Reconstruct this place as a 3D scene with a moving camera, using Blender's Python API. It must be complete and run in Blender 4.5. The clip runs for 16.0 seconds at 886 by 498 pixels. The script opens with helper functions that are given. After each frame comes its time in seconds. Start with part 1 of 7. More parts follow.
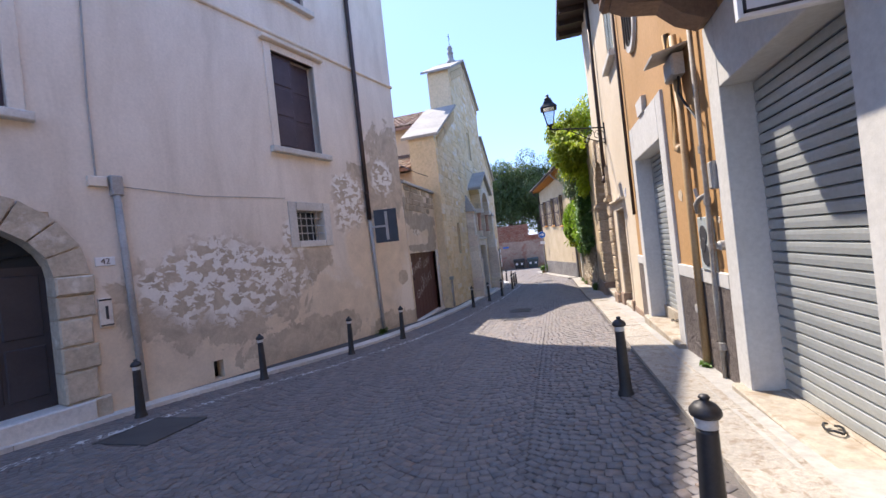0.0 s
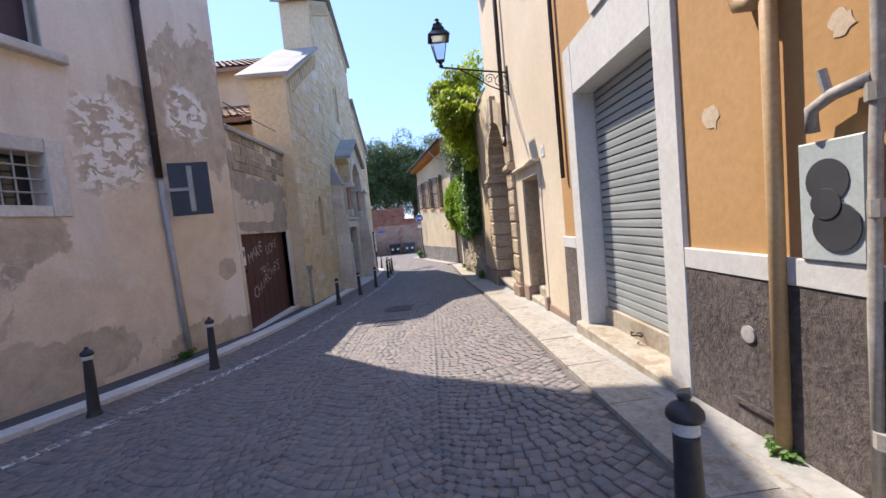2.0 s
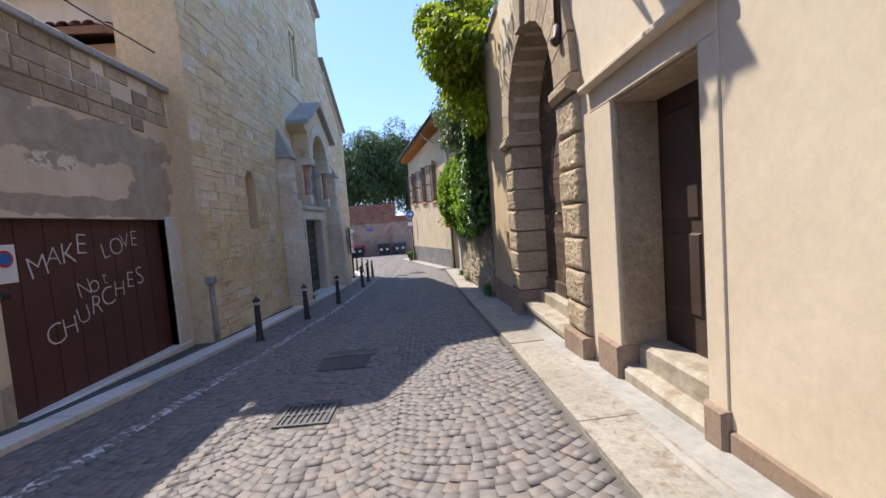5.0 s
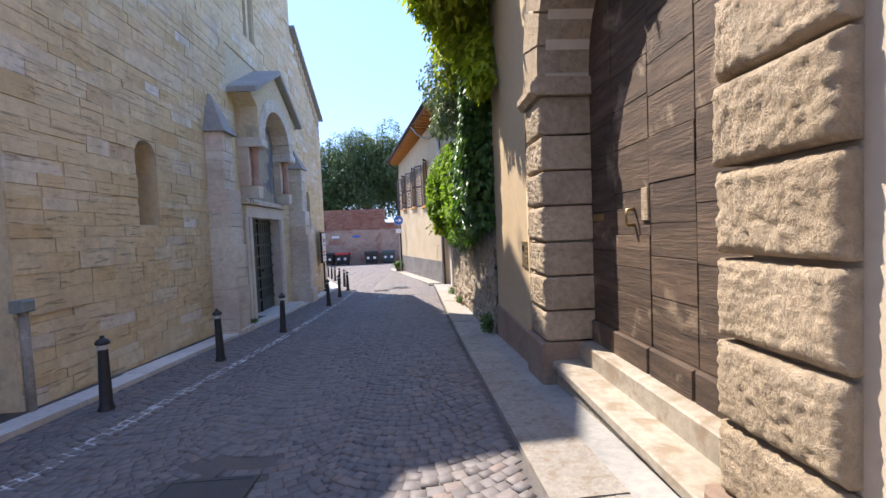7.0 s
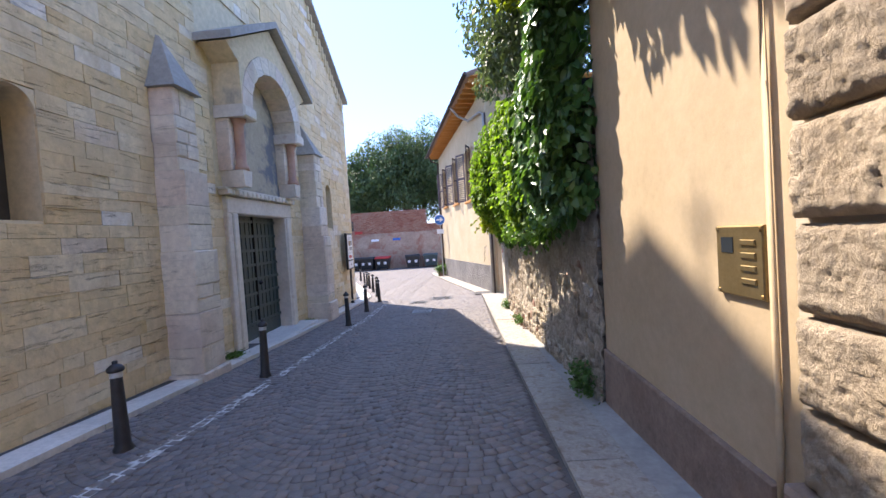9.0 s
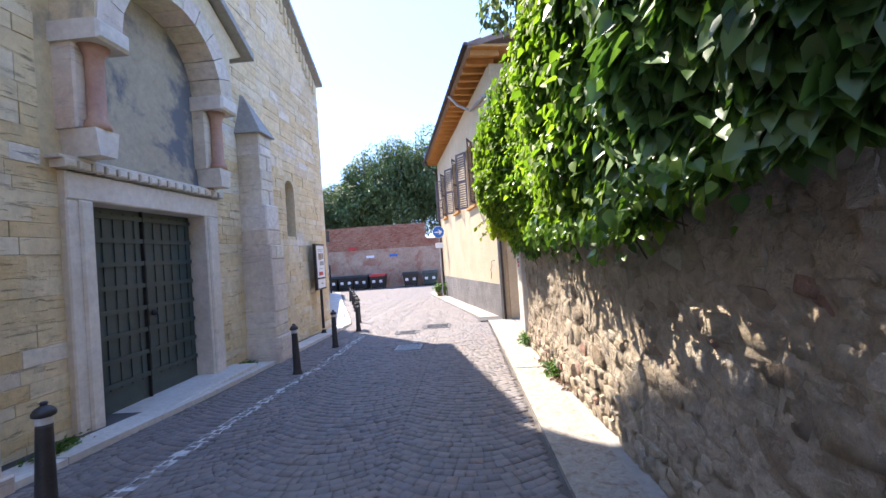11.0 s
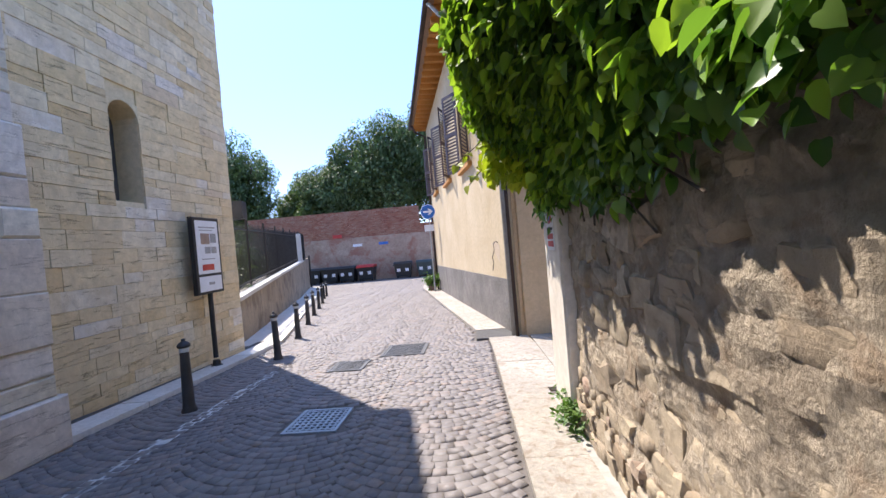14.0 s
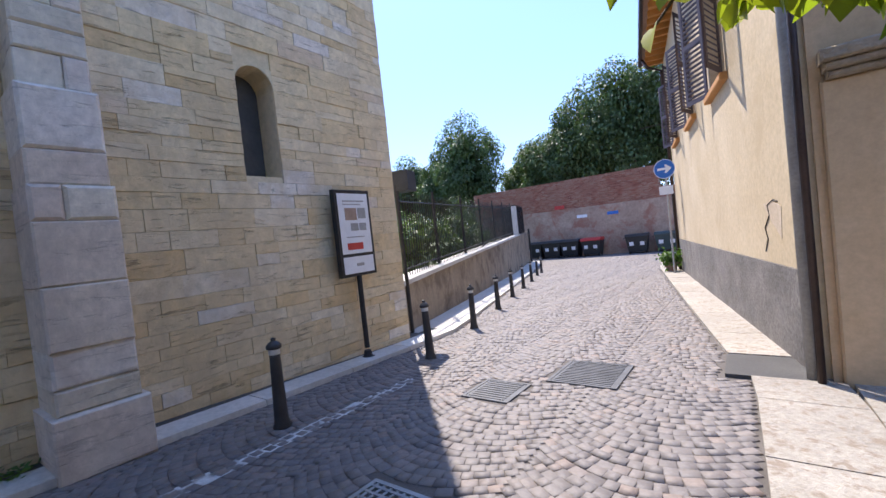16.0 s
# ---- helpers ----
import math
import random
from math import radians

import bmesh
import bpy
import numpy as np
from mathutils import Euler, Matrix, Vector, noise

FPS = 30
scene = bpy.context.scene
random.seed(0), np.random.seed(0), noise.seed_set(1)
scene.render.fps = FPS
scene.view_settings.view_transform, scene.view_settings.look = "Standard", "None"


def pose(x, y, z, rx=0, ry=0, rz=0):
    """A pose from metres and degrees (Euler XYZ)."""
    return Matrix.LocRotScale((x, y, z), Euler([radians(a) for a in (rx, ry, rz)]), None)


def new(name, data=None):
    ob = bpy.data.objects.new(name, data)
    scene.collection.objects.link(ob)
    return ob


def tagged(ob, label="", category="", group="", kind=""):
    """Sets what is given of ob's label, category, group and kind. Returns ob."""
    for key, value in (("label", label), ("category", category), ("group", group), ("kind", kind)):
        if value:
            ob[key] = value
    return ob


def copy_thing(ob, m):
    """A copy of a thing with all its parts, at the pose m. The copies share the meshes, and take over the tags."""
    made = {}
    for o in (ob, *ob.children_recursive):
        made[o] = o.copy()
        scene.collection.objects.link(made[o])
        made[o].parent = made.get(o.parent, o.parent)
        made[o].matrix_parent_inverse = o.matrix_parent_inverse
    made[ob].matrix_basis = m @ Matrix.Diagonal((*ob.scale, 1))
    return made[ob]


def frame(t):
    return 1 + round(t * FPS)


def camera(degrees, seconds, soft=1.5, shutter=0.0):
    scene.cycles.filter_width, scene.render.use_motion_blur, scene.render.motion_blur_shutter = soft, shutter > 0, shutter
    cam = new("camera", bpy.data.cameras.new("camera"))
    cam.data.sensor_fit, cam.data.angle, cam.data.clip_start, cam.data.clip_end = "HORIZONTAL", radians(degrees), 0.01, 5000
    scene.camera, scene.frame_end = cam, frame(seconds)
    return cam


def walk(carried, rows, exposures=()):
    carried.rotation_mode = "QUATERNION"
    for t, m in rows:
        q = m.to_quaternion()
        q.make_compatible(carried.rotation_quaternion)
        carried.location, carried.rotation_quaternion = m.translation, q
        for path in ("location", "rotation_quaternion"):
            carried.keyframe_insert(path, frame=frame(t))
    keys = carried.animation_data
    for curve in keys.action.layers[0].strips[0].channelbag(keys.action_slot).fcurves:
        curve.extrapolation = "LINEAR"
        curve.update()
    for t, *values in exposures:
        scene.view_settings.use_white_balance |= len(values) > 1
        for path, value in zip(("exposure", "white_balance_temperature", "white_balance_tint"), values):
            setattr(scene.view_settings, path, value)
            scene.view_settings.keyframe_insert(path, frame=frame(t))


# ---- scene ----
cam = camera(94.6, 16.0)
METRES, EYE, TILT, LEAN, TURN = 22.0, 1.6, 0.0, 0.0, 15.2
ROWS = [
    (0.0, 0.0, 0.0, 0.0, 0.01, 0.05, 6.24),
    (0.5, 0.0006, 0.0327, -0.0024, -8.16, -0.8, 5.15),
    (1.0, 0.0086, 0.0662, -0.0046, -13.06, -1.14, 4.76),
    (1.5, 0.0126, 0.0991, -0.0063, -15.78, -2.16, 5.18),
    (2.0, 0.0209, 0.1315, -0.0071, -17.37, -3.81, 5.49),
    (2.5, 0.0276, 0.1634, -0.0098, -17.97, -5.22, 5.18),
    (3.0, 0.0382, 0.195, -0.0112, -17.84, -5.92, 4.74),
    (3.5, 0.0484, 0.226, -0.013, -17.7, -5.74, 4.47),
    (4.0, 0.0609, 0.2576, -0.0142, -17.44, -5.11, 4.55),
    (4.5, 0.0729, 0.2879, -0.0157, -17.71, -4.43, 4.71),
    (7.0, 0.1298, 0.4335, -0.0226, -18.77, -2.48, 2.39),
    (7.5, 0.1409, 0.464, -0.0225, -17.58, -2.47, 2.81),
    (8.0, 0.1486, 0.4943, -0.0246, -15.99, -2.65, 3.26),
    (8.5, 0.1575, 0.5254, -0.026, -13.92, -2.62, 3.55),
    (9.0, 0.1644, 0.556, -0.0277, -12.6, -1.88, 3.75),
    (11.5, 0.2079, 0.7083, -0.0382, -12.25, 0.74, 3.97),
    (12.0, 0.2176, 0.7384, -0.0408, -12.45, 0.21, 4.2),
    (12.5, 0.2254, 0.77, -0.0448, -13.47, -0.86, 4.66),
    (13.0, 0.2377, 0.7991, -0.0456, -14.28, -1.76, 5.11),
    (13.5, 0.2491, 0.8277, -0.047, -14.89, -1.7, 5.27),
    (14.0, 0.2613, 0.8561, -0.0466, -11.73, -0.86, 4.95),
    (14.5, 0.2692, 0.883, -0.0468, -5.85, -0.07, 4.44),
    (15.0, 0.2811, 0.9072, -0.0476, 1.55, -0.05, 4.46),
    (15.5, 0.2884, 0.9301, -0.0498, 10.44, -0.68, 5.38),
    (16.0, 0.2961, 0.9491, -0.0502, 20.5, -1.53, 6.23),
]
walk(cam, [(t, pose(0, 0, EYE, TILT, LEAN, TURN) @ pose(METRES * x, METRES * y, METRES * z, 90 + pitch, roll, yaw)) for t, x, y, z, yaw, pitch, roll in ROWS],
     [(0.0, 2.15, 6500, 14), (2.0, 2.05, 6500, 13), (3.5, 1.88, 6500, 12), (4.5, 1.85, 6400, 10), (7.0, 2.25, 6400, 14), (9.0, 2.6, 6450, 15), (11.5, 2.75, 6450, 14), (12.5, 2.62, 6500, 13), (14.0, 2.3, 6300, 14), (16.0, 2.1, 6250, 15)])

# ---- light ----
SUN_TRAVEL = Vector((0.70, -0.715, -1.43)).normalized()
sun = new("sun", bpy.data.lights.new("sun", "SUN"))
sun.data.energy, sun.data.angle, sun.data.color = 2.1, radians(0.55), (1.0, 0.91, 0.78)
sun.rotation_mode = "QUATERNION"
sun.rotation_quaternion = SUN_TRAVEL.to_track_quat("-Z", "Y")
sun.location = (-20, 30, 40)
world = bpy.data.worlds.new("sky")
scene.world = world
world.use_nodes = True
wn = world.node_tree.nodes
sky = wn.new("ShaderNodeTexSky")
sky.sky_type, sky.sun_disc = "NISHITA", False
sky.sun_elevation = math.asin(-SUN_TRAVEL.z)
sky.sun_rotation = math.atan2(-SUN_TRAVEL.x, -SUN_TRAVEL.y)
sky.air_density, sky.dust_density, sky.ozone_density = 1.0, 0.3, 2.0
wn["Background"].inputs["Strength"].default_value = 0.15
even = wn.new("ShaderNodeMix")      # haze evens out the clear sky
even.data_type = "RGBA"
even.inputs[0].default_value = 0.78
even.inputs[7].default_value = (0.54, 0.98, 2.25, 1)
world.node_tree.links.new(sky.outputs[0], even.inputs[6])
world.node_tree.links.new(even.outputs[2], wn["Background"].inputs["Color"])

# ---- helpers of this scene ----
RND = random.Random(7)


def gz(x, y):
    """Height of the road surface: it falls away from the start and its east edge is higher there."""
    def ss(a, b, v):
        u = min(1.0, max(0.0, (v - a) / (b - a)))
        return u * u * (3 - 2 * u)
    yy = max(-30.0, min(40.0, y)) + 0.3 * max(0.0, min(30.0, y - 40.0))
    return -0.04 * yy + ss(-1.0, 1.2, x) * 0.22 * (1 - ss(9, 19, y))


def link_bm(name, bm, mat, parent=None, label="", recalc=True, smooth=False):
    if recalc:
        bmesh.ops.recalc_face_normals(bm, faces=bm.faces)
    me = bpy.data.meshes.new(name)
    bm.to_mesh(me)
    bm.free()
    if smooth:
        for p in me.polygons:
            p.use_smooth = True
    for m in (mat if isinstance(mat, (list, tuple)) else [mat]):
        me.materials.append(m)
    ob = new(name, me)
    if parent is not None:
        ob.parent = parent
    if label:
        ob["label"] = label
    return ob


def part(name, bm, mat, parent, label="", smooth=False):
    return link_bm(name, bm, mat, parent, label, True, smooth)


def thing(name, label, category, loc=None, kind="", group=""):
    ob = new(name)
    ob.empty_display_size = 0.2
    if loc is not None:
        ob.location = loc
    return tagged(ob, label, category, group, kind)


def add_hull8(bm, c, mi=0):
    """A six-sided block from its eight corners (bottom ring, top ring)."""
    v = [bm.verts.new(p) for p in c]
    for f in ((0, 3, 2, 1), (4, 5, 6, 7), (0, 1, 5, 4), (1, 2, 6, 5), (2, 3, 7, 6), (3, 0, 4, 7)):
        bm.faces.new([v[i] for i in f]).material_index = mi


def block(bm, F, u0, u1, d0, d1, z0, z1, mi=0):
    add_hull8(bm, [F(u0, d0, z0), F(u1, d0, z0), F(u1, d1, z0), F(u0, d1, z0),
                   F(u0, d0, z1), F(u1, d0, z1), F(u1, d1, z1), F(u0, d1, z1)], mi)


def soft_block(bm, F, u0, u1, d0, d1, z0, z1, b):
    """A block whose front edges (towards d1) are chamfered by b."""
    back = [F(u0, d0, z0), F(u1, d0, z0), F(u1, d0, z1), F(u0, d0, z1)]
    mid = [F(u0, d1 - b, z0), F(u1, d1 - b, z0), F(u1, d1 - b, z1), F(u0, d1 - b, z1)]
    top = [F(u0 + b, d1, z0 + b), F(u1 - b, d1, z0 + b), F(u1 - b, d1, z1 - b), F(u0 + b, d1, z1 - b)]
    r = [[bm.verts.new(p) for p in ring] for ring in (back, mid, top)]
    bm.faces.new(r[0])
    bm.faces.new(r[2])
    for a, c in ((r[0], r[1]), (r[1], r[2])):
        for i in range(4):
            bm.faces.new((a[i], a[(i + 1) % 4], c[(i + 1) % 4], c[i]))


def prism(bm, F, uz, d0, d1, mi=0):
    """A polygon in (u, z) carried from depth d0 to d1."""
    a = [bm.verts.new(F(u, d0, z)) for u, z in uz]
    b = [bm.verts.new(F(u, d1, z)) for u, z in uz]
    bm.faces.new(a).material_index = mi
    bm.faces.new(b).material_index = mi
    n = len(a)
    for i in range(n):
        bm.faces.new((a[i], a[(i + 1) % n], b[(i + 1) % n], b[i])).material_index = mi


def wall_cells(bm, F, u0, u1, z0, z1, d0, d1, holes=(), step=None):
    """A wall with rectangular openings (u0, u1, z0, z1) through it."""
    us = sorted({u0, u1, *[h[0] for h in holes], *[h[1] for h in holes]})
    zs = sorted({z0, z1, *[h[2] for h in holes], *[h[3] for h in holes]})
    us = [u for u in us if u0 <= u <= u1]
    zs = [z for z in zs if z0 <= z <= z1]
    solid = {}
    for i in range(len(us) - 1):
        for j in range(len(zs) - 1):
            cu, cz = (us[i] + us[i + 1]) / 2, (zs[j] + zs[j + 1]) / 2
            solid[i, j] = not any(h[0] < cu < h[1] and h[2] < cz < h[3] for h in holes)
    cache = {}

    def V(i, j, k):
        if (i, j, k) not in cache:
            cache[i, j, k] = bm.verts.new(F(us[i], (d0, d1)[k], zs[j]))
        return cache[i, j, k]
    for (i, j), s in solid.items():
        if not s:
            continue
        bm.faces.new((V(i, j, 1), V(i + 1, j, 1), V(i + 1, j + 1, 1), V(i, j + 1, 1)))
        bm.faces.new((V(i, j, 0), V(i, j + 1, 0), V(i + 1, j + 1, 0), V(i + 1, j, 0)))
        for di, dj, a, b in ((-1, 0, (i, j), (i, j + 1)), (1, 0, (i + 1, j), (i + 1, j + 1)),
                             (0, -1, (i, j), (i + 1, j)), (0, 1, (i, j + 1), (i + 1, j + 1))):
            if not solid.get((i + di, j + dj), False):
                bm.faces.new((V(*a, 0), V(*b, 0), V(*b, 1), V(*a, 1)))


def tube(bm, pts, r, n=8, cap=True):
    """A round bar along a line of points."""
    pts = [Vector(p) for p in pts]
    rings = []
    for i, p in enumerate(pts):
        t = (pts[min(i + 1, len(pts) - 1)] - pts[max(i - 1, 0)]).normalized()
        q = t.to_track_quat("Z", "Y")
        rr = r[i] if isinstance(r, (list, tuple)) else r
        rings.append([bm.verts.new(p + q @ Vector((rr * math.cos(2 * math.pi * k / n), rr * math.sin(2 * math.pi * k / n), 0))) for k in range(n)])
    for a, b in zip(rings, rings[1:]):
        for k in range(n):
            bm.faces.new((a[k], a[(k + 1) % n], b[(k + 1) % n], b[k]))
    if cap:
        bm.faces.new(rings[0])
        bm.faces.new(rings[-1])


def lathe(bm, prof, n=16, centre=(0, 0, 0)):
    """A turned shape from (radius, height) pairs."""
    c = Vector(centre)
    rings = []
    for r, z in prof:
        rings.append([bm.verts.new(c + Vector((max(r, 1e-4) * math.cos(2 * math.pi * k / n), max(r, 1e-4) * math.sin(2 * math.pi * k / n), z))) for k in range(n)])
    for a, b in zip(rings, rings[1:]):
        for k in range(n):
            bm.faces.new((a[k], a[(k + 1) % n], b[(k + 1) % n], b[k]))
    bm.faces.new(rings[0])
    bm.faces.new(rings[-1])


def B():
    return bmesh.new()


# frames of reference: u along the wall (its world y), d out towards the street, z up
def F_east(u, d, z):
    return Vector((1.5 - d, u, z))


def F_house(u, d, z):
    return Vector((-4.87 + 0.28 * (u - 8.2) + d * 0.963, u - d * 0.27, z))


def F_yard(u, d, z):
    return Vector((-4.04 + d, u, z))


def F_church(u, d, z):
    return Vector((-3.72 + 0.0203 * (u - 14.2) + d, u, z))


def F_corner(u, d, z):
    return Vector((1.24 - 0.1813 * (u - 26.74) - d * 0.984, u - d * 0.178, z))


def F_fence(u, d, z):
    return Vector((-3.8 - 0.326 * (u - 27.0) + d * 0.951, u + d * 0.31, z))

# ---- materials ----
def mat_new(name):
    m = bpy.data.materials.new(name)
    m.use_nodes = True
    nt = m.node_tree
    return m, nt, nt.nodes["Principled BSDF"]


def nd(nt, kind, **kw):
    n = nt.nodes.new(kind)
    for k, v in kw.items():
        if k in n.inputs:
            n.inputs[k].default_value = v
    return n


def ramp(nt, src, stops):
    r = nt.nodes.new("ShaderNodeValToRGB")
    e = r.color_ramp.elements
    e[0].position, e[0].color = stops[0][0], (*stops[0][1], 1)
    e[1].position, e[1].color = stops[1][0], (*stops[1][1], 1)
    for p, c in stops[2:]:
        x = e.new(p)
        x.color = (*c, 1)
    nt.links.new(src, r.inputs[0])
    return r.outputs[0]


def mix(nt, fac, a, b, mode="MIX"):
    m = nt.nodes.new("ShaderNodeMix")
    m.data_type, m.blend_type = "RGBA", mode
    for sock, v in ((m.inputs[0], fac), (m.inputs[6], a), (m.inputs[7], b)):
        if isinstance(v, (float, int)):
            sock.default_value = v
        elif isinstance(v, tuple):
            sock.default_value = (*v, 1)
        else:
            nt.links.new(v, sock)
    return m.outputs[2]


def noise_tex(nt, scale, detail=6, rough=0.6, distort=0.0, stretch=None):
    g = nt.nodes.new("ShaderNodeNewGeometry")
    n = nd(nt, "ShaderNodeTexNoise", Scale=scale, Detail=detail, Roughness=rough, Distortion=distort)
    if stretch:
        mp = nt.nodes.new("ShaderNodeMapping")
        mp.inputs["Scale"].default_value = stretch
        nt.links.new(g.outputs["Position"], mp.inputs[0])
        nt.links.new(mp.outputs[0], n.inputs["Vector"])
    else:
        nt.links.new(g.outputs["Position"], n.inputs["Vector"])
    return n.outputs["Fac"]


def bump(nt, bsdf, h, strength, dist=0.02):
    b = nd(nt, "ShaderNodeBump", Strength=strength, Distance=dist)
    nt.links.new(h, b.inputs["Height"])
    nt.links.new(b.outputs[0], bsdf.inputs["Normal"])


def worn(name, a, b, scale=1.2, fine=22.0, rough=0.85, bumps=0.35, dist=0.01, fine_amt=0.35, c=None, cpos=(0.58, 0.66), cscale=1.6, vary=0.0, metal=0.0, stretch=None, grain=None):
    """A weathered surface: two colours in large patches, fine grain, and patches of a third colour."""
    m, nt, s = mat_new(name)
    n1 = noise_tex(nt, scale, 5, 0.6, 0.3, stretch)
    col = ramp(nt, n1, [(0.32, a), (0.68, b)])
    n2 = noise_tex(nt, fine, 8, 0.7, 0.0, grain)
    dark = ramp(nt, n2, [(0.25, (1 - fine_amt,) * 3), (0.75, (1 + fine_amt * 0.3,) * 3)])
    col = mix(nt, 1.0, col, dark, "MULTIPLY")
    if c:
        n3 = noise_tex(nt, cscale, 9, 0.62, 0.4)
        f = ramp(nt, n3, [(cpos[0], (0, 0, 0)), (cpos[1], (1, 1, 1))])
        col = mix(nt, f, col, c)
    if vary:
        oi = nt.nodes.new("ShaderNodeObjectInfo")
        v = ramp(nt, oi.outputs["Random"], [(0, (1 - vary,) * 3), (1, (1 + vary * 0.6,) * 3)])
        col = mix(nt, 1.0, col, v, "MULTIPLY")
    nt.links.new(col, s.inputs["Base Color"])
    s.inputs["Roughness"].default_value = rough
    s.inputs["Metallic"].default_value = metal
    if bumps:
        bump(nt, s, n2, bumps, dist)
    return m


def island(name, stops, rough=0.8, fine=40.0, bumps=0.4, dist=0.006, fine_amt=0.3, grime=None, stain=None, strata=0.0):
    """Pieces joined in one mesh, each with its own tint."""
    m, nt, s = mat_new(name)
    g = nt.nodes.new("ShaderNodeNewGeometry")
    oi = nt.nodes.new("ShaderNodeObjectInfo")
    ad = nt.nodes.new("ShaderNodeMath")
    ad.operation = "ADD"
    nt.links.new(g.outputs["Random Per Island"], ad.inputs[0])
    nt.links.new(oi.outputs["Random"], ad.inputs[1])
    fr = nt.nodes.new("ShaderNodeMath")
    fr.operation = "FRACT"
    nt.links.new(ad.outputs[0], fr.inputs[0])
    col = ramp(nt, fr.outputs[0], stops)
    n2 = noise_tex(nt, fine, 7, 0.7)
    col = mix(nt, 1.0, col, ramp(nt, n2, [(0.25, (1 - fine_amt,) * 3), (0.75, (1.1,) * 3)]), "MULTIPLY")
    if grime:
        n3 = noise_tex(nt, 0.9, 7, 0.6, 0.5)
        col = mix(nt, ramp(nt, n3, [(0.45, (0, 0, 0)), (0.7, (0.7,) * 3)]), col, grime)
    if stain:
        n4 = noise_tex(nt, 1.5, 9, 0.68, 0.6, (1, 1, 0.7))
        col = mix(nt, ramp(nt, n4, [(0.48, (0, 0, 0)), (0.68, (0.8,) * 3)]), col, stain)
    if strata:
        n5 = noise_tex(nt, 2.6, 9, 0.7, 0.7, (1, 1, 9))
        crack = ramp(nt, n5, [(0.30, (1 - strata,) * 3), (0.43, (1, 1, 1))])
        col = mix(nt, 1.0, col, crack, "MULTIPLY")
        n2 = mix(nt, 0.55, n2, crack)
    nt.links.new(col, s.inputs["Base Color"])
    s.inputs["Roughness"].default_value = rough
    bump(nt, s, n2, bumps, dist)
    return m


def leafy(name, a, b, trans=0.35, rough=0.55):
    m, nt, s = mat_new(name)
    g = nt.nodes.new("ShaderNodeNewGeometry")
    col = ramp(nt, g.outputs["Random Per Island"], [(0.0, a), (1.0, b)])
    n = noise_tex(nt, 0.8, 3)
    col = mix(nt, 1.0, col, ramp(nt, n, [(0.3, (0.7,) * 3), (0.7, (1.25,) * 3)]), "MULTIPLY")
    nt.links.new(col, s.inputs["Base Color"])
    s.inputs["Roughness"].default_value = rough
    t = nt.nodes.new("ShaderNodeBsdfTranslucent")
    nt.links.new(mix(nt, 1.0, col, (1.0, 1.15, 0.45), "MULTIPLY"), t.inputs[0])
    mx = nt.nodes.new("ShaderNodeMixShader")
    mx.inputs[0].default_value = trans
    out = nt.nodes["Material Output"]
    nt.links.new(s.outputs[0], mx.inputs[1])
    nt.links.new(t.outputs[0], mx.inputs[2])
    nt.links.new(mx.outputs[0], out.inputs[0])
    return m


def zone_mask(nt, zones, scale, amp, width=0.04, detail=8, stretch=None):
    """Where plaster has come off: soft ellipses (y, z, half length, half height) with a ragged edge."""
    g = nt.nodes.new("ShaderNodeNewGeometry")
    best = None
    for cy, cz, ry, rz in zones:
        a = nt.nodes.new("ShaderNodeVectorMath")
        a.operation = "SUBTRACT"
        a.inputs[1].default_value = (0, cy, cz)
        nt.links.new(g.outputs["Position"], a.inputs[0])
        b = nt.nodes.new("ShaderNodeVectorMath")
        b.operation = "MULTIPLY"
        b.inputs[1].default_value = (0, 1 / ry, 1 / rz)
        nt.links.new(a.outputs[0], b.inputs[0])
        c = nt.nodes.new("ShaderNodeVectorMath")
        c.operation = "LENGTH"
        nt.links.new(b.outputs[0], c.inputs[0])
        if best is None:
            best = c.outputs["Value"]
        else:
            m = nt.nodes.new("ShaderNodeMath")
            m.operation = "MINIMUM"
            nt.links.new(best, m.inputs[0])
            nt.links.new(c.outputs["Value"], m.inputs[1])
            best = m.outputs[0]
    n = noise_tex(nt, scale, detail, 0.62, 0.4, stretch)
    f = nt.nodes.new("ShaderNodeMath")
    f.operation = "MULTIPLY_ADD"
    nt.links.new(n, f.inputs[0])
    f.inputs[1].default_value = amp
    nt.links.new(best, f.inputs[2])
    mr = nd(nt, "ShaderNodeMapRange")
    mr.inputs[1].default_value, mr.inputs[2].default_value = 1.0 + amp / 2, 1.0 + amp / 2 - width
    nt.links.new(f.outputs[0], mr.inputs[0])
    return mr.outputs[0]


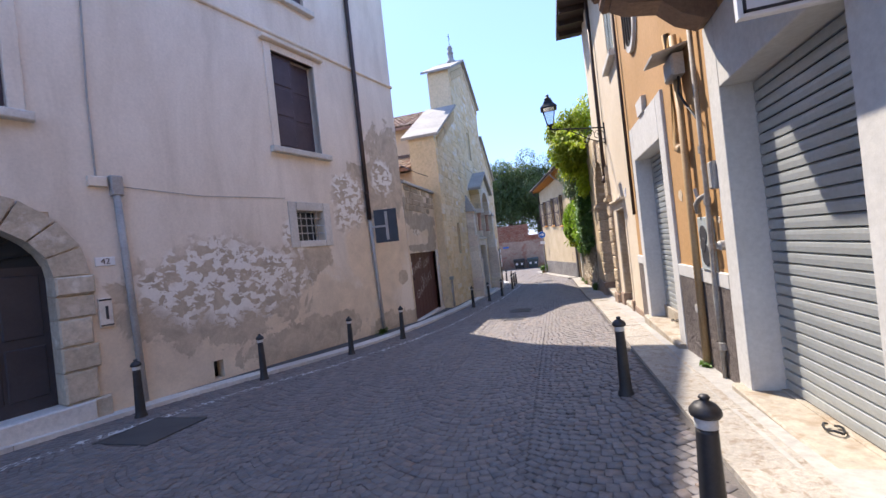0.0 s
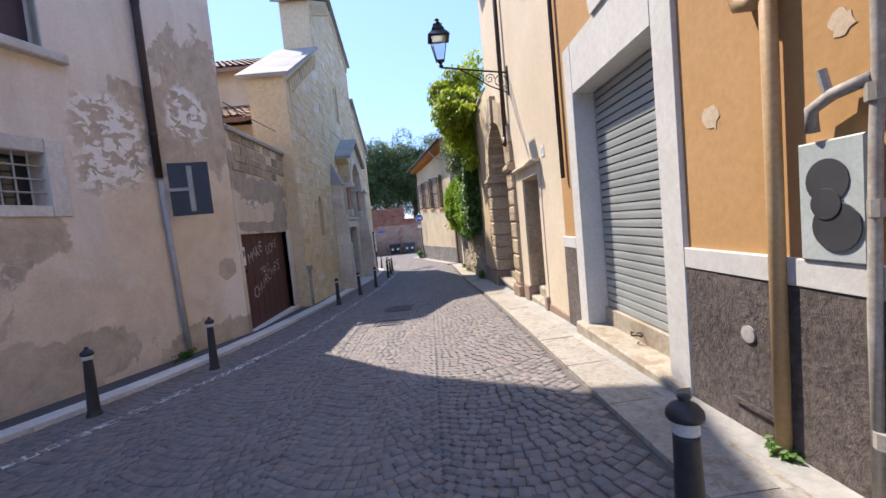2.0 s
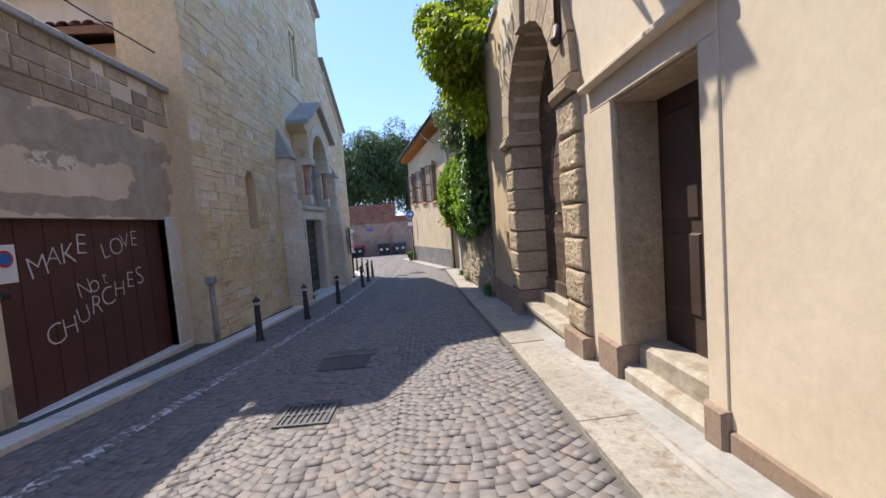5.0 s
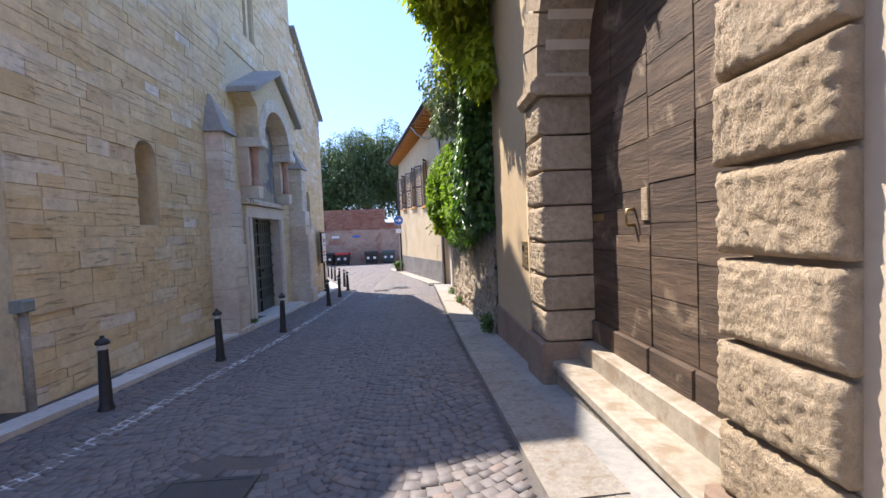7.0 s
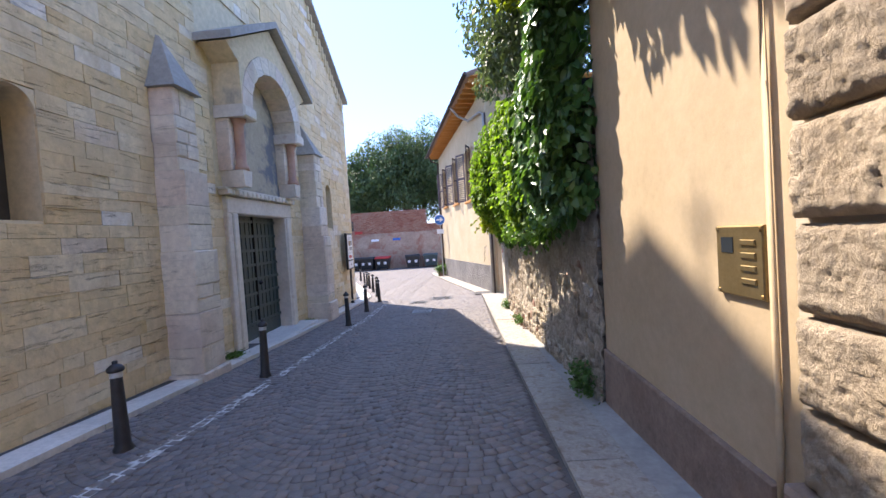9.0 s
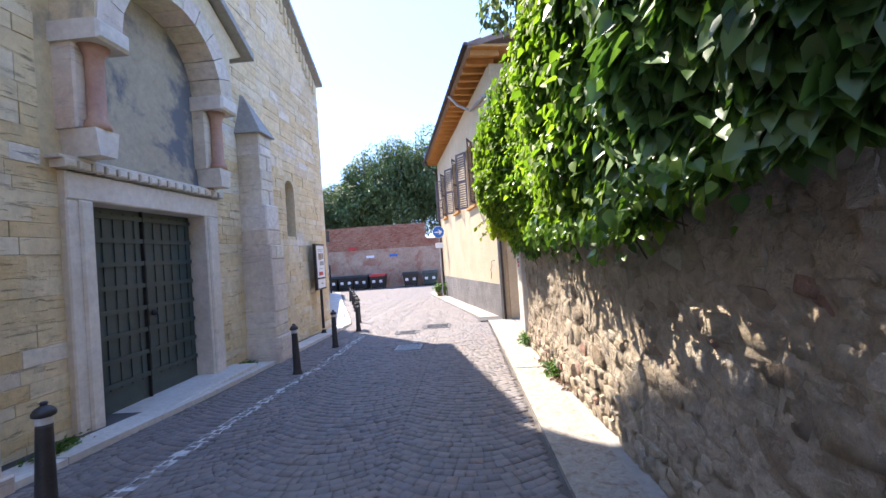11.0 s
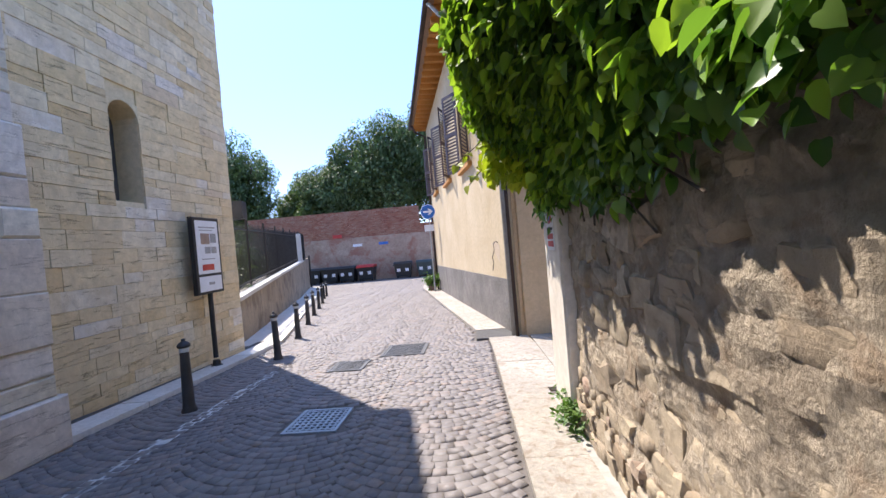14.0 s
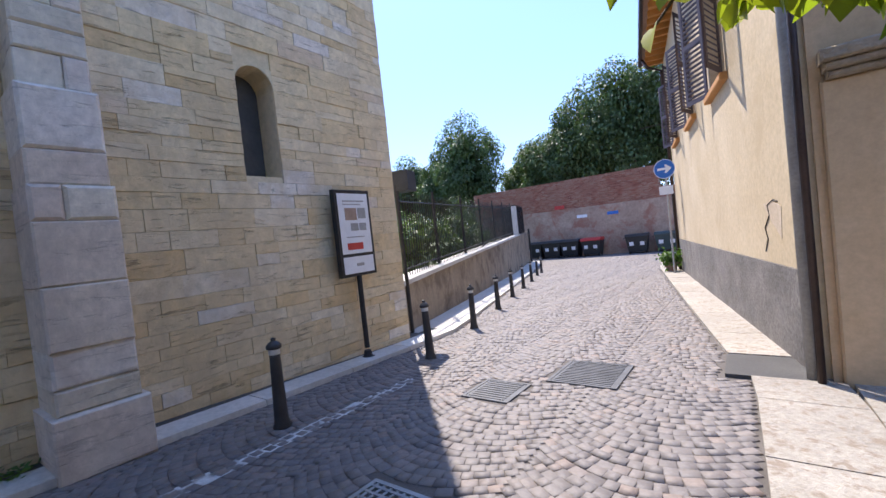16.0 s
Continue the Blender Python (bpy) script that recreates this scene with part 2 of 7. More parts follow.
def aged_plaster(name, a, b, tan, rough, fleck, tan_zones, rough_zones, fleck_zones):
    """Limewash over tan render over rough grey mortar, each lost in patches; flecks of white are left on the mortar."""
    m, nt, s = mat_new(name)
    base = ramp(nt, noise_tex(nt, 0.55, 6, 0.6, 0.4), [(0.3, a), (0.7, b)])
    streak = ramp(nt, noise_tex(nt, 1.6, 7, 0.65, 0.5, (1, 1, 0.22)), [(0.34, (0.87, 0.85, 0.82)), (0.58, (1.02, 1.01, 1.0))])
    base = mix(nt, 1.0, base, streak, "MULTIPLY")
    t_col = ramp(nt, noise_tex(nt, 1.9, 8, 0.66, 0.4), [(0.3, tuple(c * 0.84 for c in tan)), (0.68, tuple(c * 1.1 for c in tan))])
    r_col = ramp(nt, noise_tex(nt, 3.2, 8, 0.68, 0.5), [(0.32, tuple(c * 0.74 for c in rough)), (0.66, tuple(c * 1.14 for c in rough))])
    t_mask = zone_mask(nt, tan_zones, 0.9, 1.1, 0.16)
    r_mask = zone_mask(nt, rough_zones, 1.8, 2.0, 0.07)
    f_mask = zone_mask(nt, fleck_zones, 1.6, 1.7, 0.3)
    spots = ramp(nt, noise_tex(nt, 5.0, 6, 0.58, 0.5, (1, 1, 1.35)), [(0.485, (0, 0, 0)), (0.51, (1, 1, 1))])
    col = mix(nt, t_mask, base, t_col)
    col = mix(nt, r_mask, col, r_col)
    f_all = mix(nt, spots, r_col, fleck)
    col = mix(nt, f_mask, col, f_all)
    n2 = noise_tex(nt, 26, 8, 0.7)
    col = mix(nt, 1.0, col, ramp(nt, n2, [(0.25, (0.86,) * 3), (0.75, (1.04,) * 3)]), "MULTIPLY")
    nt.links.new(col, s.inputs["Base Color"])
    s.inputs["Roughness"].default_value = 0.9
    h = mix(nt, r_mask, (1, 1, 1), (0.35, 0.35, 0.35))
    h = mix(nt, f_mask, h, spots)
    bump(nt, s, mix(nt, 0.25, h, n2), 0.45, 0.011)
    return m


M_house = aged_plaster("pale_flaking_plaster", (0.74, 0.655, 0.545), (0.82, 0.745, 0.64), (0.73, 0.605, 0.45), (0.53, 0.44, 0.33), (0.83, 0.79, 0.72),
                       [(6.3, 0.3, 4.2, 1.5), (9.9, 2.0, 1.3, 2.0), (3.9, 0.2, 0.6, 0.9)],
                       [(5.9, 1.1, 1.7, 0.75), (9.8, 3.4, 0.85, 0.75), (10.6, 3.9, 0.8, 1.2), (10.75, 0.95, 0.2, 0.2), (7.6, 0.05, 1.6, 0.45), (10.3, -0.3, 1.3, 0.4), (7.6, 1.75, 0.6, 0.45)],
                       [(6.1, 1.5, 1.7, 0.8), (7.5, 2.25, 0.5, 0.45), (9.0, 3.0, 0.65, 0.7), (10.3, 3.7, 0.5, 0.6)])
M_yard = aged_plaster("cream_flaking_plaster", (0.68, 0.565, 0.42), (0.76, 0.655, 0.51), (0.62, 0.50, 0.35), (0.40, 0.335, 0.25), (0.70, 0.62, 0.50),
                      [(11.4, 0.0, 1.0, 0.7), (13.3, 2.6, 1.6, 0.7)],
                      [(12.7, 2.55, 1.7, 0.3), (13.6, 2.0, 0.5, 0.75), (12.5, 1.72, 1.5, 0.13), (11.4, 2.9, 0.5, 0.4), (11.3, -0.3, 0.7, 0.3)],
                      [(12.0, 2.2, 0.35, 0.1)])
M_ochre = worn("ochre_plaster", (0.42, 0.235, 0.085), (0.50, 0.29, 0.125), 0.7, 18, 0.88, 0.2, 0.008, 0.2)
M_white = worn("white_painted_plaster", (0.53, 0.515, 0.485), (0.62, 0.61, 0.58), 1.1, 20, 0.8, 0.25, 0.008, 0.2, (0.44, 0.41, 0.365), (0.60, 0.74), 1.4)
M_rough = worn("roughcast_plinth", (0.16, 0.13, 0.118), (0.28, 0.23, 0.205), 1.5, 24, 0.95, 1.0, 0.1, 0.7)
M_beige = worn("beige_plaster", (0.58, 0.475, 0.34), (0.67, 0.57, 0.43), 0.6, 15, 0.9, 0.18, 0.008, 0.14)
M_warm = worn("warm_yellow_plaster", (0.52, 0.385, 0.225), (0.60, 0.465, 0.295), 0.6, 15, 0.9, 0.22, 0.008, 0.16)
M_plinth = worn("brown_plinth_plaster", (0.25, 0.17, 0.12), (0.36, 0.26, 0.19), 1.2, 18, 0.9, 0.5, 0.015, 0.4)
M_church = island("church_stone", [(0.0, (0.70, 0.50, 0.25)), (0.2, (0.78, 0.60, 0.335)), (0.6, (0.81, 0.655, 0.405)), (0.86, (0.83, 0.71, 0.50)), (0.94, (0.86, 0.80, 0.71)), (1.0, (0.66, 0.46, 0.24))], 0.92, 9, 1.0, 0.034, 0.34, (0.78, 0.62, 0.38), (0.56, 0.44, 0.27), 0.45)
M_churchplain = worn("church_weathered_stone", (0.66, 0.53, 0.32), (0.75, 0.635, 0.43), 0.5, 12, 0.92, 0.5, 0.015, 0.28, (0.28, 0.25, 0.21), (0.62, 0.74), 0.9)
M_pier = island("buttress_stone", [(0.0, (0.68, 0.59, 0.44)), (0.5, (0.79, 0.715, 0.58)), (0.8, (0.68, 0.54, 0.43)), (1.0, (0.84, 0.79, 0.70))], 0.85, 12, 0.8, 0.02, 0.34, (0.76, 0.69, 0.58), (0.48, 0.40, 0.33), 0.4)
M_arch = worn("worn_tan_arch_stone", (0.50, 0.42, 0.31), (0.66, 0.57, 0.44), 1.6, 14, 0.92, 0.6, 0.015, 0.35, (0.72, 0.66, 0.56), (0.56, 0.66), 2.4, vary=0.12)
M_marble = worn("pale_marble", (0.64, 0.575, 0.48), (0.77, 0.71, 0.62), 1.0, 12, 0.6, 0.3, 0.008, 0.25, (0.5, 0.36, 0.28), (0.62, 0.74), 2.2)
M_slab = worn("pavement_marble_slab", (0.36, 0.325, 0.275), (0.46, 0.42, 0.36), 1.2, 26, 0.75, 1.0, 0.015, 0.45, (0.26, 0.21, 0.16), (0.53, 0.62), 13.0, 0.10)
M_step = worn("worn_marble_step", (0.35, 0.305, 0.235), (0.46, 0.405, 0.325), 1.6, 14, 0.7, 0.5, 0.01, 0.4, (0.27, 0.21, 0.145), (0.50, 0.62), 5.0)
M_kerb = worn("pale_kerb_stone", (0.60, 0.565, 0.505), (0.72, 0.69, 0.63), 1.3, 18, 0.75, 0.4, 0.01, 0.28, vary=0.12)
M_rust = worn("rusticated_stone", (0.50, 0.38, 0.245), (0.63, 0.495, 0.34), 2.0, 17, 0.92, 1.0, 0.05, 0.4, vary=0.15)
M_balcony = worn("brown_balcony_stone", (0.24, 0.15, 0.10), (0.34, 0.23, 0.16), 1.8, 20, 0.9, 0.6, 0.015, 0.35)
M_gate = worn("brown_ochre_plaster", (0.58, 0.385, 0.20), (0.67, 0.47, 0.27), 0.9, 18, 0.9, 0.2, 0.008, 0.2)
M_slate = worn("grey_stone_slab", (0.30, 0.29, 0.27), (0.42, 0.40, 0.36), 1.2, 14, 0.85, 0.4, 0.01, 0.3)
M_wood = worn("weathered_grey_brown_wood", (0.055, 0.032, 0.02), (0.175, 0.113, 0.07), 1.8, 5.0, 0.72, 1.0, 0.012, 0.6, (0.30, 0.22, 0.145), (0.57, 0.68), 2.6, vary=0.26, stretch=(3, 0.8, 7), grain=(5, 1.0, 11))
M_darkwood = worn("dark_brown_wood", (0.042, 0.026, 0.02), (0.072, 0.046, 0.035), 2, 20, 0.6, 0.3, 0.006, 0.3)
M_purple = worn("dark_shutter_paint", (0.055, 0.035, 0.045), (0.085, 0.06, 0.07), 1.5, 24, 0.6, 0.2, 0.004, 0.25)
M_door42 = worn("dark_door_paint", (0.03, 0.028, 0.035), (0.05, 0.045, 0.052), 1.5, 24, 0.55, 0.2, 0.004, 0.25)
M_rustdoor = worn("brown_garage_metal", (0.072, 0.022, 0.017), (0.105, 0.034, 0.026), 1.5, 24, 0.55, 0.15, 0.004, 0.25)
M_iron = worn("black_iron", (0.018, 0.018, 0.02), (0.035, 0.035, 0.037), 5, 60, 0.5, 0.2, 0.003, 0.3, metal=0.3)
M_bollard = worn("dark_cast_iron", (0.028, 0.027, 0.028), (0.05, 0.048, 0.048), 6, 70, 0.48, 0.25, 0.003, 0.3, metal=0.2)
M_band = worn("worn_white_band", (0.55, 0.55, 0.53), (0.68, 0.68, 0.66), 8, 60, 0.6, 0.1, 0.002, 0.25)
M_copper = worn("dark_copper_pipe", (0.045, 0.032, 0.03), (0.085, 0.055, 0.045), 3, 40, 0.5, 0.15, 0.003, 0.3, metal=0.5)
M_zinc = worn("grey_painted_pipe", (0.33, 0.32, 0.30), (0.45, 0.43, 0.40), 3, 40, 0.6, 0.15, 0.003, 0.3)
M_rustpipe = worn("rusty_grey_pipe", (0.29, 0.25, 0.21), (0.44, 0.41, 0.36), 5, 40, 0.65, 0.3, 0.004, 0.4)
M_pipeochre = worn("ochre_painted_pipe", (0.38, 0.24, 0.11), (0.46, 0.31, 0.16), 3, 40, 0.6, 0.15, 0.003, 0.3)
M_shutter = worn("grey_rolling_shutter", (0.38, 0.405, 0.40), (0.48, 0.505, 0.50), 1.2, 30, 0.42, 0.1, 0.003, 0.15, metal=0.35)
M_green = worn("dark_green_door_paint", (0.035, 0.058, 0.056), (0.062, 0.088, 0.082), 2, 30, 0.5, 0.2, 0.003, 0.25)
M_meter = worn("grey_green_metal_box", (0.22, 0.25, 0.24), (0.30, 0.33, 0.31), 3, 40, 0.55, 0.1, 0.003, 0.25)
M_box = worn("pale_grey_metal_box", (0.36, 0.40, 0.39), (0.46, 0.50, 0.49), 3, 40, 0.5, 0.1, 0.003, 0.25)
M_grate = worn("galvanised_grate", (0.30, 0.33, 0.35), (0.42, 0.45, 0.47), 6, 60, 0.45, 0.15, 0.003, 0.3, metal=0.5)
M_manhole = worn("dark_cast_cover", (0.085, 0.088, 0.095), (0.14, 0.142, 0.15), 4, 50, 0.6, 0.3, 0.004, 0.4, metal=0.2)
# near-black colour stands for unlit insides, the ivy's core included
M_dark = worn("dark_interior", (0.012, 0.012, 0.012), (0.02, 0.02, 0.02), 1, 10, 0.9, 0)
M_cobble = island("porphyry_cobble", [(0.0, (0.155, 0.139, 0.136)), (0.35, (0.182, 0.164, 0.159)), (0.7, (0.208, 0.187, 0.179)), (0.93, (0.228, 0.192, 0.175)), (1.0, (0.25, 0.194, 0.167))], 0.64, 45, 0.4, 0.004, 0.35, (0.20, 0.18, 0.165))
M_joint = worn("sandy_joint", (0.11, 0.098, 0.088), (0.165, 0.147, 0.133), 2, 60, 0.95, 0.6, 0.006, 0.4)
M_asphalt = worn("worn_asphalt", (0.07, 0.068, 0.067), (0.11, 0.105, 0.10), 1.5, 80, 0.9, 0.6, 0.006, 0.4)
M_paint = worn("worn_white_road_paint", (0.60, 0.60, 0.585), (0.72, 0.72, 0.70), 4, 50, 0.7, 0.3, 0.004, 0.3, (0.17, 0.155, 0.14), (0.47, 0.60), 6.0)
M_brick = island("old_red_brick", [(0.0, (0.26, 0.085, 0.055)), (0.4, (0.37, 0.135, 0.085)), (0.75, (0.43, 0.19, 0.125)), (1.0, (0.45, 0.28, 0.2))], 0.92, 9, 0.5, 0.01, 0.45, (0.38, 0.23, 0.165))
M_brickbase = worn("rendered_brick_base", (0.37, 0.245, 0.17), (0.52, 0.385, 0.28), 0.8, 7, 0.92, 0.5, 0.02, 0.4, (0.32, 0.15, 0.10), (0.50, 0.62), 1.0)
M_rubble = island("rubble_stone", [(0.0, (0.36, 0.27, 0.18)), (0.35, (0.47, 0.385, 0.27)), (0.75, (0.56, 0.465, 0.34)), (0.93, (0.63, 0.55, 0.44)), (1.0, (0.43, 0.265, 0.19))], 0.95, 15, 1.0, 0.05, 0.5, (0.58, 0.48, 0.35))
M_rubbledark = island("brown_rubble_stone", [(0.0, (0.30, 0.225, 0.15)), (0.35, (0.41, 0.33, 0.235)), (0.75, (0.49, 0.405, 0.285)), (0.93, (0.56, 0.475, 0.365)), (1.0, (0.38, 0.22, 0.16))], 0.95, 12, 1.0, 0.04, 0.55, (0.43, 0.35, 0.25), None, 0.3)
M_mortar = worn("sandy_mortar", (0.47, 0.375, 0.265), (0.62, 0.52, 0.39), 3.5, 16, 0.95, 1.0, 0.05, 0.5)
M_mortardark = worn("weathered_mortar", (0.41, 0.33, 0.24), (0.56, 0.47, 0.355), 3.0, 16, 0.95, 1.0, 0.05, 0.55, (0.32, 0.24, 0.165), (0.54, 0.62), 4.0)
M_yardstone = worn("bare_grey_brown_stone", (0.36, 0.285, 0.19), (0.52, 0.42, 0.29), 2.2, 14, 0.95, 0.8, 0.02, 0.4, vary=0.25)
M_backing = worn("dark_shutter_gap", (0.02, 0.022, 0.022), (0.035, 0.036, 0.036), 3, 40, 0.7, 0)
M_filler = worn("pale_filler", (0.52, 0.40, 0.27), (0.60, 0.49, 0.36), 3, 30, 0.9, 0.3, 0.006, 0.3)
M_corner = worn("yellow_plaster", (0.52, 0.40, 0.24), (0.62, 0.50, 0.33), 0.7, 16, 0.9, 0.4, 0.01, 0.26, (0.46, 0.35, 0.21), (0.56, 0.68), 1.5)
M_greyplinth = worn("grey_roughcast", (0.19, 0.172, 0.155), (0.29, 0.265, 0.24), 1.6, 26, 0.95, 1.0, 0.04, 0.65)
M_orange = worn("orange_eave_wood", (0.50, 0.22, 0.05), (0.58, 0.28, 0.08), 2, 20, 0.7, 0.2, 0.005, 0.2)
M_roof = island("terracotta_tile", [(0.0, (0.22, 0.12, 0.085)), (0.5, (0.33, 0.20, 0.15)), (1.0, (0.42, 0.32, 0.25))], 0.9, 18, 0.5, 0.01, 0.35, (0.25, 0.22, 0.18))
M_lowwall = worn("stained_concrete", (0.28, 0.22, 0.155), (0.40, 0.32, 0.225), 0.9, 14, 0.92, 0.5, 0.012, 0.35, (0.14, 0.105, 0.075), (0.49, 0.66), 1.6, stretch=(3, 3, 0.5))
M_ivy = leafy("ivy_leaf", (0.055, 0.13, 0.03), (0.22, 0.355, 0.06), 0.42, 0.38)
M_bigivy = leafy("large_ivy_leaf", (0.065, 0.145, 0.045), (0.15, 0.255, 0.07), 0.34, 0.34)
# darker copy of the ivy leaf, shade put into its colour
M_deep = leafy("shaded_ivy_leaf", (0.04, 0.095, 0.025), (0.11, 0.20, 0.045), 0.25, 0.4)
# lit copy of the ivy leaf: backlit yellow-green put into the colour
M_sunlit = leafy("sunlit_ivy_leaf", (0.14, 0.25, 0.03), (0.33, 0.45, 0.06), 0.55)
M_wist = leafy("wisteria_leaf", (0.26, 0.34, 0.025), (0.48, 0.50, 0.05), 0.45)
M_olive = leafy("grey_green_leaf", (0.11, 0.145, 0.09), (0.22, 0.265, 0.175), 0.3)
M_tree = leafy("dark_tree_leaf", (0.055, 0.095, 0.035), (0.125, 0.185, 0.065), 0.28)
M_weed = leafy("weed_leaf", (0.06, 0.13, 0.025), (0.13, 0.22, 0.05), 0.3)
M_bark = worn("brown_bark", (0.08, 0.055, 0.04), (0.15, 0.11, 0.08), 4, 30, 0.95, 0.9, 0.03, 0.4)
M_bin = worn("black_bin_plastic", (0.018, 0.02, 0.02), (0.03, 0.032, 0.032), 4, 40, 0.45, 0.1, 0.002, 0.2)
M_red = worn("red_paint", (0.45, 0.03, 0.025), (0.55, 0.05, 0.04), 5, 50, 0.5, 0, 0, 0.1)
M_blue = worn("blue_sign_paint", (0.02, 0.12, 0.42), (0.03, 0.16, 0.5), 5, 50, 0.4, 0, 0, 0.1)
M_signwhite = worn("white_sign_paint", (0.72, 0.72, 0.72), (0.8, 0.8, 0.8), 5, 50, 0.45, 0, 0, 0.1)
M_ink = worn("dark_ink", (0.03, 0.03, 0.035), (0.045, 0.045, 0.05), 5, 50, 0.6, 0, 0, 0.1)
M_signback = worn("dark_grey_sign_back", (0.035, 0.04, 0.05), (0.055, 0.06, 0.07), 3, 40, 0.5, 0.1, 0.002, 0.2, metal=0.2)
M_brass = worn("brass_plate", (0.34, 0.24, 0.10), (0.44, 0.32, 0.15), 4, 50, 0.38, 0.1, 0.002, 0.25, metal=0.8)
M_graf = worn("pale_graffiti_chalk", (0.62, 0.58, 0.57), (0.72, 0.68, 0.67), 9, 60, 0.8, 0, 0, 0.3)
M_glass, _nt, _s = mat_new("window_glass")
_s.inputs["Base Color"].default_value = (0.03, 0.035, 0.04, 1)
_s.inputs["Roughness"].default_value = 0.08
M_pane = worn("dusty_dark_pane", (0.05, 0.048, 0.045), (0.09, 0.085, 0.075), 2, 20, 0.5, 0.1, 0.004, 0.3)
M_lampglass, _nt, _s = mat_new("lamp_glass")
_s.inputs["Base Color"].default_value = (0.8, 0.85, 0.85, 1)
_s.inputs["Roughness"].default_value = 0.05
_s.inputs["Transmission Weight"].default_value = 0.9

# ---- ground ----
def strip_mesh(bm, left, right, ys, lift, thick=0.0):
    """A ribbon over the ground between two edge lines x = left(y), right(y)."""
    rows = []
    for y in ys:
        a, b = left(y), right(y)
        n = max(1, int(abs(b - a) / 0.4))
        rows.append([bm.verts.new((a + (b - a) * k / n, y, gz(a + (b - a) * k / n, y) + lift)) for k in range(n + 1)])
    for p, q in zip(rows, rows[1:]):
        m = min(len(p), len(q))
        for k in range(m - 1):
            bm.faces.new((p[k], p[k + 1], q[k + 1], q[k]))
        for k in range(m - 1, len(p) - 1):
            bm.faces.new((p[k], p[k + 1], q[-1]))
        for k in range(m - 1, len(q) - 1):
            bm.faces.new((p[-1], q[k + 1], q[k]))


def lerp_line(pts):
    def f(y):
        if y <= pts[0][0]:
            return pts[0][1]
        for (a, xa), (b, xb) in zip(pts, pts[1:]):
            if y <= b:
                return xa + (xb - xa) * (y - a) / (b - a)
        return pts[-1][1]
    return f


wall_west = lerp_line([(-12, -10.52), (11.1, -4.06), (14.2, -4.04), (14.21, -3.72), (26.9, -3.46), (27.0, -3.8), (46.5, -10.16), (52, -12)])
kerb_west = lerp_line([(-12, -9.9), (3.3, -6.02), (4.66, -5.60), (6.88, -4.60), (8.64, -4.0), (10.75, -3.62), (14.1, -3.33), (17.6, -3.2), (21, -3.05), (24.7, -3.08), (26.6, -3.1), (27.5, -3.15), (46, -9.2), (52, -11.2)])
line_west = lerp_line([(-12, -9.2), (2.8, -5.55), (5.19, -4.72), (6.56, -3.98), (8.5, -3.28), (10.4, -2.84), (13.3, -2.56), (17, -2.28), (22.5, -2.15), (25.2, -2.2)])
pave_east = lerp_line([(-12, 0.88), (22, 0.86), (26.2, 0.84), (26.7, 0.70), (30.2, 0.02), (39.6, -1.75), (42, -2.0)])

bm = B()
ys = [-40 + i * 0.5 for i in range(0, 201)]
xs = [-60, -30, -16] + [-12 + 0.4 * i for i in range(0, 41)] + [8, 20, 60]
grid = [[bm.verts.new((x, y, gz(x, y) - 0.006)) for x in xs] for y in ys]
for p, q in zip(grid, grid[1:]):
    for k in range(len(xs) - 1):
        bm.faces.new((p[k], p[k + 1], q[k + 1], q[k]))
far = [bm.verts.new(c) for c in ((-1500, 59.9, -1.87), (1500, 59.9, -1.87), (1500, 1500, -6), (-1500, 1500, -6))]
bm.faces.new(far)
far2 = [bm.verts.new(c) for c in ((-1500, -1500, -0.5), (1500, -1500, -0.5), (1500, -39, 1.0), (-1500, -39, 1.0))]
bm.faces.new(far2)
tagged(link_bm("ground", bm, M_joint, recalc=False), "dark sandy bedding between the street's paving stones", "ground", kind="structure")


def flat_text(name, body, size, m, mat, parent, thin=0.0, space=1.0):
    """Letters as a mesh, lying in the plane of the pose m."""
    cu = bpy.data.curves.new(name, "FONT")
    cu.body, cu.size, cu.align_x, cu.align_y = body, size, "CENTER", "CENTER"
    cu.offset, cu.space_character, cu.resolution_u = thin, space, 3
    tmp = bpy.data.objects.new(name, cu)
    me = bpy.data.meshes.new_from_object(tmp)
    bpy.data.objects.remove(tmp)
    me.materials.append(mat)
    ob = new(name, me)
    ob.parent = parent
    ob.matrix_basis = m
    return ob


def face_west(x, y, z, tilt=0):      # on a wall seen by someone who looks east
    return Matrix(((0, 0, -1, x), (-1, 0, 0, y), (0, 1, 0, z), (0, 0, 0, 1))) @ pose(0, 0, 0, 0, 0, tilt)


def face_east(x, y, z, tilt=0, slope=0.0):      # on a wall seen by someone who looks west
    a = math.atan(slope)
    return Matrix.Translation((x, y, z)) @ Matrix.Rotation(-a, 4, "Z") @ Matrix(((0, 0, 1, 0), (1, 0, 0, 0), (0, 1, 0, 0), (0, 0, 0, 1))) @ pose(0, 0, 0, 0, 0, tilt)


# ---- covers, grates and road marking ----
COVERS = [(-1.10, -0.62, 23.0, 23.54), (-0.80, -0.20, 25.65, 26.36), (-1.37, -0.95, 24.98, 25.44), (-1.47, -0.99, 10.66, 11.12),
          (-1.45, -0.92, 12.2, 12.72), (-1.45, -0.88, 12.9, 13.0), (-5.12, -4.40, 3.35, 4.05), (0.62, 1.24, 26.3, 27.05)]


def ground_patch(bm, x0, x1, y0, y1, lift, thick=0.03):
    c = []
    for z in (-thick, 0):
        for x, y in ((x0, y0), (x1, y0), (x1, y1), (x0, y1)):
            c.append(Vector((x, y, gz(x, y) + lift + z)))
    add_hull8(bm, c)


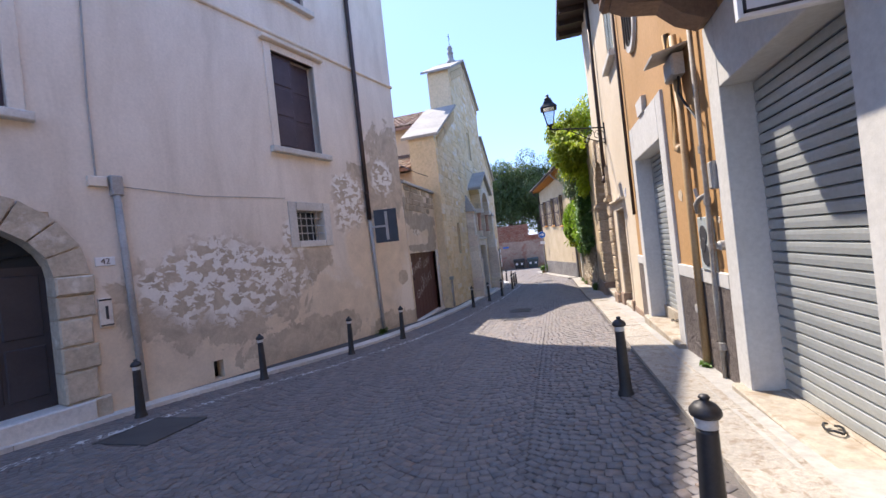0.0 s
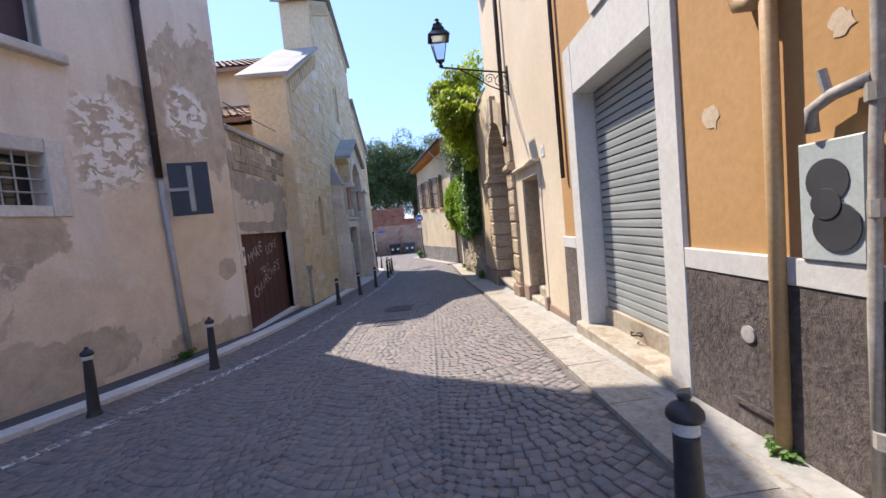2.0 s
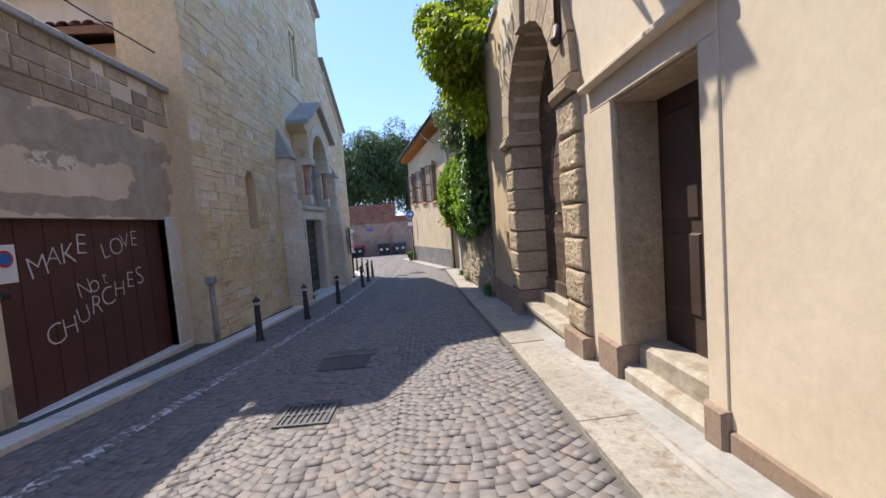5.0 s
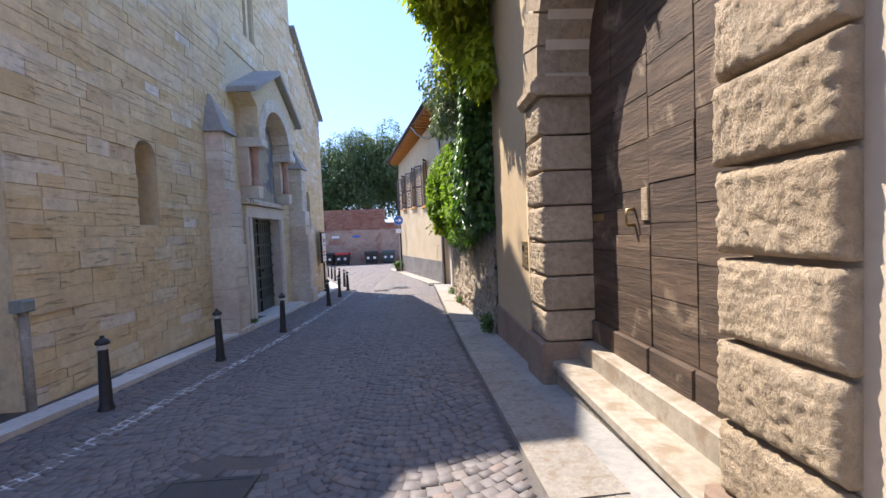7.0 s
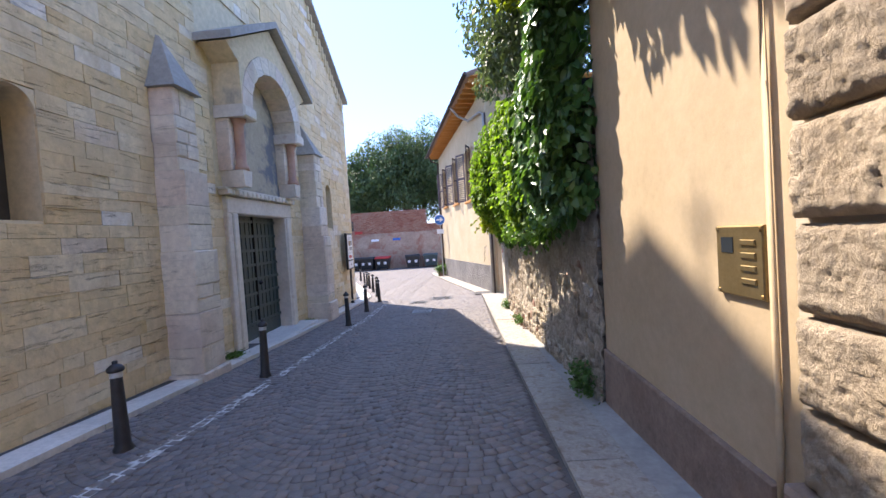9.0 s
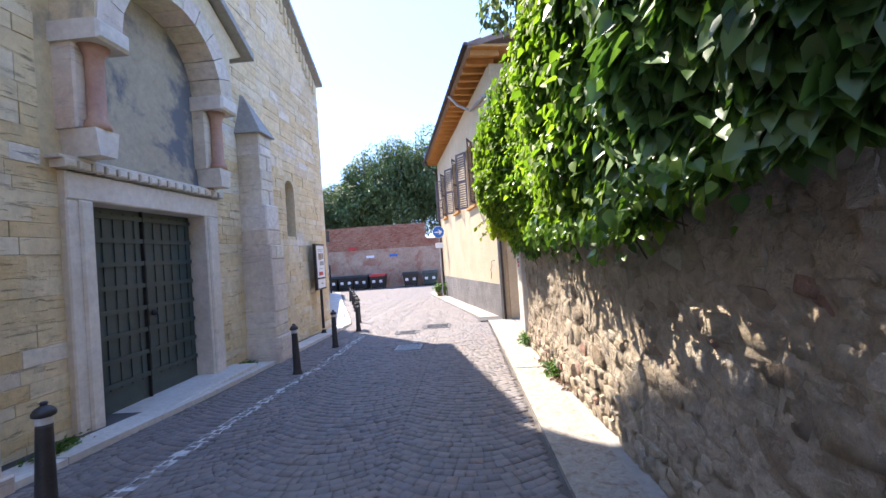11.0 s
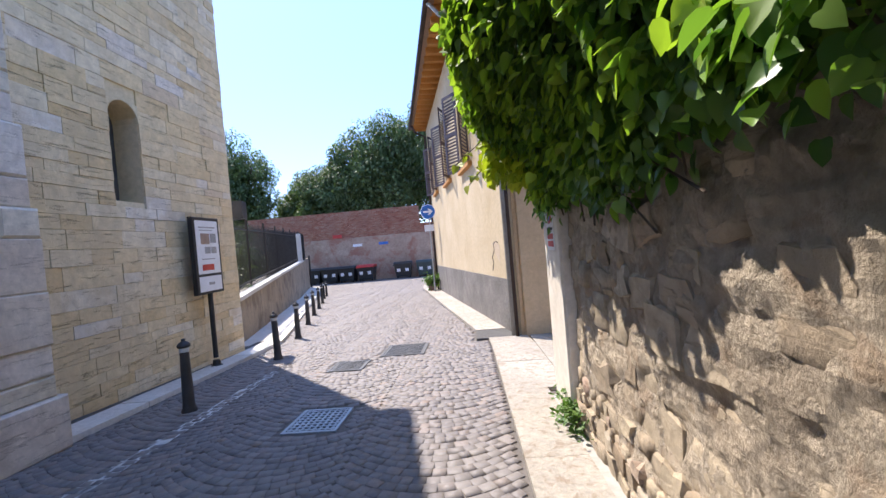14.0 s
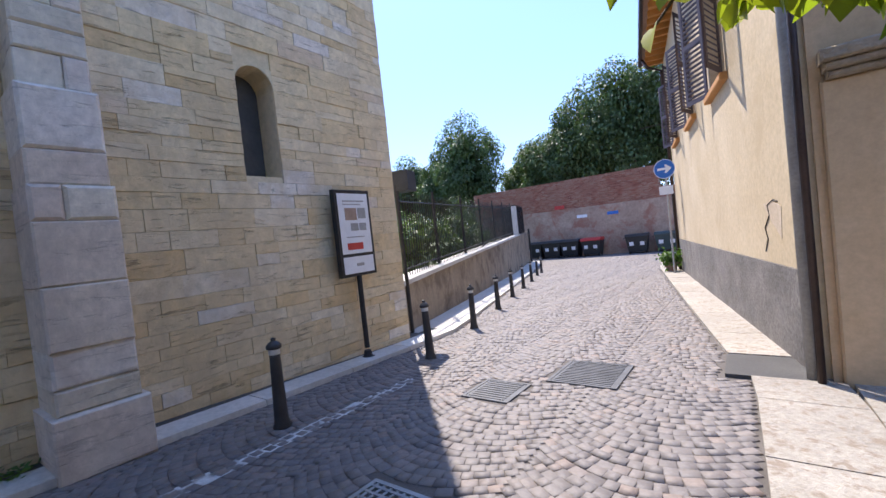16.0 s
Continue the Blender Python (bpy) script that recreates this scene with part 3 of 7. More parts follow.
def grating(name, label, x0, x1, y0, y1, nx, ny, mat, bar=0.016):
    t = thing(name, label, "drain grate", ((x0 + x1) / 2, (y0 + y1) / 2, gz((x0 + x1) / 2, (y0 + y1) / 2)))
    inv = Matrix.Translation(-t.location)
    def put(nm, bm, m, lb=""):
        bmesh.ops.transform(bm, matrix=inv, verts=bm.verts)
        return part(nm, bm, m, t, lb)
    bm = B()
    ground_patch(bm, x0, x1, y0, y1, -0.022, 0.02)
    put("pit", bm, M_dark, "dark pit under the bars")
    bm = B()
    for a, b, c, d in ((x0, x1, y0, y0 + 0.03), (x0, x1, y1 - 0.03, y1), (x0, x0 + 0.03, y0 + 0.03, y1 - 0.03), (x1 - 0.03, x1, y0 + 0.03, y1 - 0.03)):
        ground_patch(bm, a, b, c, d, 0.012, 0.03)
    put("rim", bm, mat)
    for i in range(1, nx):
        bm = B()
        x = x0 + (x1 - x0) * i / nx
        ground_patch(bm, x - bar / 2, x + bar / 2, y0 + 0.03, y1 - 0.03, 0.008, 0.022)
        put("bar", bm, mat)
    for i in range(1, ny):
        bm = B()
        y = y0 + (y1 - y0) * i / ny
        ground_patch(bm, x0 + 0.03, x1 - 0.03, y - bar / 2, y + bar / 2, 0.011, 0.02)
        put("bar", bm, mat)
    return t


grating("drain_grate", "pale galvanised square-mesh drain grate set in cobbles", *COVERS[0], 9, 9, M_grate, 0.02)
grating("drain_grate", "dark slotted iron drain grate set in cobbles", *COVERS[3], 9, 2, M_manhole, 0.022)


def cover(name, label, r, mat, ribs):
    x0, x1, y0, y1 = r
    t = thing(name, label, "manhole cover", ((x0 + x1) / 2, (y0 + y1) / 2, gz((x0 + x1) / 2, (y0 + y1) / 2)))
    inv = Matrix.Translation(-t.location)
    bm = B()
    ground_patch(bm, x0, x1, y0, y1, 0.004, 0.04)
    bmesh.ops.transform(bm, matrix=inv, verts=bm.verts)
    part("plate", bm, mat, t)
    bm = B()
    for a, b, c, d in ((x0 - 0.03, x1 + 0.03, y0 - 0.03, y0), (x0 - 0.03, x1 + 0.03, y1, y1 + 0.03), (x0 - 0.03, x0, y0, y1), (x1, x1 + 0.03, y0, y1)):
        ground_patch(bm, a, b, c, d, 0.009, 0.04)
    bmesh.ops.transform(bm, matrix=inv, verts=bm.verts)
    part("rim", bm, M_asphalt if ribs == 0 else mat, t)
    for i in range(ribs):
        y = y0 + (y1 - y0) * (i + 0.5) / ribs
        bm = B()
        ground_patch(bm, x0 + 0.03, x1 - 0.03, y - 0.012, y + 0.012, 0.010, 0.01)
        bmesh.ops.transform(bm, matrix=inv, verts=bm.verts)
        part("rib", bm, mat, t)


cover("manhole_cover", "dark ribbed rectangular cast-iron cover in the cobbles", COVERS[1], M_manhole, 14)
cover("manhole_cover", "small ribbed square cast-iron cover in the cobbles", COVERS[2], M_manhole, 9)
cover("manhole_cover", "plain grey cover worn smooth in the cobbles", COVERS[4], M_asphalt, 0)
cover("manhole_cover", "rectangular cover filled with asphalt beside the kerb", COVERS[6], M_asphalt, 0)

bm = B()
ys2 = [-8 + 0.4 * i for i in range(84)]
strip_mesh(bm, lambda y: line_west(y) - 0.075, lambda y: line_west(y) + 0.075, ys2, 0.0)
tagged(link_bm("road_marking", bm, M_paint, recalc=False), "worn white edge line left in the joints of the cobbles", "road marking", kind="structure")
bm = B()
strip_mesh(bm, lambda y: 1.2, lambda y: 1.62, [-12 + 0.5 * i for i in range(72)], 0.03)
tagged(link_bm("pavement_edge", bm, M_slate, recalc=False), "narrow grey asphalt strip along the foot of the walls", "pavement", kind="structure")
bm = B()
strip_mesh(bm, lambda y: wall_west(y) - 0.3, lambda y: kerb_west(y) - 0.22, [-12 + 0.4 * i for i in range(160)], 0.05)
tagged(link_bm("pavement_west", bm, M_asphalt, recalc=False), "dark strip between kerb stones and the west walls", "pavement", kind="structure")

# ---- kerb stones and slabs ----
kerb = tagged(new("kerb"), "pale stone kerb along the west side of the street", "kerb", kind="structure")
y = -8.0
while y < 46:
    L = RND.uniform(0.85, 1.25)
    a, b = y + 0.005, y + L - 0.005
    w = 0.30 if y < 15 else (0.34 if y < 27 else 0.5)
    bm = B()
    c = []
    for z in (-0.12, 0.055 + RND.uniform(-0.004, 0.004)):
        for x, yy in ((kerb_west(a) - w, a), (kerb_west(a), a), (kerb_west(b), b), (kerb_west(b) - w, b)):
            c.append(Vector((x, yy, gz(x, yy) + z)))
    add_hull8(bm, c)
    part("kerb_stone", bm, M_kerb, kerb)
    y += L
bm = B()
strip_mesh(bm, lambda y: wall_west(y) - 0.2, lambda y: kerb_west(y) - 0.48, [27 + 0.5 * i for i in range(40)], 0.058)
tagged(link_bm("pavement_fence", bm, M_kerb, recalc=False), "pale pavement below the fence wall", "pavement", kind="structure")

pave = tagged(new("pavement"), "sunlit pale marble slab pavement along the east walls", "pavement", kind="structure")
y = -8.0
while y < 41.5:
    L = RND.uniform(0.9, 1.45)
    if y < 26.3 < y + L + 0.3:
        L = 26.3 - y
    elif abs(y - 26.3) < 0.01:
        L = 0.75
    a, b = y + 0.004, min(y + L, 41.6) - 0.004
    w = 0.41 if y < 23.2 else (0.62 if y < 26.0 else 0.6)
    if abs(y - 26.3) > 0.01:
        bm = B()
        c = []
        lift = 0.035 + RND.uniform(-0.004, 0.004)
        for z in (-0.1, lift):
            for x, yy in ((pave_east(a), a), (pave_east(a) + w, a), (pave_east(b) + w, b), (pave_east(b), b)):
                c.append(Vector((x, yy, gz(x, yy) + z)))
        add_hull8(bm, c)
        part("slab", bm, M_slab, pave)
    y += L
for i in range(4):
    for j in range(3):
        x0, y0 = 1.47 + i * 0.75, 23.35 + j * 1.2
        bm = B()
        ground_patch(bm, x0 + 0.004, x0 + 0.746, y0 + 0.004, y0 + 1.196, 0.036 + RND.uniform(-0.003, 0.003), 0.1)
        part("slab", bm, M_slab, pave)
bm = B()
ground_patch(bm, 0.62, 1.36, 26.31, 27.04, 0.03, 0.1)
part("patch", bm, M_asphalt, pave, "dark asphalt patch in the pavement")

# ---- bollards ----
def bollard():
    t = thing("bollard", "dark cast-iron bollard with a rounded cap and a white band", "bollard", group="bollards along the street")
    bm = B()
    lathe(bm, [(0.075, -0.1), (0.075, 0.02), (0.062, 0.05), (0.058, 0.08), (0.044, 0.60), (0.044, 0.615)], 14)
    part("shaft", bm, M_bollard, t, smooth=True)
    bm = B()
    lathe(bm, [(0.0455, 0.622), (0.0465, 0.625), (0.0465, 0.662), (0.0455, 0.668)], 14)
    part("band", bm, M_band, t, "worn white reflective band", smooth=True)
    bm = B()
    lathe(bm, [(0.046, 0.666), (0.060, 0.672), (0.064, 0.684), (0.062, 0.70), (0.045, 0.722), (0.02, 0.736), (0.018, 0.742), (0.024, 0.75), (0.018, 0.76), (0.0, 0.764)], 14)
    part("cap", bm, M_bollard, t, smooth=True)
    return t


WEST_BOLLARDS = [(-5.47, 4.11), (-4.86, 5.73), (-4.14, 7.40), (-3.58, 8.82), (-2.98, 14.25), (-2.68, 16.02), (-2.43, 18.0), (-2.34, 21.65),
                 (-2.43, 23.75), (-2.53, 25.95), (-2.99, 27.78), (-3.57, 29.74), (-4.16, 31.66), (-4.74, 33.6), (-5.38, 35.7), (-6.22, 38.2), (-6.6, 39.6)]
proto = bollard()
spots = WEST_BOLLARDS + [(0.52, 4.27), (0.54, 1.98)]
proto.location = (spots[0][0], spots[0][1], gz(*spots[0]))
for k, (x, y) in enumerate(spots[1:]):
    copy_thing(proto, pose(x, y, gz(x, y), RND.uniform(-1.2, 1.2), RND.uniform(-1.2, 1.2), RND.uniform(0, 360)))

# ---- house with door 42 ----
house = thing("town_house", "tall pale plastered town house with flaking lower wall", "house")
DOOR = (1.95, 3.72, -0.6, 2.62)
HH = [DOOR, (2.2, 3.45, 3.86, 5.95), (7.22, 8.28, 4.02, 6.02), (7.44, 8.14, 2.1, 2.74), (5.5, 5.66, -0.14, 0.16), (6.9, 8.2, 7.3, 9.2)]
bm = B()
wall_cells(bm, F_house, -9, 11.1, -1.5, 10.5, -0.5, 0.0, HH)
part("wall", bm, M_house, house, "pale pinkish plaster, bare and flaking below")
bm = B()
block(bm, F_house, -9, 11.1, -7, -0.9, -1.5, 10.5)
part("back", bm, M_house, house)
bm = B()
prism(bm, F_house, [(-9.3, 10.5), (11.3, 10.5), (11.3, 10.7), (-9.3, 10.7)], -7.2, 0.3)
part("roof", bm, M_roof, house)
# arched doorway: spandrel over the opening, voussoirs, jambs
CU, RU, SZ, RZ = 2.83, 0.86, 1.78, 0.72


def arc(cu, cz, ru, rz, n=14, a0=0.0, a1=math.pi):
    return [(cu + ru * math.cos(a0 + (a1 - a0) * k / n), cz + rz * math.sin(a0 + (a1 - a0) * k / n)) for k in range(n + 1)]


bm = B()
pts = arc(CU, SZ, RU, RZ)
prism(bm, F_house, pts + [(DOOR[0] - 0.02, SZ), (DOOR[0] - 0.02, 2.64), (DOOR[1] + 0.02, 2.64), (DOOR[1] + 0.02, SZ)], -0.45, -0.012)
part("arch_infill", bm, M_arch, house)
for k in range(9):
    a0, a1 = math.pi * k / 9 + 0.012, math.pi * (k + 1) / 9 - 0.012
    o = 1.02 if k == 4 else 1.0
    bm = B()
    prism(bm, F_house, [(CU + RU * math.cos(a0), SZ + RZ * math.sin(a0)), (CU + 1.22 * o * math.cos(a0), SZ + 1.12 * o * math.sin(a0)),
                        (CU + 1.22 * o * math.cos(a1), SZ + 1.12 * o * math.sin(a1)), (CU + RU * math.cos(a1), SZ + RZ * math.sin(a1))], -0.1, 0.045 if k != 4 else 0.07)
    part("arch_stone", bm, M_arch, house)
for side in (-1, 1):
    z = -0.15
    for k, h in enumerate((0.3, 0.4, 0.32, 0.36, 0.3, 0.25)):
        u0 = CU + side * RU
        u1 = CU + side * (1.24 + (0.06 if k in (0, 5) else 0.0) - 0.05 * (k % 2))
        bm = B()
        soft_block(bm, F_house, min(u0, u1), max(u0, u1), -0.3, 0.05 + (0.03 if k in (0, 5) else 0), z + 0.006, z + h - 0.006, 0.02)
        part("jamb_stone", bm, M_arch, house)
        z += h
bm = B()
soft_block(bm, F_house, 1.7, 3.95, -0.4, 0.12, -0.5, -0.06 + 0.2, 0.015)
part("threshold", bm, M_kerb, house)
bm = B()
wall_cells(bm, F_house, CU - RU, CU + RU, 0.14, 1.95, -0.32, -0.26)
door = part("door", bm, M_door42, house, "dark plum painted double door leaf")
for u0, u1 in ((2.02, 2.4), (2.42, 2.81), (2.85, 3.24), (3.26, 3.64)):
    for z0, z1 in ((0.3, 0.95), (1.05, 1.85)):
        bm = B()
        soft_block(bm, F_house, u0, u1, -0.27, -0.245, z0, z1, 0.02)
        part("door_panel", bm, M_door42, door)
bm = B()
prism(bm, F_house, [(CU - RU, 1.95), *reversed(arc(CU, SZ, RU, RZ, 14, 0.22, math.pi - 0.22)), (CU + RU, 1.95)], -0.33, -0.3)
fan = part("fanlight", bm, M_glass, house, "dark glass fanlight with iron rays")
for k in range(7):
    a = 0.3 + (math.pi - 0.6) * k / 6
    bm = B()
    tube(bm, [F_house(CU, -0.28, 1.97), F_house(CU + 0.8 * math.cos(a), -0.28, 1.95 + 0.53 * math.sin(a))], 0.010, 6)
    part("iron_ray", bm, M_iron, fan)
bm = B()
block(bm, F_house, DOOR[0], DOOR[1], -0.8, -0.45, -0.6, 2.7)
part("hall_dark", bm, M_dark, house)


def house_window(u0, u1, z0, z1, half_open):
    bm = B()
    block(bm, F_house, u0 - 0.02, u1 + 0.02, -0.5, -0.3, z0 - 0.02, z1 + 0.02)
    w = part("window", bm, M_dark, house)
    for a, b, c, d in ((u0 - 0.16, u0, z0, z1 + 0.14), (u1, u1 + 0.16, z0, z1 + 0.14), (u0, u1, z1, z1 + 0.14)):
        bm = B()
        soft_block(bm, F_house, a, b, -0.12, 0.035, c, d, 0.01)
        part("window_frame", bm, M_house, w)
    bm = B()
    soft_block(bm, F_house, u0 - 0.22, u1 + 0.22, -0.15, 0.12, z0 - 0.12, z0, 0.015)
    part("window_sill", bm, M_kerb, w)
    bm = B()
    soft_block(bm, F_house, u0 - 0.24, u1 + 0.24, 0.0, 0.13, z1 + 0.16, z1 + 0.24, 0.02)
    part("window_cornice", bm, M_house, w)
    mid = (u0 + u1) / 2
    for a, b, d in ((u0, mid - 0.006, -0.06), (mid + 0.006, u1, -0.06 - half_open)):
        bm = B()
        block(bm, F_house, a + 0.01, b, d - 0.035, d, z0 + 0.01, z1 - 0.01)
        lf = part("shutter", bm, M_purple, w, "dark plum wooden shutter leaf")
        for k in range(3):
            zz = z0 + 0.05 + (z1 - z0 - 0.1) * k / 3
            bm = B()
            soft_block(bm, F_house, a + 0.06, b - 0.05, d - 0.002, d + 0.014, zz + 0.03, zz + (z1 - z0 - 0.1) / 3 - 0.03, 0.012)
            part("shutter_panel", bm, M_purple, lf)


house_window(7.22, 8.28, 4.02, 6.02, 0.12)
house_window(2.2, 3.45, 3.86, 5.95, 0.0)
house_window(6.9, 8.2, 7.3, 9.2, 0.0)
# small barred window
bm = B()
block(bm, F_house, 7.40, 8.18, -0.35, -0.30, 2.06, 2.78)
gw = part("barred_window", bm, M_glass, house, "small dark window behind iron bars")
for a, b, c, d in ((7.24, 7.44, 1.96, 2.92), (8.14, 8.34, 1.96, 2.92), (7.44, 8.14, 2.74, 2.92), (7.44, 8.14, 1.96, 2.1)):
    bm = B()
    soft_block(bm, F_house, a + 0.003, b - 0.003, -0.25, 0.022, c + 0.003, d - 0.003, 0.008)
    part("stone_surround", bm, M_kerb, gw)
for k in range(1, 5):
    bm = B()
    u = 7.44 + 0.7 * k / 5
    tube(bm, [F_house(u, -0.06, 2.1), F_house(u, -0.06, 2.74)], 0.011, 6)
    part("bar", bm, M_zinc, gw)
for k in range(1, 4):
    bm = B()
    z = 2.1 + 0.64 * k / 4
    tube(bm, [F_house(7.44, -0.045, z), F_house(8.14, -0.045, z)], 0.011, 6)
    part("bar", bm, M_zinc, gw)
bm = B()
block(bm, F_house, 5.5, 5.66, -0.4, -0.2, -0.14, 0.16)
part("vent_opening", bm, M_dark, house)
bm = B()
soft_block(bm, F_house, -9, 11.13, -0.02, 0.05, 6.36, 6.44, 0.02)
part("string_course", bm, M_house, house)
# pipes and cables on the house
bm = B()
tube(bm, [F_house(9.55, 0.075, z) for z in (10.5, 8.0, 5.0, 2.55)], 0.055, 10)
part("downpipe", bm, M_copper, house, "dark copper downpipe", True)
bm = B()
tube(bm, [F_house(9.57, 0.06, 2.56), F_house(9.62, 0.06, 1.2), F_house(9.68, 0.06, -0.36)], 0.042, 10)
part("downpipe_foot", bm, M_zinc, house, "grey iron lower pipe", True)
for z in (3.2, 5.2, 7.2):
    bm = B()
    tube(bm, [F_house(9.55, 0.075, z), F_house(9.55, 0.075, z + 0.05)], 0.063, 10)
    part("pipe_clamp", bm, M_copper, house)
bm = B()
tube(bm, [F_house(4.42, 0.05, 3.0), F_house(4.46, 0.05, 1.6), F_house(4.50, 0.05, -0.1)], 0.045, 10)
part("conduit", bm, M_zinc, house, "pale grey cable conduit", True)
bm = B()
soft_block(bm, F_house, 4.36, 4.50, 0.0, 0.1, 2.86, 3.14, 0.015)
part("junction_box", bm, M_zinc, house)
bm = B()
soft_block(bm, F_house, 4.12, 4.33, 0.0, 0.06, 2.98, 3.12, 0.01)
part("junction_box", bm, M_house, house)
bm = B()
tube(bm, [F_house(4.22, 0.02, 3.05), F_house(4.22, 0.02, 4.2), F_house(4.26, 0.02, 5.6), F_house(4.3, 0.02, 8.0)], 0.012, 6)
part("cable", bm, M_zinc, house)
bm = B()
tube(bm, [F_house(4.5, 0.012, 3.0), F_house(5.6, 0.012, 2.93), F_house(7.2, 0.012, 2.98)], 0.006, 5)
part("cable", bm, M_zinc, house)
bm = B()
soft_block(bm, F_house, 4.10, 4.25, 0.0, 0.03, 1.04, 1.44, 0.008)
bell = part("doorbell_panel", bm, M_marble, house, "pale doorbell panel")
for z in (1.06, 1.405):
    bm = B()
    block(bm, F_house, 4.105, 4.245, 0.03, 0.034, z, z + 0.02)
    part("dark_edge", bm, M_ink, bell)
bm = B()
block(bm, F_house, 4.17, 4.2, 0.03, 0.035, 1.15, 1.33)
part("button_row", bm, M_ink, bell)
bm = B()
soft_block(bm, F_house, 4.12, 4.34, 0.0, 0.012, 1.88, 2.0, 0.004)
plate = part("number_plate", bm, M_signwhite, house, "white enamel number plate")
c = F_house(4.23, 0.017, 1.94)
flat_text("number", "42", 0.11, face_east(c.x, c.y, c.z, 0, 0.28), M_ink, plate)

# ---- yard wall with garage door ----
yard = thing("yard_wall", "cream plastered yard wall with flaking top and tiled coping", "wall")
GD = (11.2, 13.78, -0.9, 1.58)
bm = B()
wall_cells(bm, F_yard, 11.1, 14.2, -2, 3.62, -0.4, 0.0, [GD])
part("wall", bm, M_yard, yard)
bm = B()
for k in range(8):
    u = 11.1 + 3.1 * k / 8
    soft_block(bm, F_yard, u + 0.004, u + 3.1 / 8 - 0.004, -0.5, 0.07 + RND.uniform(-0.01, 0.01), 3.62, 3.70 + RND.uniform(0, 0.02), 0.012)
part("coping", bm, M_slate, yard, "dark weathered stone coping")


def roof_tiles(F, u0, u1, d0, d1, zfun, pitch=0.2, length=0.36):
    """Half-round roof tiles laid in rows, as one mesh."""
    verts, faces = [], []
    nu, n = int((u1 - u0) / pitch), max(1, int(abs(d1 - d0) / length))
    for i in range(nu):
        uc = u0 + (i + 0.5) * pitch
        for j in range(n):
            da, db = d0 + (d1 - d0) * j / n, d0 + (d1 - d0) * (j + 1.12) / n
            jit = RND.uniform(-0.012, 0.012)
            base = len(verts)
            for d, up in ((da, 0.03), (db, 0.0)):
                for k in range(5):
                    a = math.pi * k / 4
                    verts.append(F(uc + jit + 0.095 * math.cos(a), d, zfun(uc, d) + up + 0.06 * math.sin(a)))
            for k in range(4):
                faces.append((base + k, base + k + 1, base + 6 + k, base + 5 + k))
    me = bpy.data.meshes.new("roof_tiles")
    me.from_pydata([tuple(v) for v in verts], [], faces)
    me.materials.append(M_roof)
    return me


def tiled(F, u0, u1, d0, d1, zfun, parent):
    ob = new("roof_tiles", roof_tiles(F, u0, u1, d0, d1, zfun))
    ob.parent = parent
    bm = B()
    add_hull8(bm, [F(u0, d0, zfun(u0, d0) - 0.12), F(u1, d0, zfun(u1, d0) - 0.12), F(u1, d1, zfun(u1, d1) - 0.12), F(u0, d1, zfun(u0, d1) - 0.12),
                   F(u0, d0, zfun(u0, d0)), F(u1, d0, zfun(u1, d0)), F(u1, d1, zfun(u1, d1)), F(u0, d1, zfun(u0, d1))])
    part("roof_bed", bm, M_roof, parent)


tiled(F_yard, 11.15, 14.2, -3.6, -0.15, lambda u, d: 3.72 - 0.3 * d, yard)
bm = B()
block(bm, F_yard, GD[0] - 0.05, GD[1] + 0.3, -0.8, -0.42, -1, 1.9)
part("garage_dark", bm, M_dark, yard)
bm = B()
block(bm, F_yard, GD[0], GD[1], -0.14, -0.10, -0.9, GD[3])
gdoor = part("garage_door", bm, M_rustdoor, yard, "dark brown metal garage door with chalk graffiti")
for k in range(1, 8):
    u = GD[0] + (GD[1] - GD[0]) * k / 8
    bm = B()
    block(bm, F_yard, u - 0.006, u + 0.006, -0.1, -0.094, -0.5, GD[3])
    part("door_seam", bm, M_rustdoor, gdoor)
scrawl = random.Random(9)
for body, u, z, size, rise in (("MAKE", 11.72, 1.08, 0.34, 0.06), ("LOVE", 12.66, 1.17, 0.32, 0.05), ("Not", 12.25, 0.76, 0.30, 0.03), ("CHURCHES", 11.82, 0.30, 0.34, 0.07)):
    for k, ch_ in enumerate(body):
        step = size * (0.56 if len(body) < 6 else 0.58)
        flat_text("graffiti", ch_, size * scrawl.uniform(0.88, 1.15), face_east(-4.04 - 0.088, u + step * k + scrawl.uniform(-0.015, 0.015), z + rise * k + scrawl.uniform(-0.025, 0.025), scrawl.uniform(-6, 14)), M_graf, gdoor, -0.007, 1.0)
bm = B()
soft_block(bm, F_yard, 11.26, 11.5, -0.098, -0.09, 0.94, 1.32, 0.003)
notice = part("notice", bm, M_signwhite, gdoor, "white no-parking notice")
bm = B()
lathe(bm, [(0.085, 0), (0.085, 0.004)], 18)
bmesh.ops.transform(bm, matrix=Matrix.Translation((-4.126, 11.38, 1.18)) @ Matrix.Rotation(math.pi / 2, 4, "Y"), verts=bm.verts)
part("notice_ring", bm, M_red, notice)
bm = B()
lathe(bm, [(0.06, 0), (0.06, 0.004)], 18)
bmesh.ops.transform(bm, matrix=Matrix.Translation((-4.123, 11.38, 1.18)) @ Matrix.Rotation(math.pi / 2, 4, "Y"), verts=bm.verts)
part("notice_disc", bm, M_blue, notice)
bm = B()
soft_block(bm, F_yard, 13.78, 14.08, -0.3, 0.03, -0.9, 1.62, 0.02)
part("jamb_stone", bm, M_kerb, yard)
bm = B()
soft_block(bm, F_yard, 11.1, 14.1, -0.3, 0.05, -0.9, -0.40, 0.02)
part("threshold", bm, M_kerb, yard)
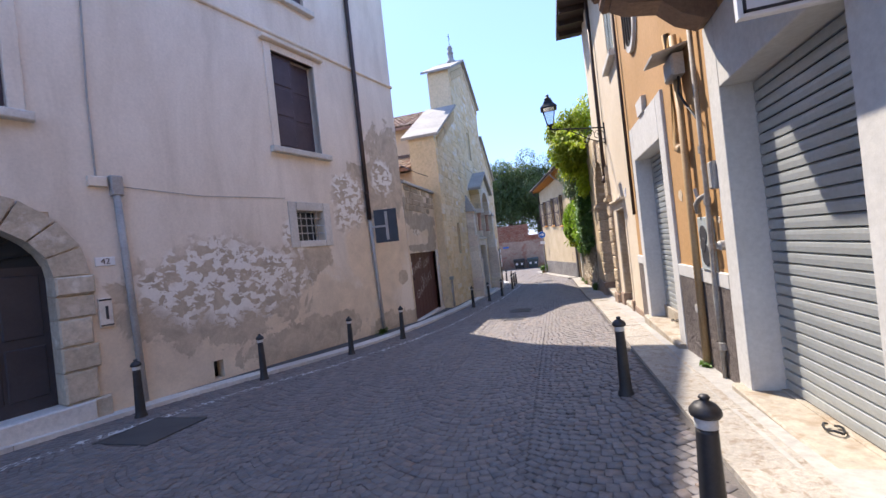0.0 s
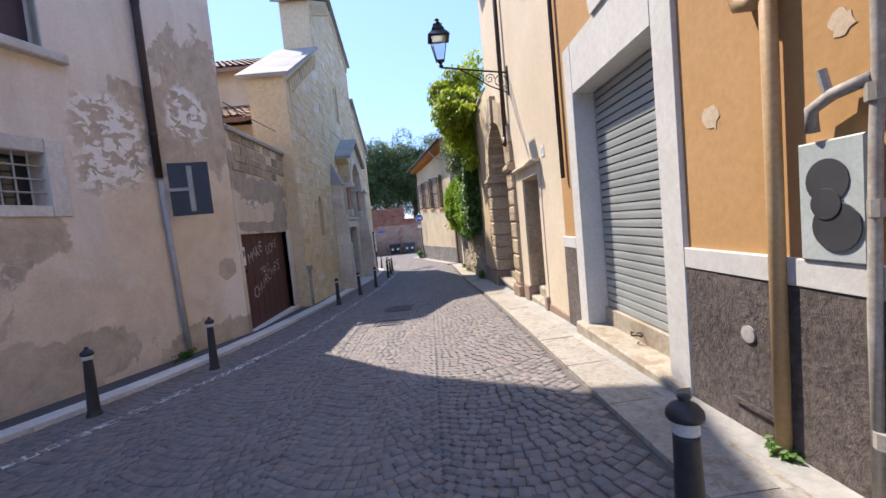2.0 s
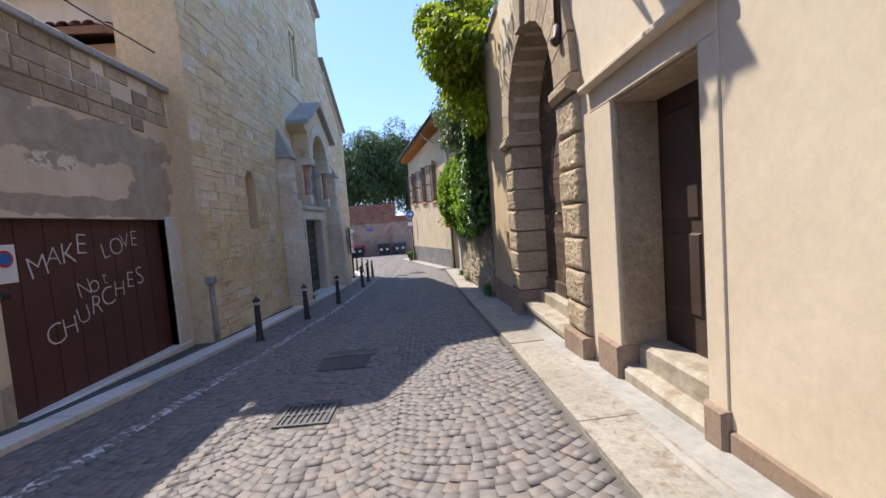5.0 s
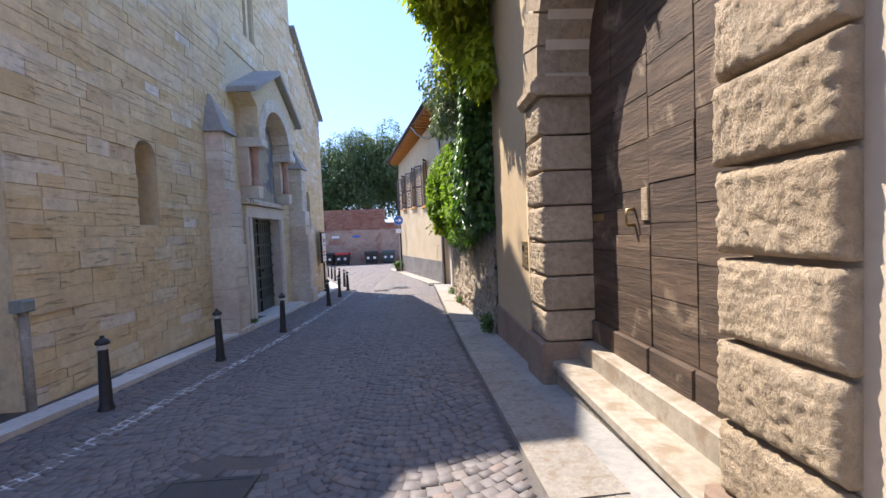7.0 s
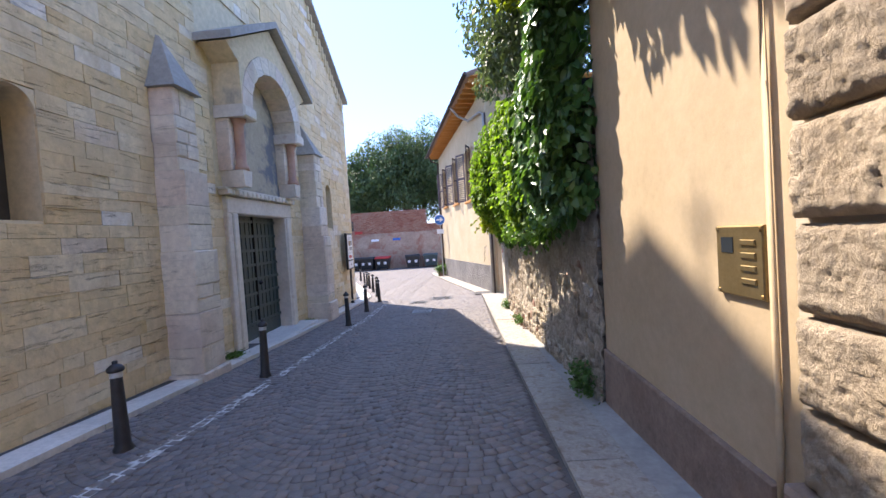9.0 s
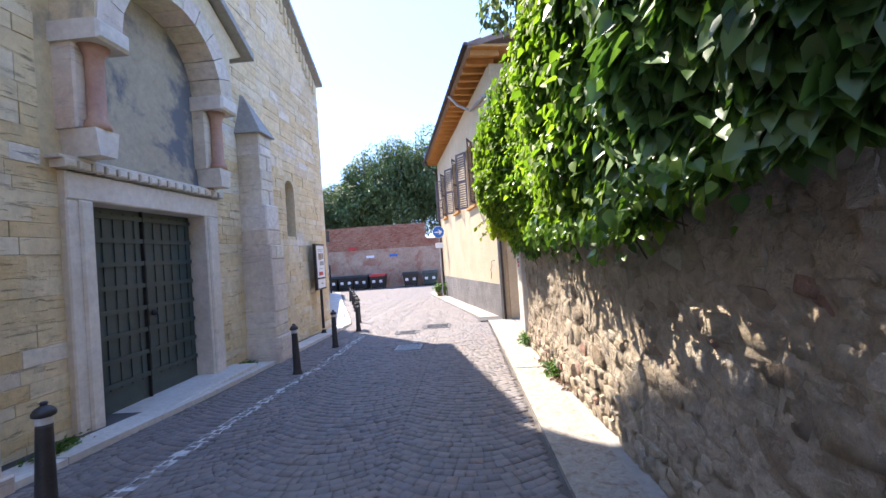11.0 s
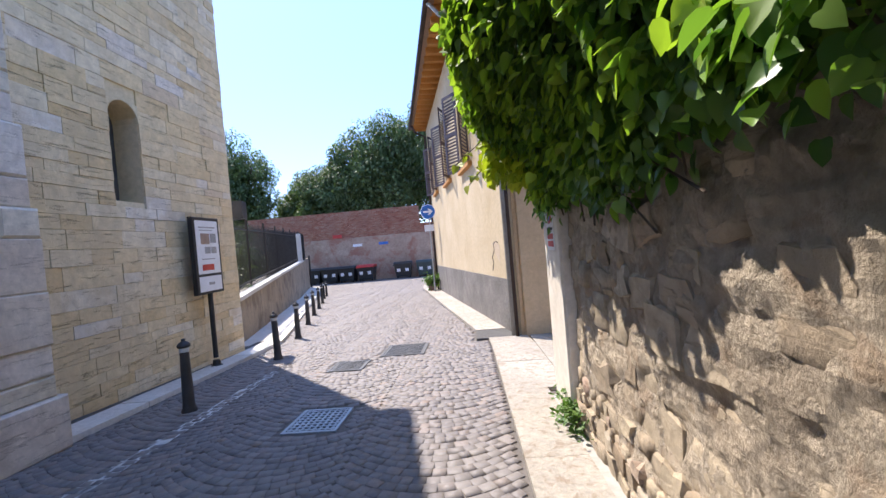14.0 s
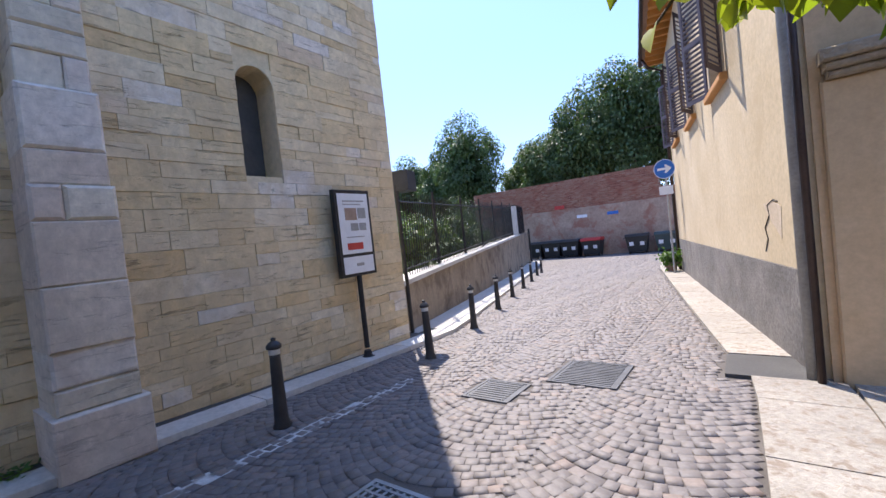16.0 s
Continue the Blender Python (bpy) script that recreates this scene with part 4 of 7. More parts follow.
for u0, u1, z0, z1 in ((10.72, 10.8, 0.8, 0.87), (13.95, 14.02, 0.0, 0.1)):
    bm = B()
    soft_block(bm, F_yard, u0 + 0.45, u1 + 0.45, 0.03, 0.06, z0, z1, 0.01)
    part("small_box", bm, M_iron, yard)
bm = B()
tube(bm, [F_church(14.20, 0.065, 0.5), F_church(14.21, 0.065, -0.58)], 0.04, 10)
foot_pipe = part("pipe_foot", bm, M_rustpipe, yard, "grey iron pipe rising at the corner", True)
bm = B()
soft_block(bm, F_church, 14.13, 14.27, 0.0, 0.13, 0.48, 0.60, 0.012)
part("pipe_box", bm, M_meter, foot_pipe)

# ---- road sign seen from behind, held by the downpipe ----
sg = thing("road_sign", "back of a square dark road sign on a bracket", "road sign", (-4.06, 9.69, 2.36))
def sgF(u, d, z):
    return Vector((0.975 * u, 0.22 * u - d, z))
bm = B()
soft_block(bm, sgF, -0.29, 0.29, -0.012, 0.012, -0.42, 0.42, 0.006)
part("panel", bm, M_signback, sg)
bm = B()
block(bm, sgF, 0.0, 0.06, 0.012, 0.045, -0.36, 0.36)
part("rail", bm, M_zinc, sg, "pale vertical rail")
bm = B()
block(bm, sgF, -0.42, 0.0, 0.014, 0.05, -0.03, 0.02)
part("arm", bm, M_zinc, sg, "pale bracket arm")

# bare stone courses below the coping of the yard wall, and a cable across
z = 2.86
for h in (0.19, 0.17, 0.22, 0.17):
    u = 11.16 + RND.uniform(0, 0.2)
    while u < 14.1:
        L = min(RND.uniform(0.16, 0.46), 14.14 - u)
        if RND.random() < (0.55 if z < 3.0 else 0.9) and L > 0.06:
            bm = B()
            soft_block(bm, F_yard, u + 0.005, u + L - 0.008, -0.02, RND.uniform(0.006, 0.03), z + 0.005, z + h - 0.008, 0.012)
            part("wall_stone", bm, M_yardstone, yard)
        u += L
    z += h
CABLE_A, CABLE_B = (-4.01, 11.10, 4.14), (-4.13, 14.22, 4.28)
cable = thing("overhead_cable", "thin black cable strung between house and church", "cable")
bm = B()
tube(bm, [Vector(CABLE_A), (Vector(CABLE_A) + Vector(CABLE_B)) / 2 + Vector((0, 0, -0.03)), Vector(CABLE_B)], 0.011, 5)
part("wire", bm, M_iron, cable)

# ---- church ----
church = thing("church", "old stone church with a stepped gable front and arched porch", "church")
C0, C1 = 14.2, 26.65
OUT = [(C0, -3), (C1, -3), (C1, 5.75), (23.6, 7.75), (23.6, 9.45), (20.6, 10.95), (17.6, 9.45), (17.6, 7.75), (C0, 5.75)]
CH = [(19.65, 21.45, -1.6, 1.6), (16.05, 16.5, 1.38, 2.62), (24.32, 24.77, 1.42, 2.68), (20.02, 20.25, 5.9, 7.3), (20.37, 20.6, 5.9, 7.3)]
CD = -0.03      # face of the mortar bed behind the ashlar
bm = B()
wall_cells(bm, F_church, C0, C1, -3, 5.5, -1.0, CD, [(19.55, 21.55, -1.6, 1.7), *CH[1:3]])
part("wall", bm, M_churchplain, church, "yellowish weathered ashlar wall")
bm = B()
wall_cells(bm, F_church, 17.6, 23.6, 5.5, 9.3, -1.0, CD, CH[3:])
prism(bm, F_church, [(17.6, 9.3), (23.6, 9.3), (23.6, 9.45), (20.6, 10.95), (17.6, 9.45)], -1.0, CD)
prism(bm, F_church, [(C0, 5.5), (17.6, 5.5), (17.6, 7.75), (C0, 5.75)], -1.0, CD)
prism(bm, F_church, [(23.6, 5.5), (C1, 5.5), (C1, 5.75), (23.6, 7.75)], -1.0, CD)
part("gable", bm, M_churchplain, church)
for a, b in (((C0 - 0.12, 5.68), (17.62, 7.78)), ((17.45, 9.40), (20.62, 11.0)), ((23.75, 9.40), (20.58, 11.0)), ((C1 + 0.12, 5.68), (23.58, 7.78))):
    bm = B()
    prism(bm, F_church, [a, b, (b[0], b[1] + 0.1), (a[0], a[1] + 0.1)], -1.25, 0.14)
    part("roof_slab", bm, M_slate, church, "grey stone slabs capping the gable")
# small hanging arches under the sloping eaves
for (ua, za), (ub, zb), n in (((C0 + 0.2, 5.7), (17.4, 7.55), 14), ((17.75, 9.4), (20.5, 10.75), 12), ((23.4, 9.4), (20.7, 10.75), 12), ((C1 - 0.2, 5.7), (23.8, 7.55), 14)):
    for k in range(n):
        u, z = ua + (ub - ua) * (k + 0.5) / n, za + (zb - za) * (k + 0.5) / n
        bm = B()
        soft_block(bm, F_church, u - 0.035, u + 0.035, CD, 0.06, z - 0.42, z - 0.05, 0.015)
        part("corbel", bm, M_churchplain, church)
for c in CH[1:]:
    u0, u1, z0, z1 = c
    r = (u1 - u0) / 2
    bm = B()
    block(bm, F_church, u0 - 0.02, u1 + 0.02, -0.6, -0.36, z0 - 0.05, z1 + 0.05)
    part("niche_back", bm, M_pane, church, "dusty dark window pane")
    bm = B()
    prism(bm, F_church, arc((u0 + u1) / 2, z1 - r, r, r, 10) + [(u0 - 0.001, z1 + 0.002), (u1 + 0.001, z1 + 0.002)], -0.36, -0.004)
    part("niche_head", bm, M_churchplain, church)
# apex pinnacle and cross
bm = B()
lathe(bm, [(0.24, 10.95), (0.24, 11.12), (0.16, 11.16), (0.13, 11.5), (0.17, 11.54), (0.13, 11.6), (0.11, 11.7), (0.14, 11.78), (0.10, 11.9), (0.02, 11.95)], 14, tuple(F_church(20.6, -0.5, 0)))
part("pinnacle", bm, M_slate, church, smooth=True)
bm = B()
tube(bm, [F_church(20.6, -0.5, 11.9), F_church(20.6, -0.5, 12.55)], 0.015, 6)
tube(bm, [F_church(20.45, -0.5, 12.38), F_church(20.75, -0.5, 12.38)], 0.015, 6)
part("cross", bm, M_iron, church)
# nave and aisle behind the front
bm = B()
block(bm, F_church, 16.9, 24.2, -18, -1.0, -3, 7.1)
prism(bm, F_church, [(16.9, 7.1), (24.2, 7.1), (20.55, 8.8)], -18, -1.0)
part("nave", bm, M_yard, church)
bm = B()
block(bm, F_church, C0 + 0.3, 16.9, -18, -1.0, -3, 4.6)
block(bm, F_church, 24.2, C1 - 0.3, -18, -1.0, -3, 4.6)
part("aisle", bm, M_yard, church)
tiled(lambda u, d, z: F_church(d, u, z), -17.8, -1.1, 16.55, 20.5, lambda u, d: 7.15 + 0.46 * (d - 16.9), church)
tiled(lambda u, d, z: F_church(d, u, z), -17.8, -1.1, C0 - 0.1, 16.85, lambda u, d: 4.75 + 0.4 * (d - 14.2), church)
# pilaster buttresses with pointed caps
for c, deep in ((18.15, 0.45), (22.74, 0.52)):
    z = -1.25
    while z < 3.1:
        h = min(RND.choice((0.18, 0.26, 0.34, 0.46)), 3.15 - z)
        lev = 0 if z < -0.75 else (1 if z < 1.0 else (2 if z < 1.7 else 3))
        wdt, dep = (0.29, 0.25, 0.235, 0.21)[lev], deep + (0.05, 0.0, -0.05, -0.12)[lev]
        cuts = [c - wdt, c + wdt]
        if h < 0.4 and RND.random() < 0.5:
            cuts.insert(1, c + RND.uniform(-0.1, 0.1))
        for a, b in zip(cuts, cuts[1:]):
            bm = B()
            soft_block(bm, F_church, a + 0.002, b - 0.002, CD, dep + RND.uniform(-0.012, 0.012), z + 0.002, z + h - 0.002, RND.uniform(0.008, 0.024))
            part("buttress_stone", bm, M_pier, church)
        z += h
    bm = B()
    dd = deep - 0.05
    v = [bm.verts.new(F_church(c - 0.27, CD, 3.15)), bm.verts.new(F_church(c + 0.27, CD, 3.15)), bm.verts.new(F_church(c + 0.27, dd, 3.15)), bm.verts.new(F_church(c - 0.27, dd, 3.15)), bm.verts.new(F_church(c, CD, 3.95)), bm.verts.new(F_church(c, 0.06, 3.9))]
    for f in ((0, 3, 2, 1), (0, 4, 5, 3), (1, 2, 5, 4), (3, 5, 2), (0, 1, 4)):
        bm.faces.new([v[i] for i in f])
    part("buttress_cap", bm, M_slate, church, "pointed grey slate cap")
# doorway
for u0, u1 in ((19.35, 19.65), (21.45, 21.75)):
    bm = B()
    soft_block(bm, F_church, u0, u1, -0.45, 0.07, -1.2, 1.6, 0.015)
    part("door_jamb", bm, M_marble, church, "pale marble door jamb")
    bm = B()
    soft_block(bm, F_church, u0 + (0.12 if u0 < 20 else 0.03), u1 - (0.03 if u0 < 20 else 0.12), 0.0, 0.10, -1.2, 1.6, 0.02)
    part("jamb_moulding", bm, M_marble, church)
bm = B()
soft_block(bm, F_church, 19.35, 21.75, -0.45, 0.08, 1.6, 1.88, 0.015)
part("lintel", bm, M_marble, church)
for k in range(17):
    u = 19.28 + 2.54 * k / 17
    bm = B()
    soft_block(bm, F_church, u + 0.012, u + 0.13, -0.02, 0.16, 1.88 + 0.02, 1.985, 0.015)
    part("cornice_block", bm, M_marble, church)
bm = B()
soft_block(bm, F_church, 19.25, 21.85, -0.02, 0.13, 1.985, 2.02, 0.008)
part("cornice", bm, M_marble, church)
bm = B()
soft_block(bm, F_church, 19.2, 22.0, -0.4, 0.42, -1.3, -0.75, 0.012)
part("doorstep", bm, M_kerb, church)
bm = B()
block(bm, F_church, 19.6, 21.5, -0.9, -0.5, -1.4, 1.8)
part("door_dark", bm, M_dark, church)
bm = B()
block(bm, F_church, 19.6, 21.5, -0.25, -0.20, -0.95, 1.65)
cdoor = part("door", bm, M_green, church, "dark green studded double door with iron straps")
for k in range(12):
    u = 19.72 + 1.66 * k / 11
    bm = B()
    block(bm, F_church, u - 0.028, u + 0.028, -0.20, -0.185, -0.5, 1.55)
    part("strap", bm, M_green, cdoor)
for k in range(8):
    z = -0.45 + 1.95 * k / 7
    bm = B()
    block(bm, F_church, 19.67, 21.43, -0.185, -0.165, z - 0.028, z + 0.028)
    part("strap", bm, M_green, cdoor)
bm = B()
block(bm, F_church, 20.543, 20.557, -0.20, -0.16, -0.95, 1.6)
part("leaf_joint", bm, M_dark, cdoor)
bm = B()
lathe(bm, [(0.04, 0), (0.04, 0.02), (0.02, 0.05), (0.001, 0.06)], 10, (0, 0, 0))
bmesh.ops.transform(bm, matrix=Matrix.Translation(F_church(20.65, -0.165, 0.3)) @ Matrix.Rotation(math.pi / 2, 4, "Y"), verts=bm.verts)
part("knob", bm, M_iron, cdoor)
# porch: lunette niche, consoles, columns, arch, gable
PC, PR, PZ = 20.55, 0.86, 3.36
bm = B()
prism(bm, F_church, [(PC - 0.98, 2.02), (PC + 0.98, 2.02), *arc(PC, PZ, 0.98, 0.98, 16)], CD, 0.004)
part("fresco", bm, worn("faded_fresco", (0.42, 0.36, 0.26), (0.50, 0.44, 0.33), 1.5, 14, 0.9, 0.2, 0.006, 0.25, (0.16, 0.17, 0.19), (0.50, 0.58), 1.1), church, "faded fresco flaking from the lunette")
for k in range(11):
    a0, a1 = math.pi * k / 11 + 0.006, math.pi * (k + 1) / 11 - 0.006
    bm = B()
    prism(bm, F_church, [(PC + PR * math.cos(a0), PZ + PR * math.sin(a0)), (PC + (PR + 0.3) * math.cos(a0), PZ + (PR + 0.3) * math.sin(a0)),
                         (PC + (PR + 0.3) * math.cos(a1), PZ + (PR + 0.3) * math.sin(a1)), (PC + PR * math.cos(a1), PZ + PR * math.sin(a1))], CD, 0.46)
    part("arch_stone", bm, M_pier, church)
bm = B()
prism(bm, F_church, [(PC - 1.5, 4.25), (PC - 1.16, 4.05), (PC - 1.16, PZ), *[(PC + 1.16 * math.cos(math.pi - math.pi * k / 12), PZ + 1.16 * math.sin(math.pi - math.pi * k / 12)) for k in range(1, 12)], (PC + 1.16, PZ), (PC + 1.16, 4.05), (PC + 1.5, 4.25), (PC, 5.1)], CD, 0.44)
part("porch_gable", bm, M_churchplain, church)
for s in (-1, 1):
    bm = B()
    prism(bm, F_church, [(PC + s * 1.62, 4.22), (PC, 5.15), (PC, 5.27), (PC + s * 1.62, 4.34)], CD, 0.6)
    part("porch_roof", bm, M_slate, church, "grey stone slab of the porch roof")
    u = PC + s * 1.0
    bm = B()
    soft_block(bm, F_church, u - 0.2, u + 0.2, CD, 0.5, 3.16, 3.36, 0.03)
    part("capital", bm, M_marble, church)
    bm = B()
    lathe(bm, [(0.12, 2.3), (0.12, 2.36), (0.085, 2.42), (0.08, 2.9), (0.085, 3.05), (0.14, 3.16)], 14, tuple(F_church(u, 0.26, 0)))
    part("column", bm, worn("red_marble_%s" % ("a" if s > 0 else "b"), (0.42, 0.22, 0.15), (0.52, 0.32, 0.22), 3, 20, 0.6, 0.2, 0.004, 0.25), church, "reddish marble colonnette", True)
    bm = B()
    soft_block(bm, F_church, u - 0.17, u + 0.17, CD, 0.2, 2.3, 3.16, 0.02)
    part("respond", bm, M_pier, church)
    bm = B()
    prism(bm, F_church, [(u - 0.14, 2.3), (u + 0.14, 2.3), (u + 0.10, 2.03), (u - 0.10, 2.03)], CD, 0.36)
    part("console", bm, M_marble, church)

# ---- east side: shop building, ochre ----
shop = thing("shop_building", "ochre plastered house with white framed shop shutters", "house")
SH = [(2.45, 3.95, -0.4, 2.70), (5.98, 7.6, -0.4, 2.74)]
bm = B()
wall_cells(bm, F_east, -9, 8.3, -1, 7.9, -0.5, 0.0, [(a - 0.1, b + 0.1, c, d + 0.1) for a, b, c, d in SH])
part("wall", bm, M_ochre, shop, "ochre plaster wall")
bm = B()
block(bm, F_east, -9, 8.3, -6, -0.9, -1, 7.9)
part("back", bm, M_ochre, shop)
bm = B()
block(bm, F_east, -9.2, 8.3, -6, 0.7, 7.9, 8.1)
part("eave", bm, M_darkwood, shop, "dark wooden eave")
for (u0, u1, z0, z1), step_z in zip(SH, (0.24, 0.2)):
    for a, b, c, d in ((u0 - 0.26, u0, -0.4, 3.3), (u1, u1 + 0.24, -0.4, 3.3), (u0, u1, z1, 3.3)):
        bm = B()
        soft_block(bm, F_east, a, b, -0.24, 0.035, c, d, 0.008)
        part("shop_frame", bm, M_white, shop, "white plastered frame")
    bm = B()
    prism(bm, F_east, [((u0 + u1) / 2 - 0.16, 3.3), ((u0 + u1) / 2 + 0.16, 3.3), ((u0 + u1) / 2 + 0.22, 3.52), ((u0 + u1) / 2 - 0.22, 3.52)], 0.0, 0.06)
    part("keystone", bm, M_white, shop)
    bm = B()
    block(bm, F_east, u0, u1, -0.26, -0.24, 0.0, z1)
    rs = part("rolling_shutter", bm, M_backing, shop, "closed grey metal rolling shutter")
    n = 29
    foot = 0.16 if u0 < 4 else 0.28
    for k in range(n):
        za, zb = foot + (z1 - foot) * k / n, foot + (z1 - foot) * (k + 1) / n
        bm = B()
        prof = [(-0.224, za), (-0.210, za + 0.003), (-0.206, za + 0.5 * (zb - za)), (-0.208, zb - 0.017), (-0.222, zb - 0.013), (-0.232, zb - 0.003)]
        a = [bm.verts.new(F_east(u0 + 0.002, d, z)) for d, z in prof]
        b = [bm.verts.new(F_east(u1 - 0.002, d, z)) for d, z in prof]
        for i in range(5):
            bm.faces.new((a[i], a[i + 1], b[i + 1], b[i]))
        part("slat", bm, M_shutter, rs)
    bm = B()
    soft_block(bm, F_east, u0, u1, -0.3, -0.17, 0.04, foot - 0.008, 0.006)
    part("sill_stone", bm, M_step, shop, "yellowish marble sill")
    bm = B()
    soft_block(bm, F_east, u0 - 0.24, u1 + 0.2, -0.3, 0.12, -0.4, 0.14 if u0 < 4 else 0.08, 0.015)
    part("step", bm, M_step, shop, "worn marble shop step")
    bm = B()
    tube(bm, [F_east((u0 + u1) / 2 + 0.07 * math.cos(a), -0.12 + 0.045 * math.sin(a), 0.165 + 0.008 * math.sin(3 * a)) for a in [k * 0.5 for k in range(12)]], 0.008, 6)
    part("pull_ring", bm, M_iron, rs)
for u0, u1 in ((4.19, 5.72), (7.84, 8.3), (-9, 2.19)):
    bm = B()
    soft_block(bm, F_east, u0, u1, -0.01, 0.028, -0.5, 0.96, 0.006)
    part("plinth", bm, M_rough, shop, "dark roughcast plinth")
    bm = B()
    soft_block(bm, F_east, u0, u1, -0.01, 0.036, 0.96, 1.10, 0.006)
    part("band", bm, M_white, shop, "white painted band")
bm = B()
tube(bm, [F_east(4.91, 0.06, 3.6), F_east(4.92, 0.06, 1.5), F_east(4.93, 0.06, -0.02)], 0.038, 10)
part("downpipe", bm, M_pipeochre, shop, "ochre painted downpipe", True)
bm = B()
tube(bm, [F_east(5.1, 0.07, 3.7), F_east(5.1, 0.07, 2.5), F_east(5.08, 0.07, 2.43), F_east(5.0, 0.07, 2.40), F_east(4.93, 0.07, 2.42)], 0.045, 10)
part("vent_duct", bm, M_pipeochre, shop, "", True)
bm = B()
tube(bm, [F_east(4.44, 0.05, 4.2), F_east(4.44, 0.05, 1.9), F_east(4.46, 0.05, 1.6), F_east(4.47, 0.06, 0.9), F_east(4.48, 0.05, 0.0)], 0.024, 8)
part("gas_pipe", bm, M_rustpipe, shop, "rusty grey iron gas pipe", True)
for z in (0.35, 1.3, 1.75, 2.25):
    bm = B()
    tube(bm, [F_east(4.455, 0.05, z), F_east(4.455, 0.05, z + 0.07)], 0.034, 8)
    part("pipe_joint", bm, M_rustpipe, shop)
bm = B()
tube(bm, [F_east(4.46, 0.06, 1.84), F_east(4.6, 0.07, 1.82), F_east(4.7, 0.07, 1.78), F_east(4.71, 0.06, 1.68)], 0.028, 8)
part("gas_valve_pipe", bm, M_rustpipe, shop, "", True)
bm = B()
tube(bm, [F_east(4.62, 0.07, 1.82), F_east(4.63, 0.09, 1.93)], 0.02, 8)
part("valve", bm, M_zinc, shop)
bm = B()
soft_block(bm, F_east, 4.50, 4.80, 0.0, 0.05, 1.10, 1.64, 0.008)
mb = part("meter_box", bm, M_box, shop, "grey-green metal meter box with black spray patch")
for u, z, r, lay in ((4.66, 1.46, 0.1, 0.052), (4.62, 1.26, 0.11, 0.0565), (4.66, 1.36, 0.07, 0.061)):
    bm = B()
    lathe(bm, [(r, 0), (r * 0.98, 0.003)], 20)
    bmesh.ops.transform(bm, matrix=Matrix.Translation(F_east(u, lay, z)) @ Matrix.Rotation(-math.pi / 2, 4, "Y"), verts=bm.verts)
    part("spray_patch", bm, M_ink, mb)
bm = B()
soft_block(bm, F_east, 4.20, 4.29, 0.0, 0.08, 1.88, 2.13, 0.015)
part("alarm_box", bm, M_zinc, shop, "small grey metal box")
bm = B()
lathe(bm, [(0.045, 0), (0.045, 0.05), (0.03, 0.07), (0.03, 0.055)], 14)
bmesh.ops.transform(bm, matrix=Matrix.Translation(F_east(4.27, 0.0, 1.36)) @ Matrix.Rotation(-math.pi / 2, 4, "Y"), verts=bm.verts)
part("vent", bm, M_zinc, shop)
bm = B()
block(bm, F_east, 5.0, 5.3, 0.03, 0.05, 0.19, 0.215)
part("slit_bar", bm, M_rough, shop)
bm = B()
lathe(bm, [(0.05, 0), (0.05, 0.012), (0.03, 0.014)], 14)
bmesh.ops.transform(bm, matrix=Matrix.Translation(F_east(5.17, 0.028, 0.63)) @ Matrix.Rotation(-math.pi / 2, 4, "Y"), verts=bm.verts)
part("vent", bm, M_zinc, shop)
bm = B()
tube(bm, [F_east(8.12, 0.05, 7.9), F_east(8.1, 0.05, 4.0), F_east(8.08, 0.05, 1.85)], 0.028, 8)
part("downpipe", bm, M_copper, shop, "thin brown pipe", True)
bm = B()
soft_block(bm, F_east, -2.6, 4.22, 0.0, 0.86, 3.66, 3.80, 0.03)
bal = part("balcony", bm, M_balcony, shop, "brown stone balcony slab on moulded consoles")
bm = B()
soft_block(bm, F_east, -2.66, 4.27, 0.0, 0.91, 3.80, 3.88, 0.025)
part("slab_moulding", bm, M_balcony, bal)
for u in (-1.9, 0.7, 3.9):
    bm = B()
    prism(bm, lambda a, d, z: F_east(u + d * 0.24, a, z), [(0, 3.3), (0.1, 3.28), (0.26, 3.36), (0.4, 3.5), (0.66, 3.55), (0.78, 3.62), (0.78, 3.66), (0, 3.66)], 0.0, 1.0)
    part("console", bm, M_balcony, bal)
bm = B()
tube(bm, [F_east(-2.5, 0.8, 4.8), F_east(4.15, 0.8, 4.8)], 0.02, 6)
part("rail", bm, M_iron, bal)
for k in range(44):
    bm = B()
    u = -2.45 + 6.6 * k / 43
    tube(bm, [F_east(u, 0.8, 3.88), F_east(u, 0.8, 4.8)], 0.009, 5)
    part("baluster", bm, M_iron, bal)
# square floodlight by the duct
bm = B()
soft_block(bm, F_east, 4.7, 5.0, 0.04, 0.16, 3.12, 3.34, 0.02)
fl = part("floodlight", bm, M_zinc, shop, "grey wall floodlight")
bm = B()
add_hull8(bm, [F_east(4.66, 0.0, 3.40), F_east(5.04, 0.0, 3.40), F_east(5.04, 0.34, 3.33), F_east(4.66, 0.34, 3.33), F_east(4.66, 0.0, 3.425), F_east(5.04, 0.0, 3.425), F_east(5.04, 0.34, 3.355), F_east(4.66, 0.34, 3.355)])
part("hood", bm, M_zinc, fl, "sloping metal hood")
bm = B()
tube(bm, [F_east(4.78, 0.08, 3.13), F_east(4.77, 0.1, 2.95), F_east(4.72, 0.06, 2.8), F_east(4.64, 0.05, 2.72), F_east(4.5, 0.05, 2.6)], 0.012, 6)
part("cable", bm, M_iron, fl)
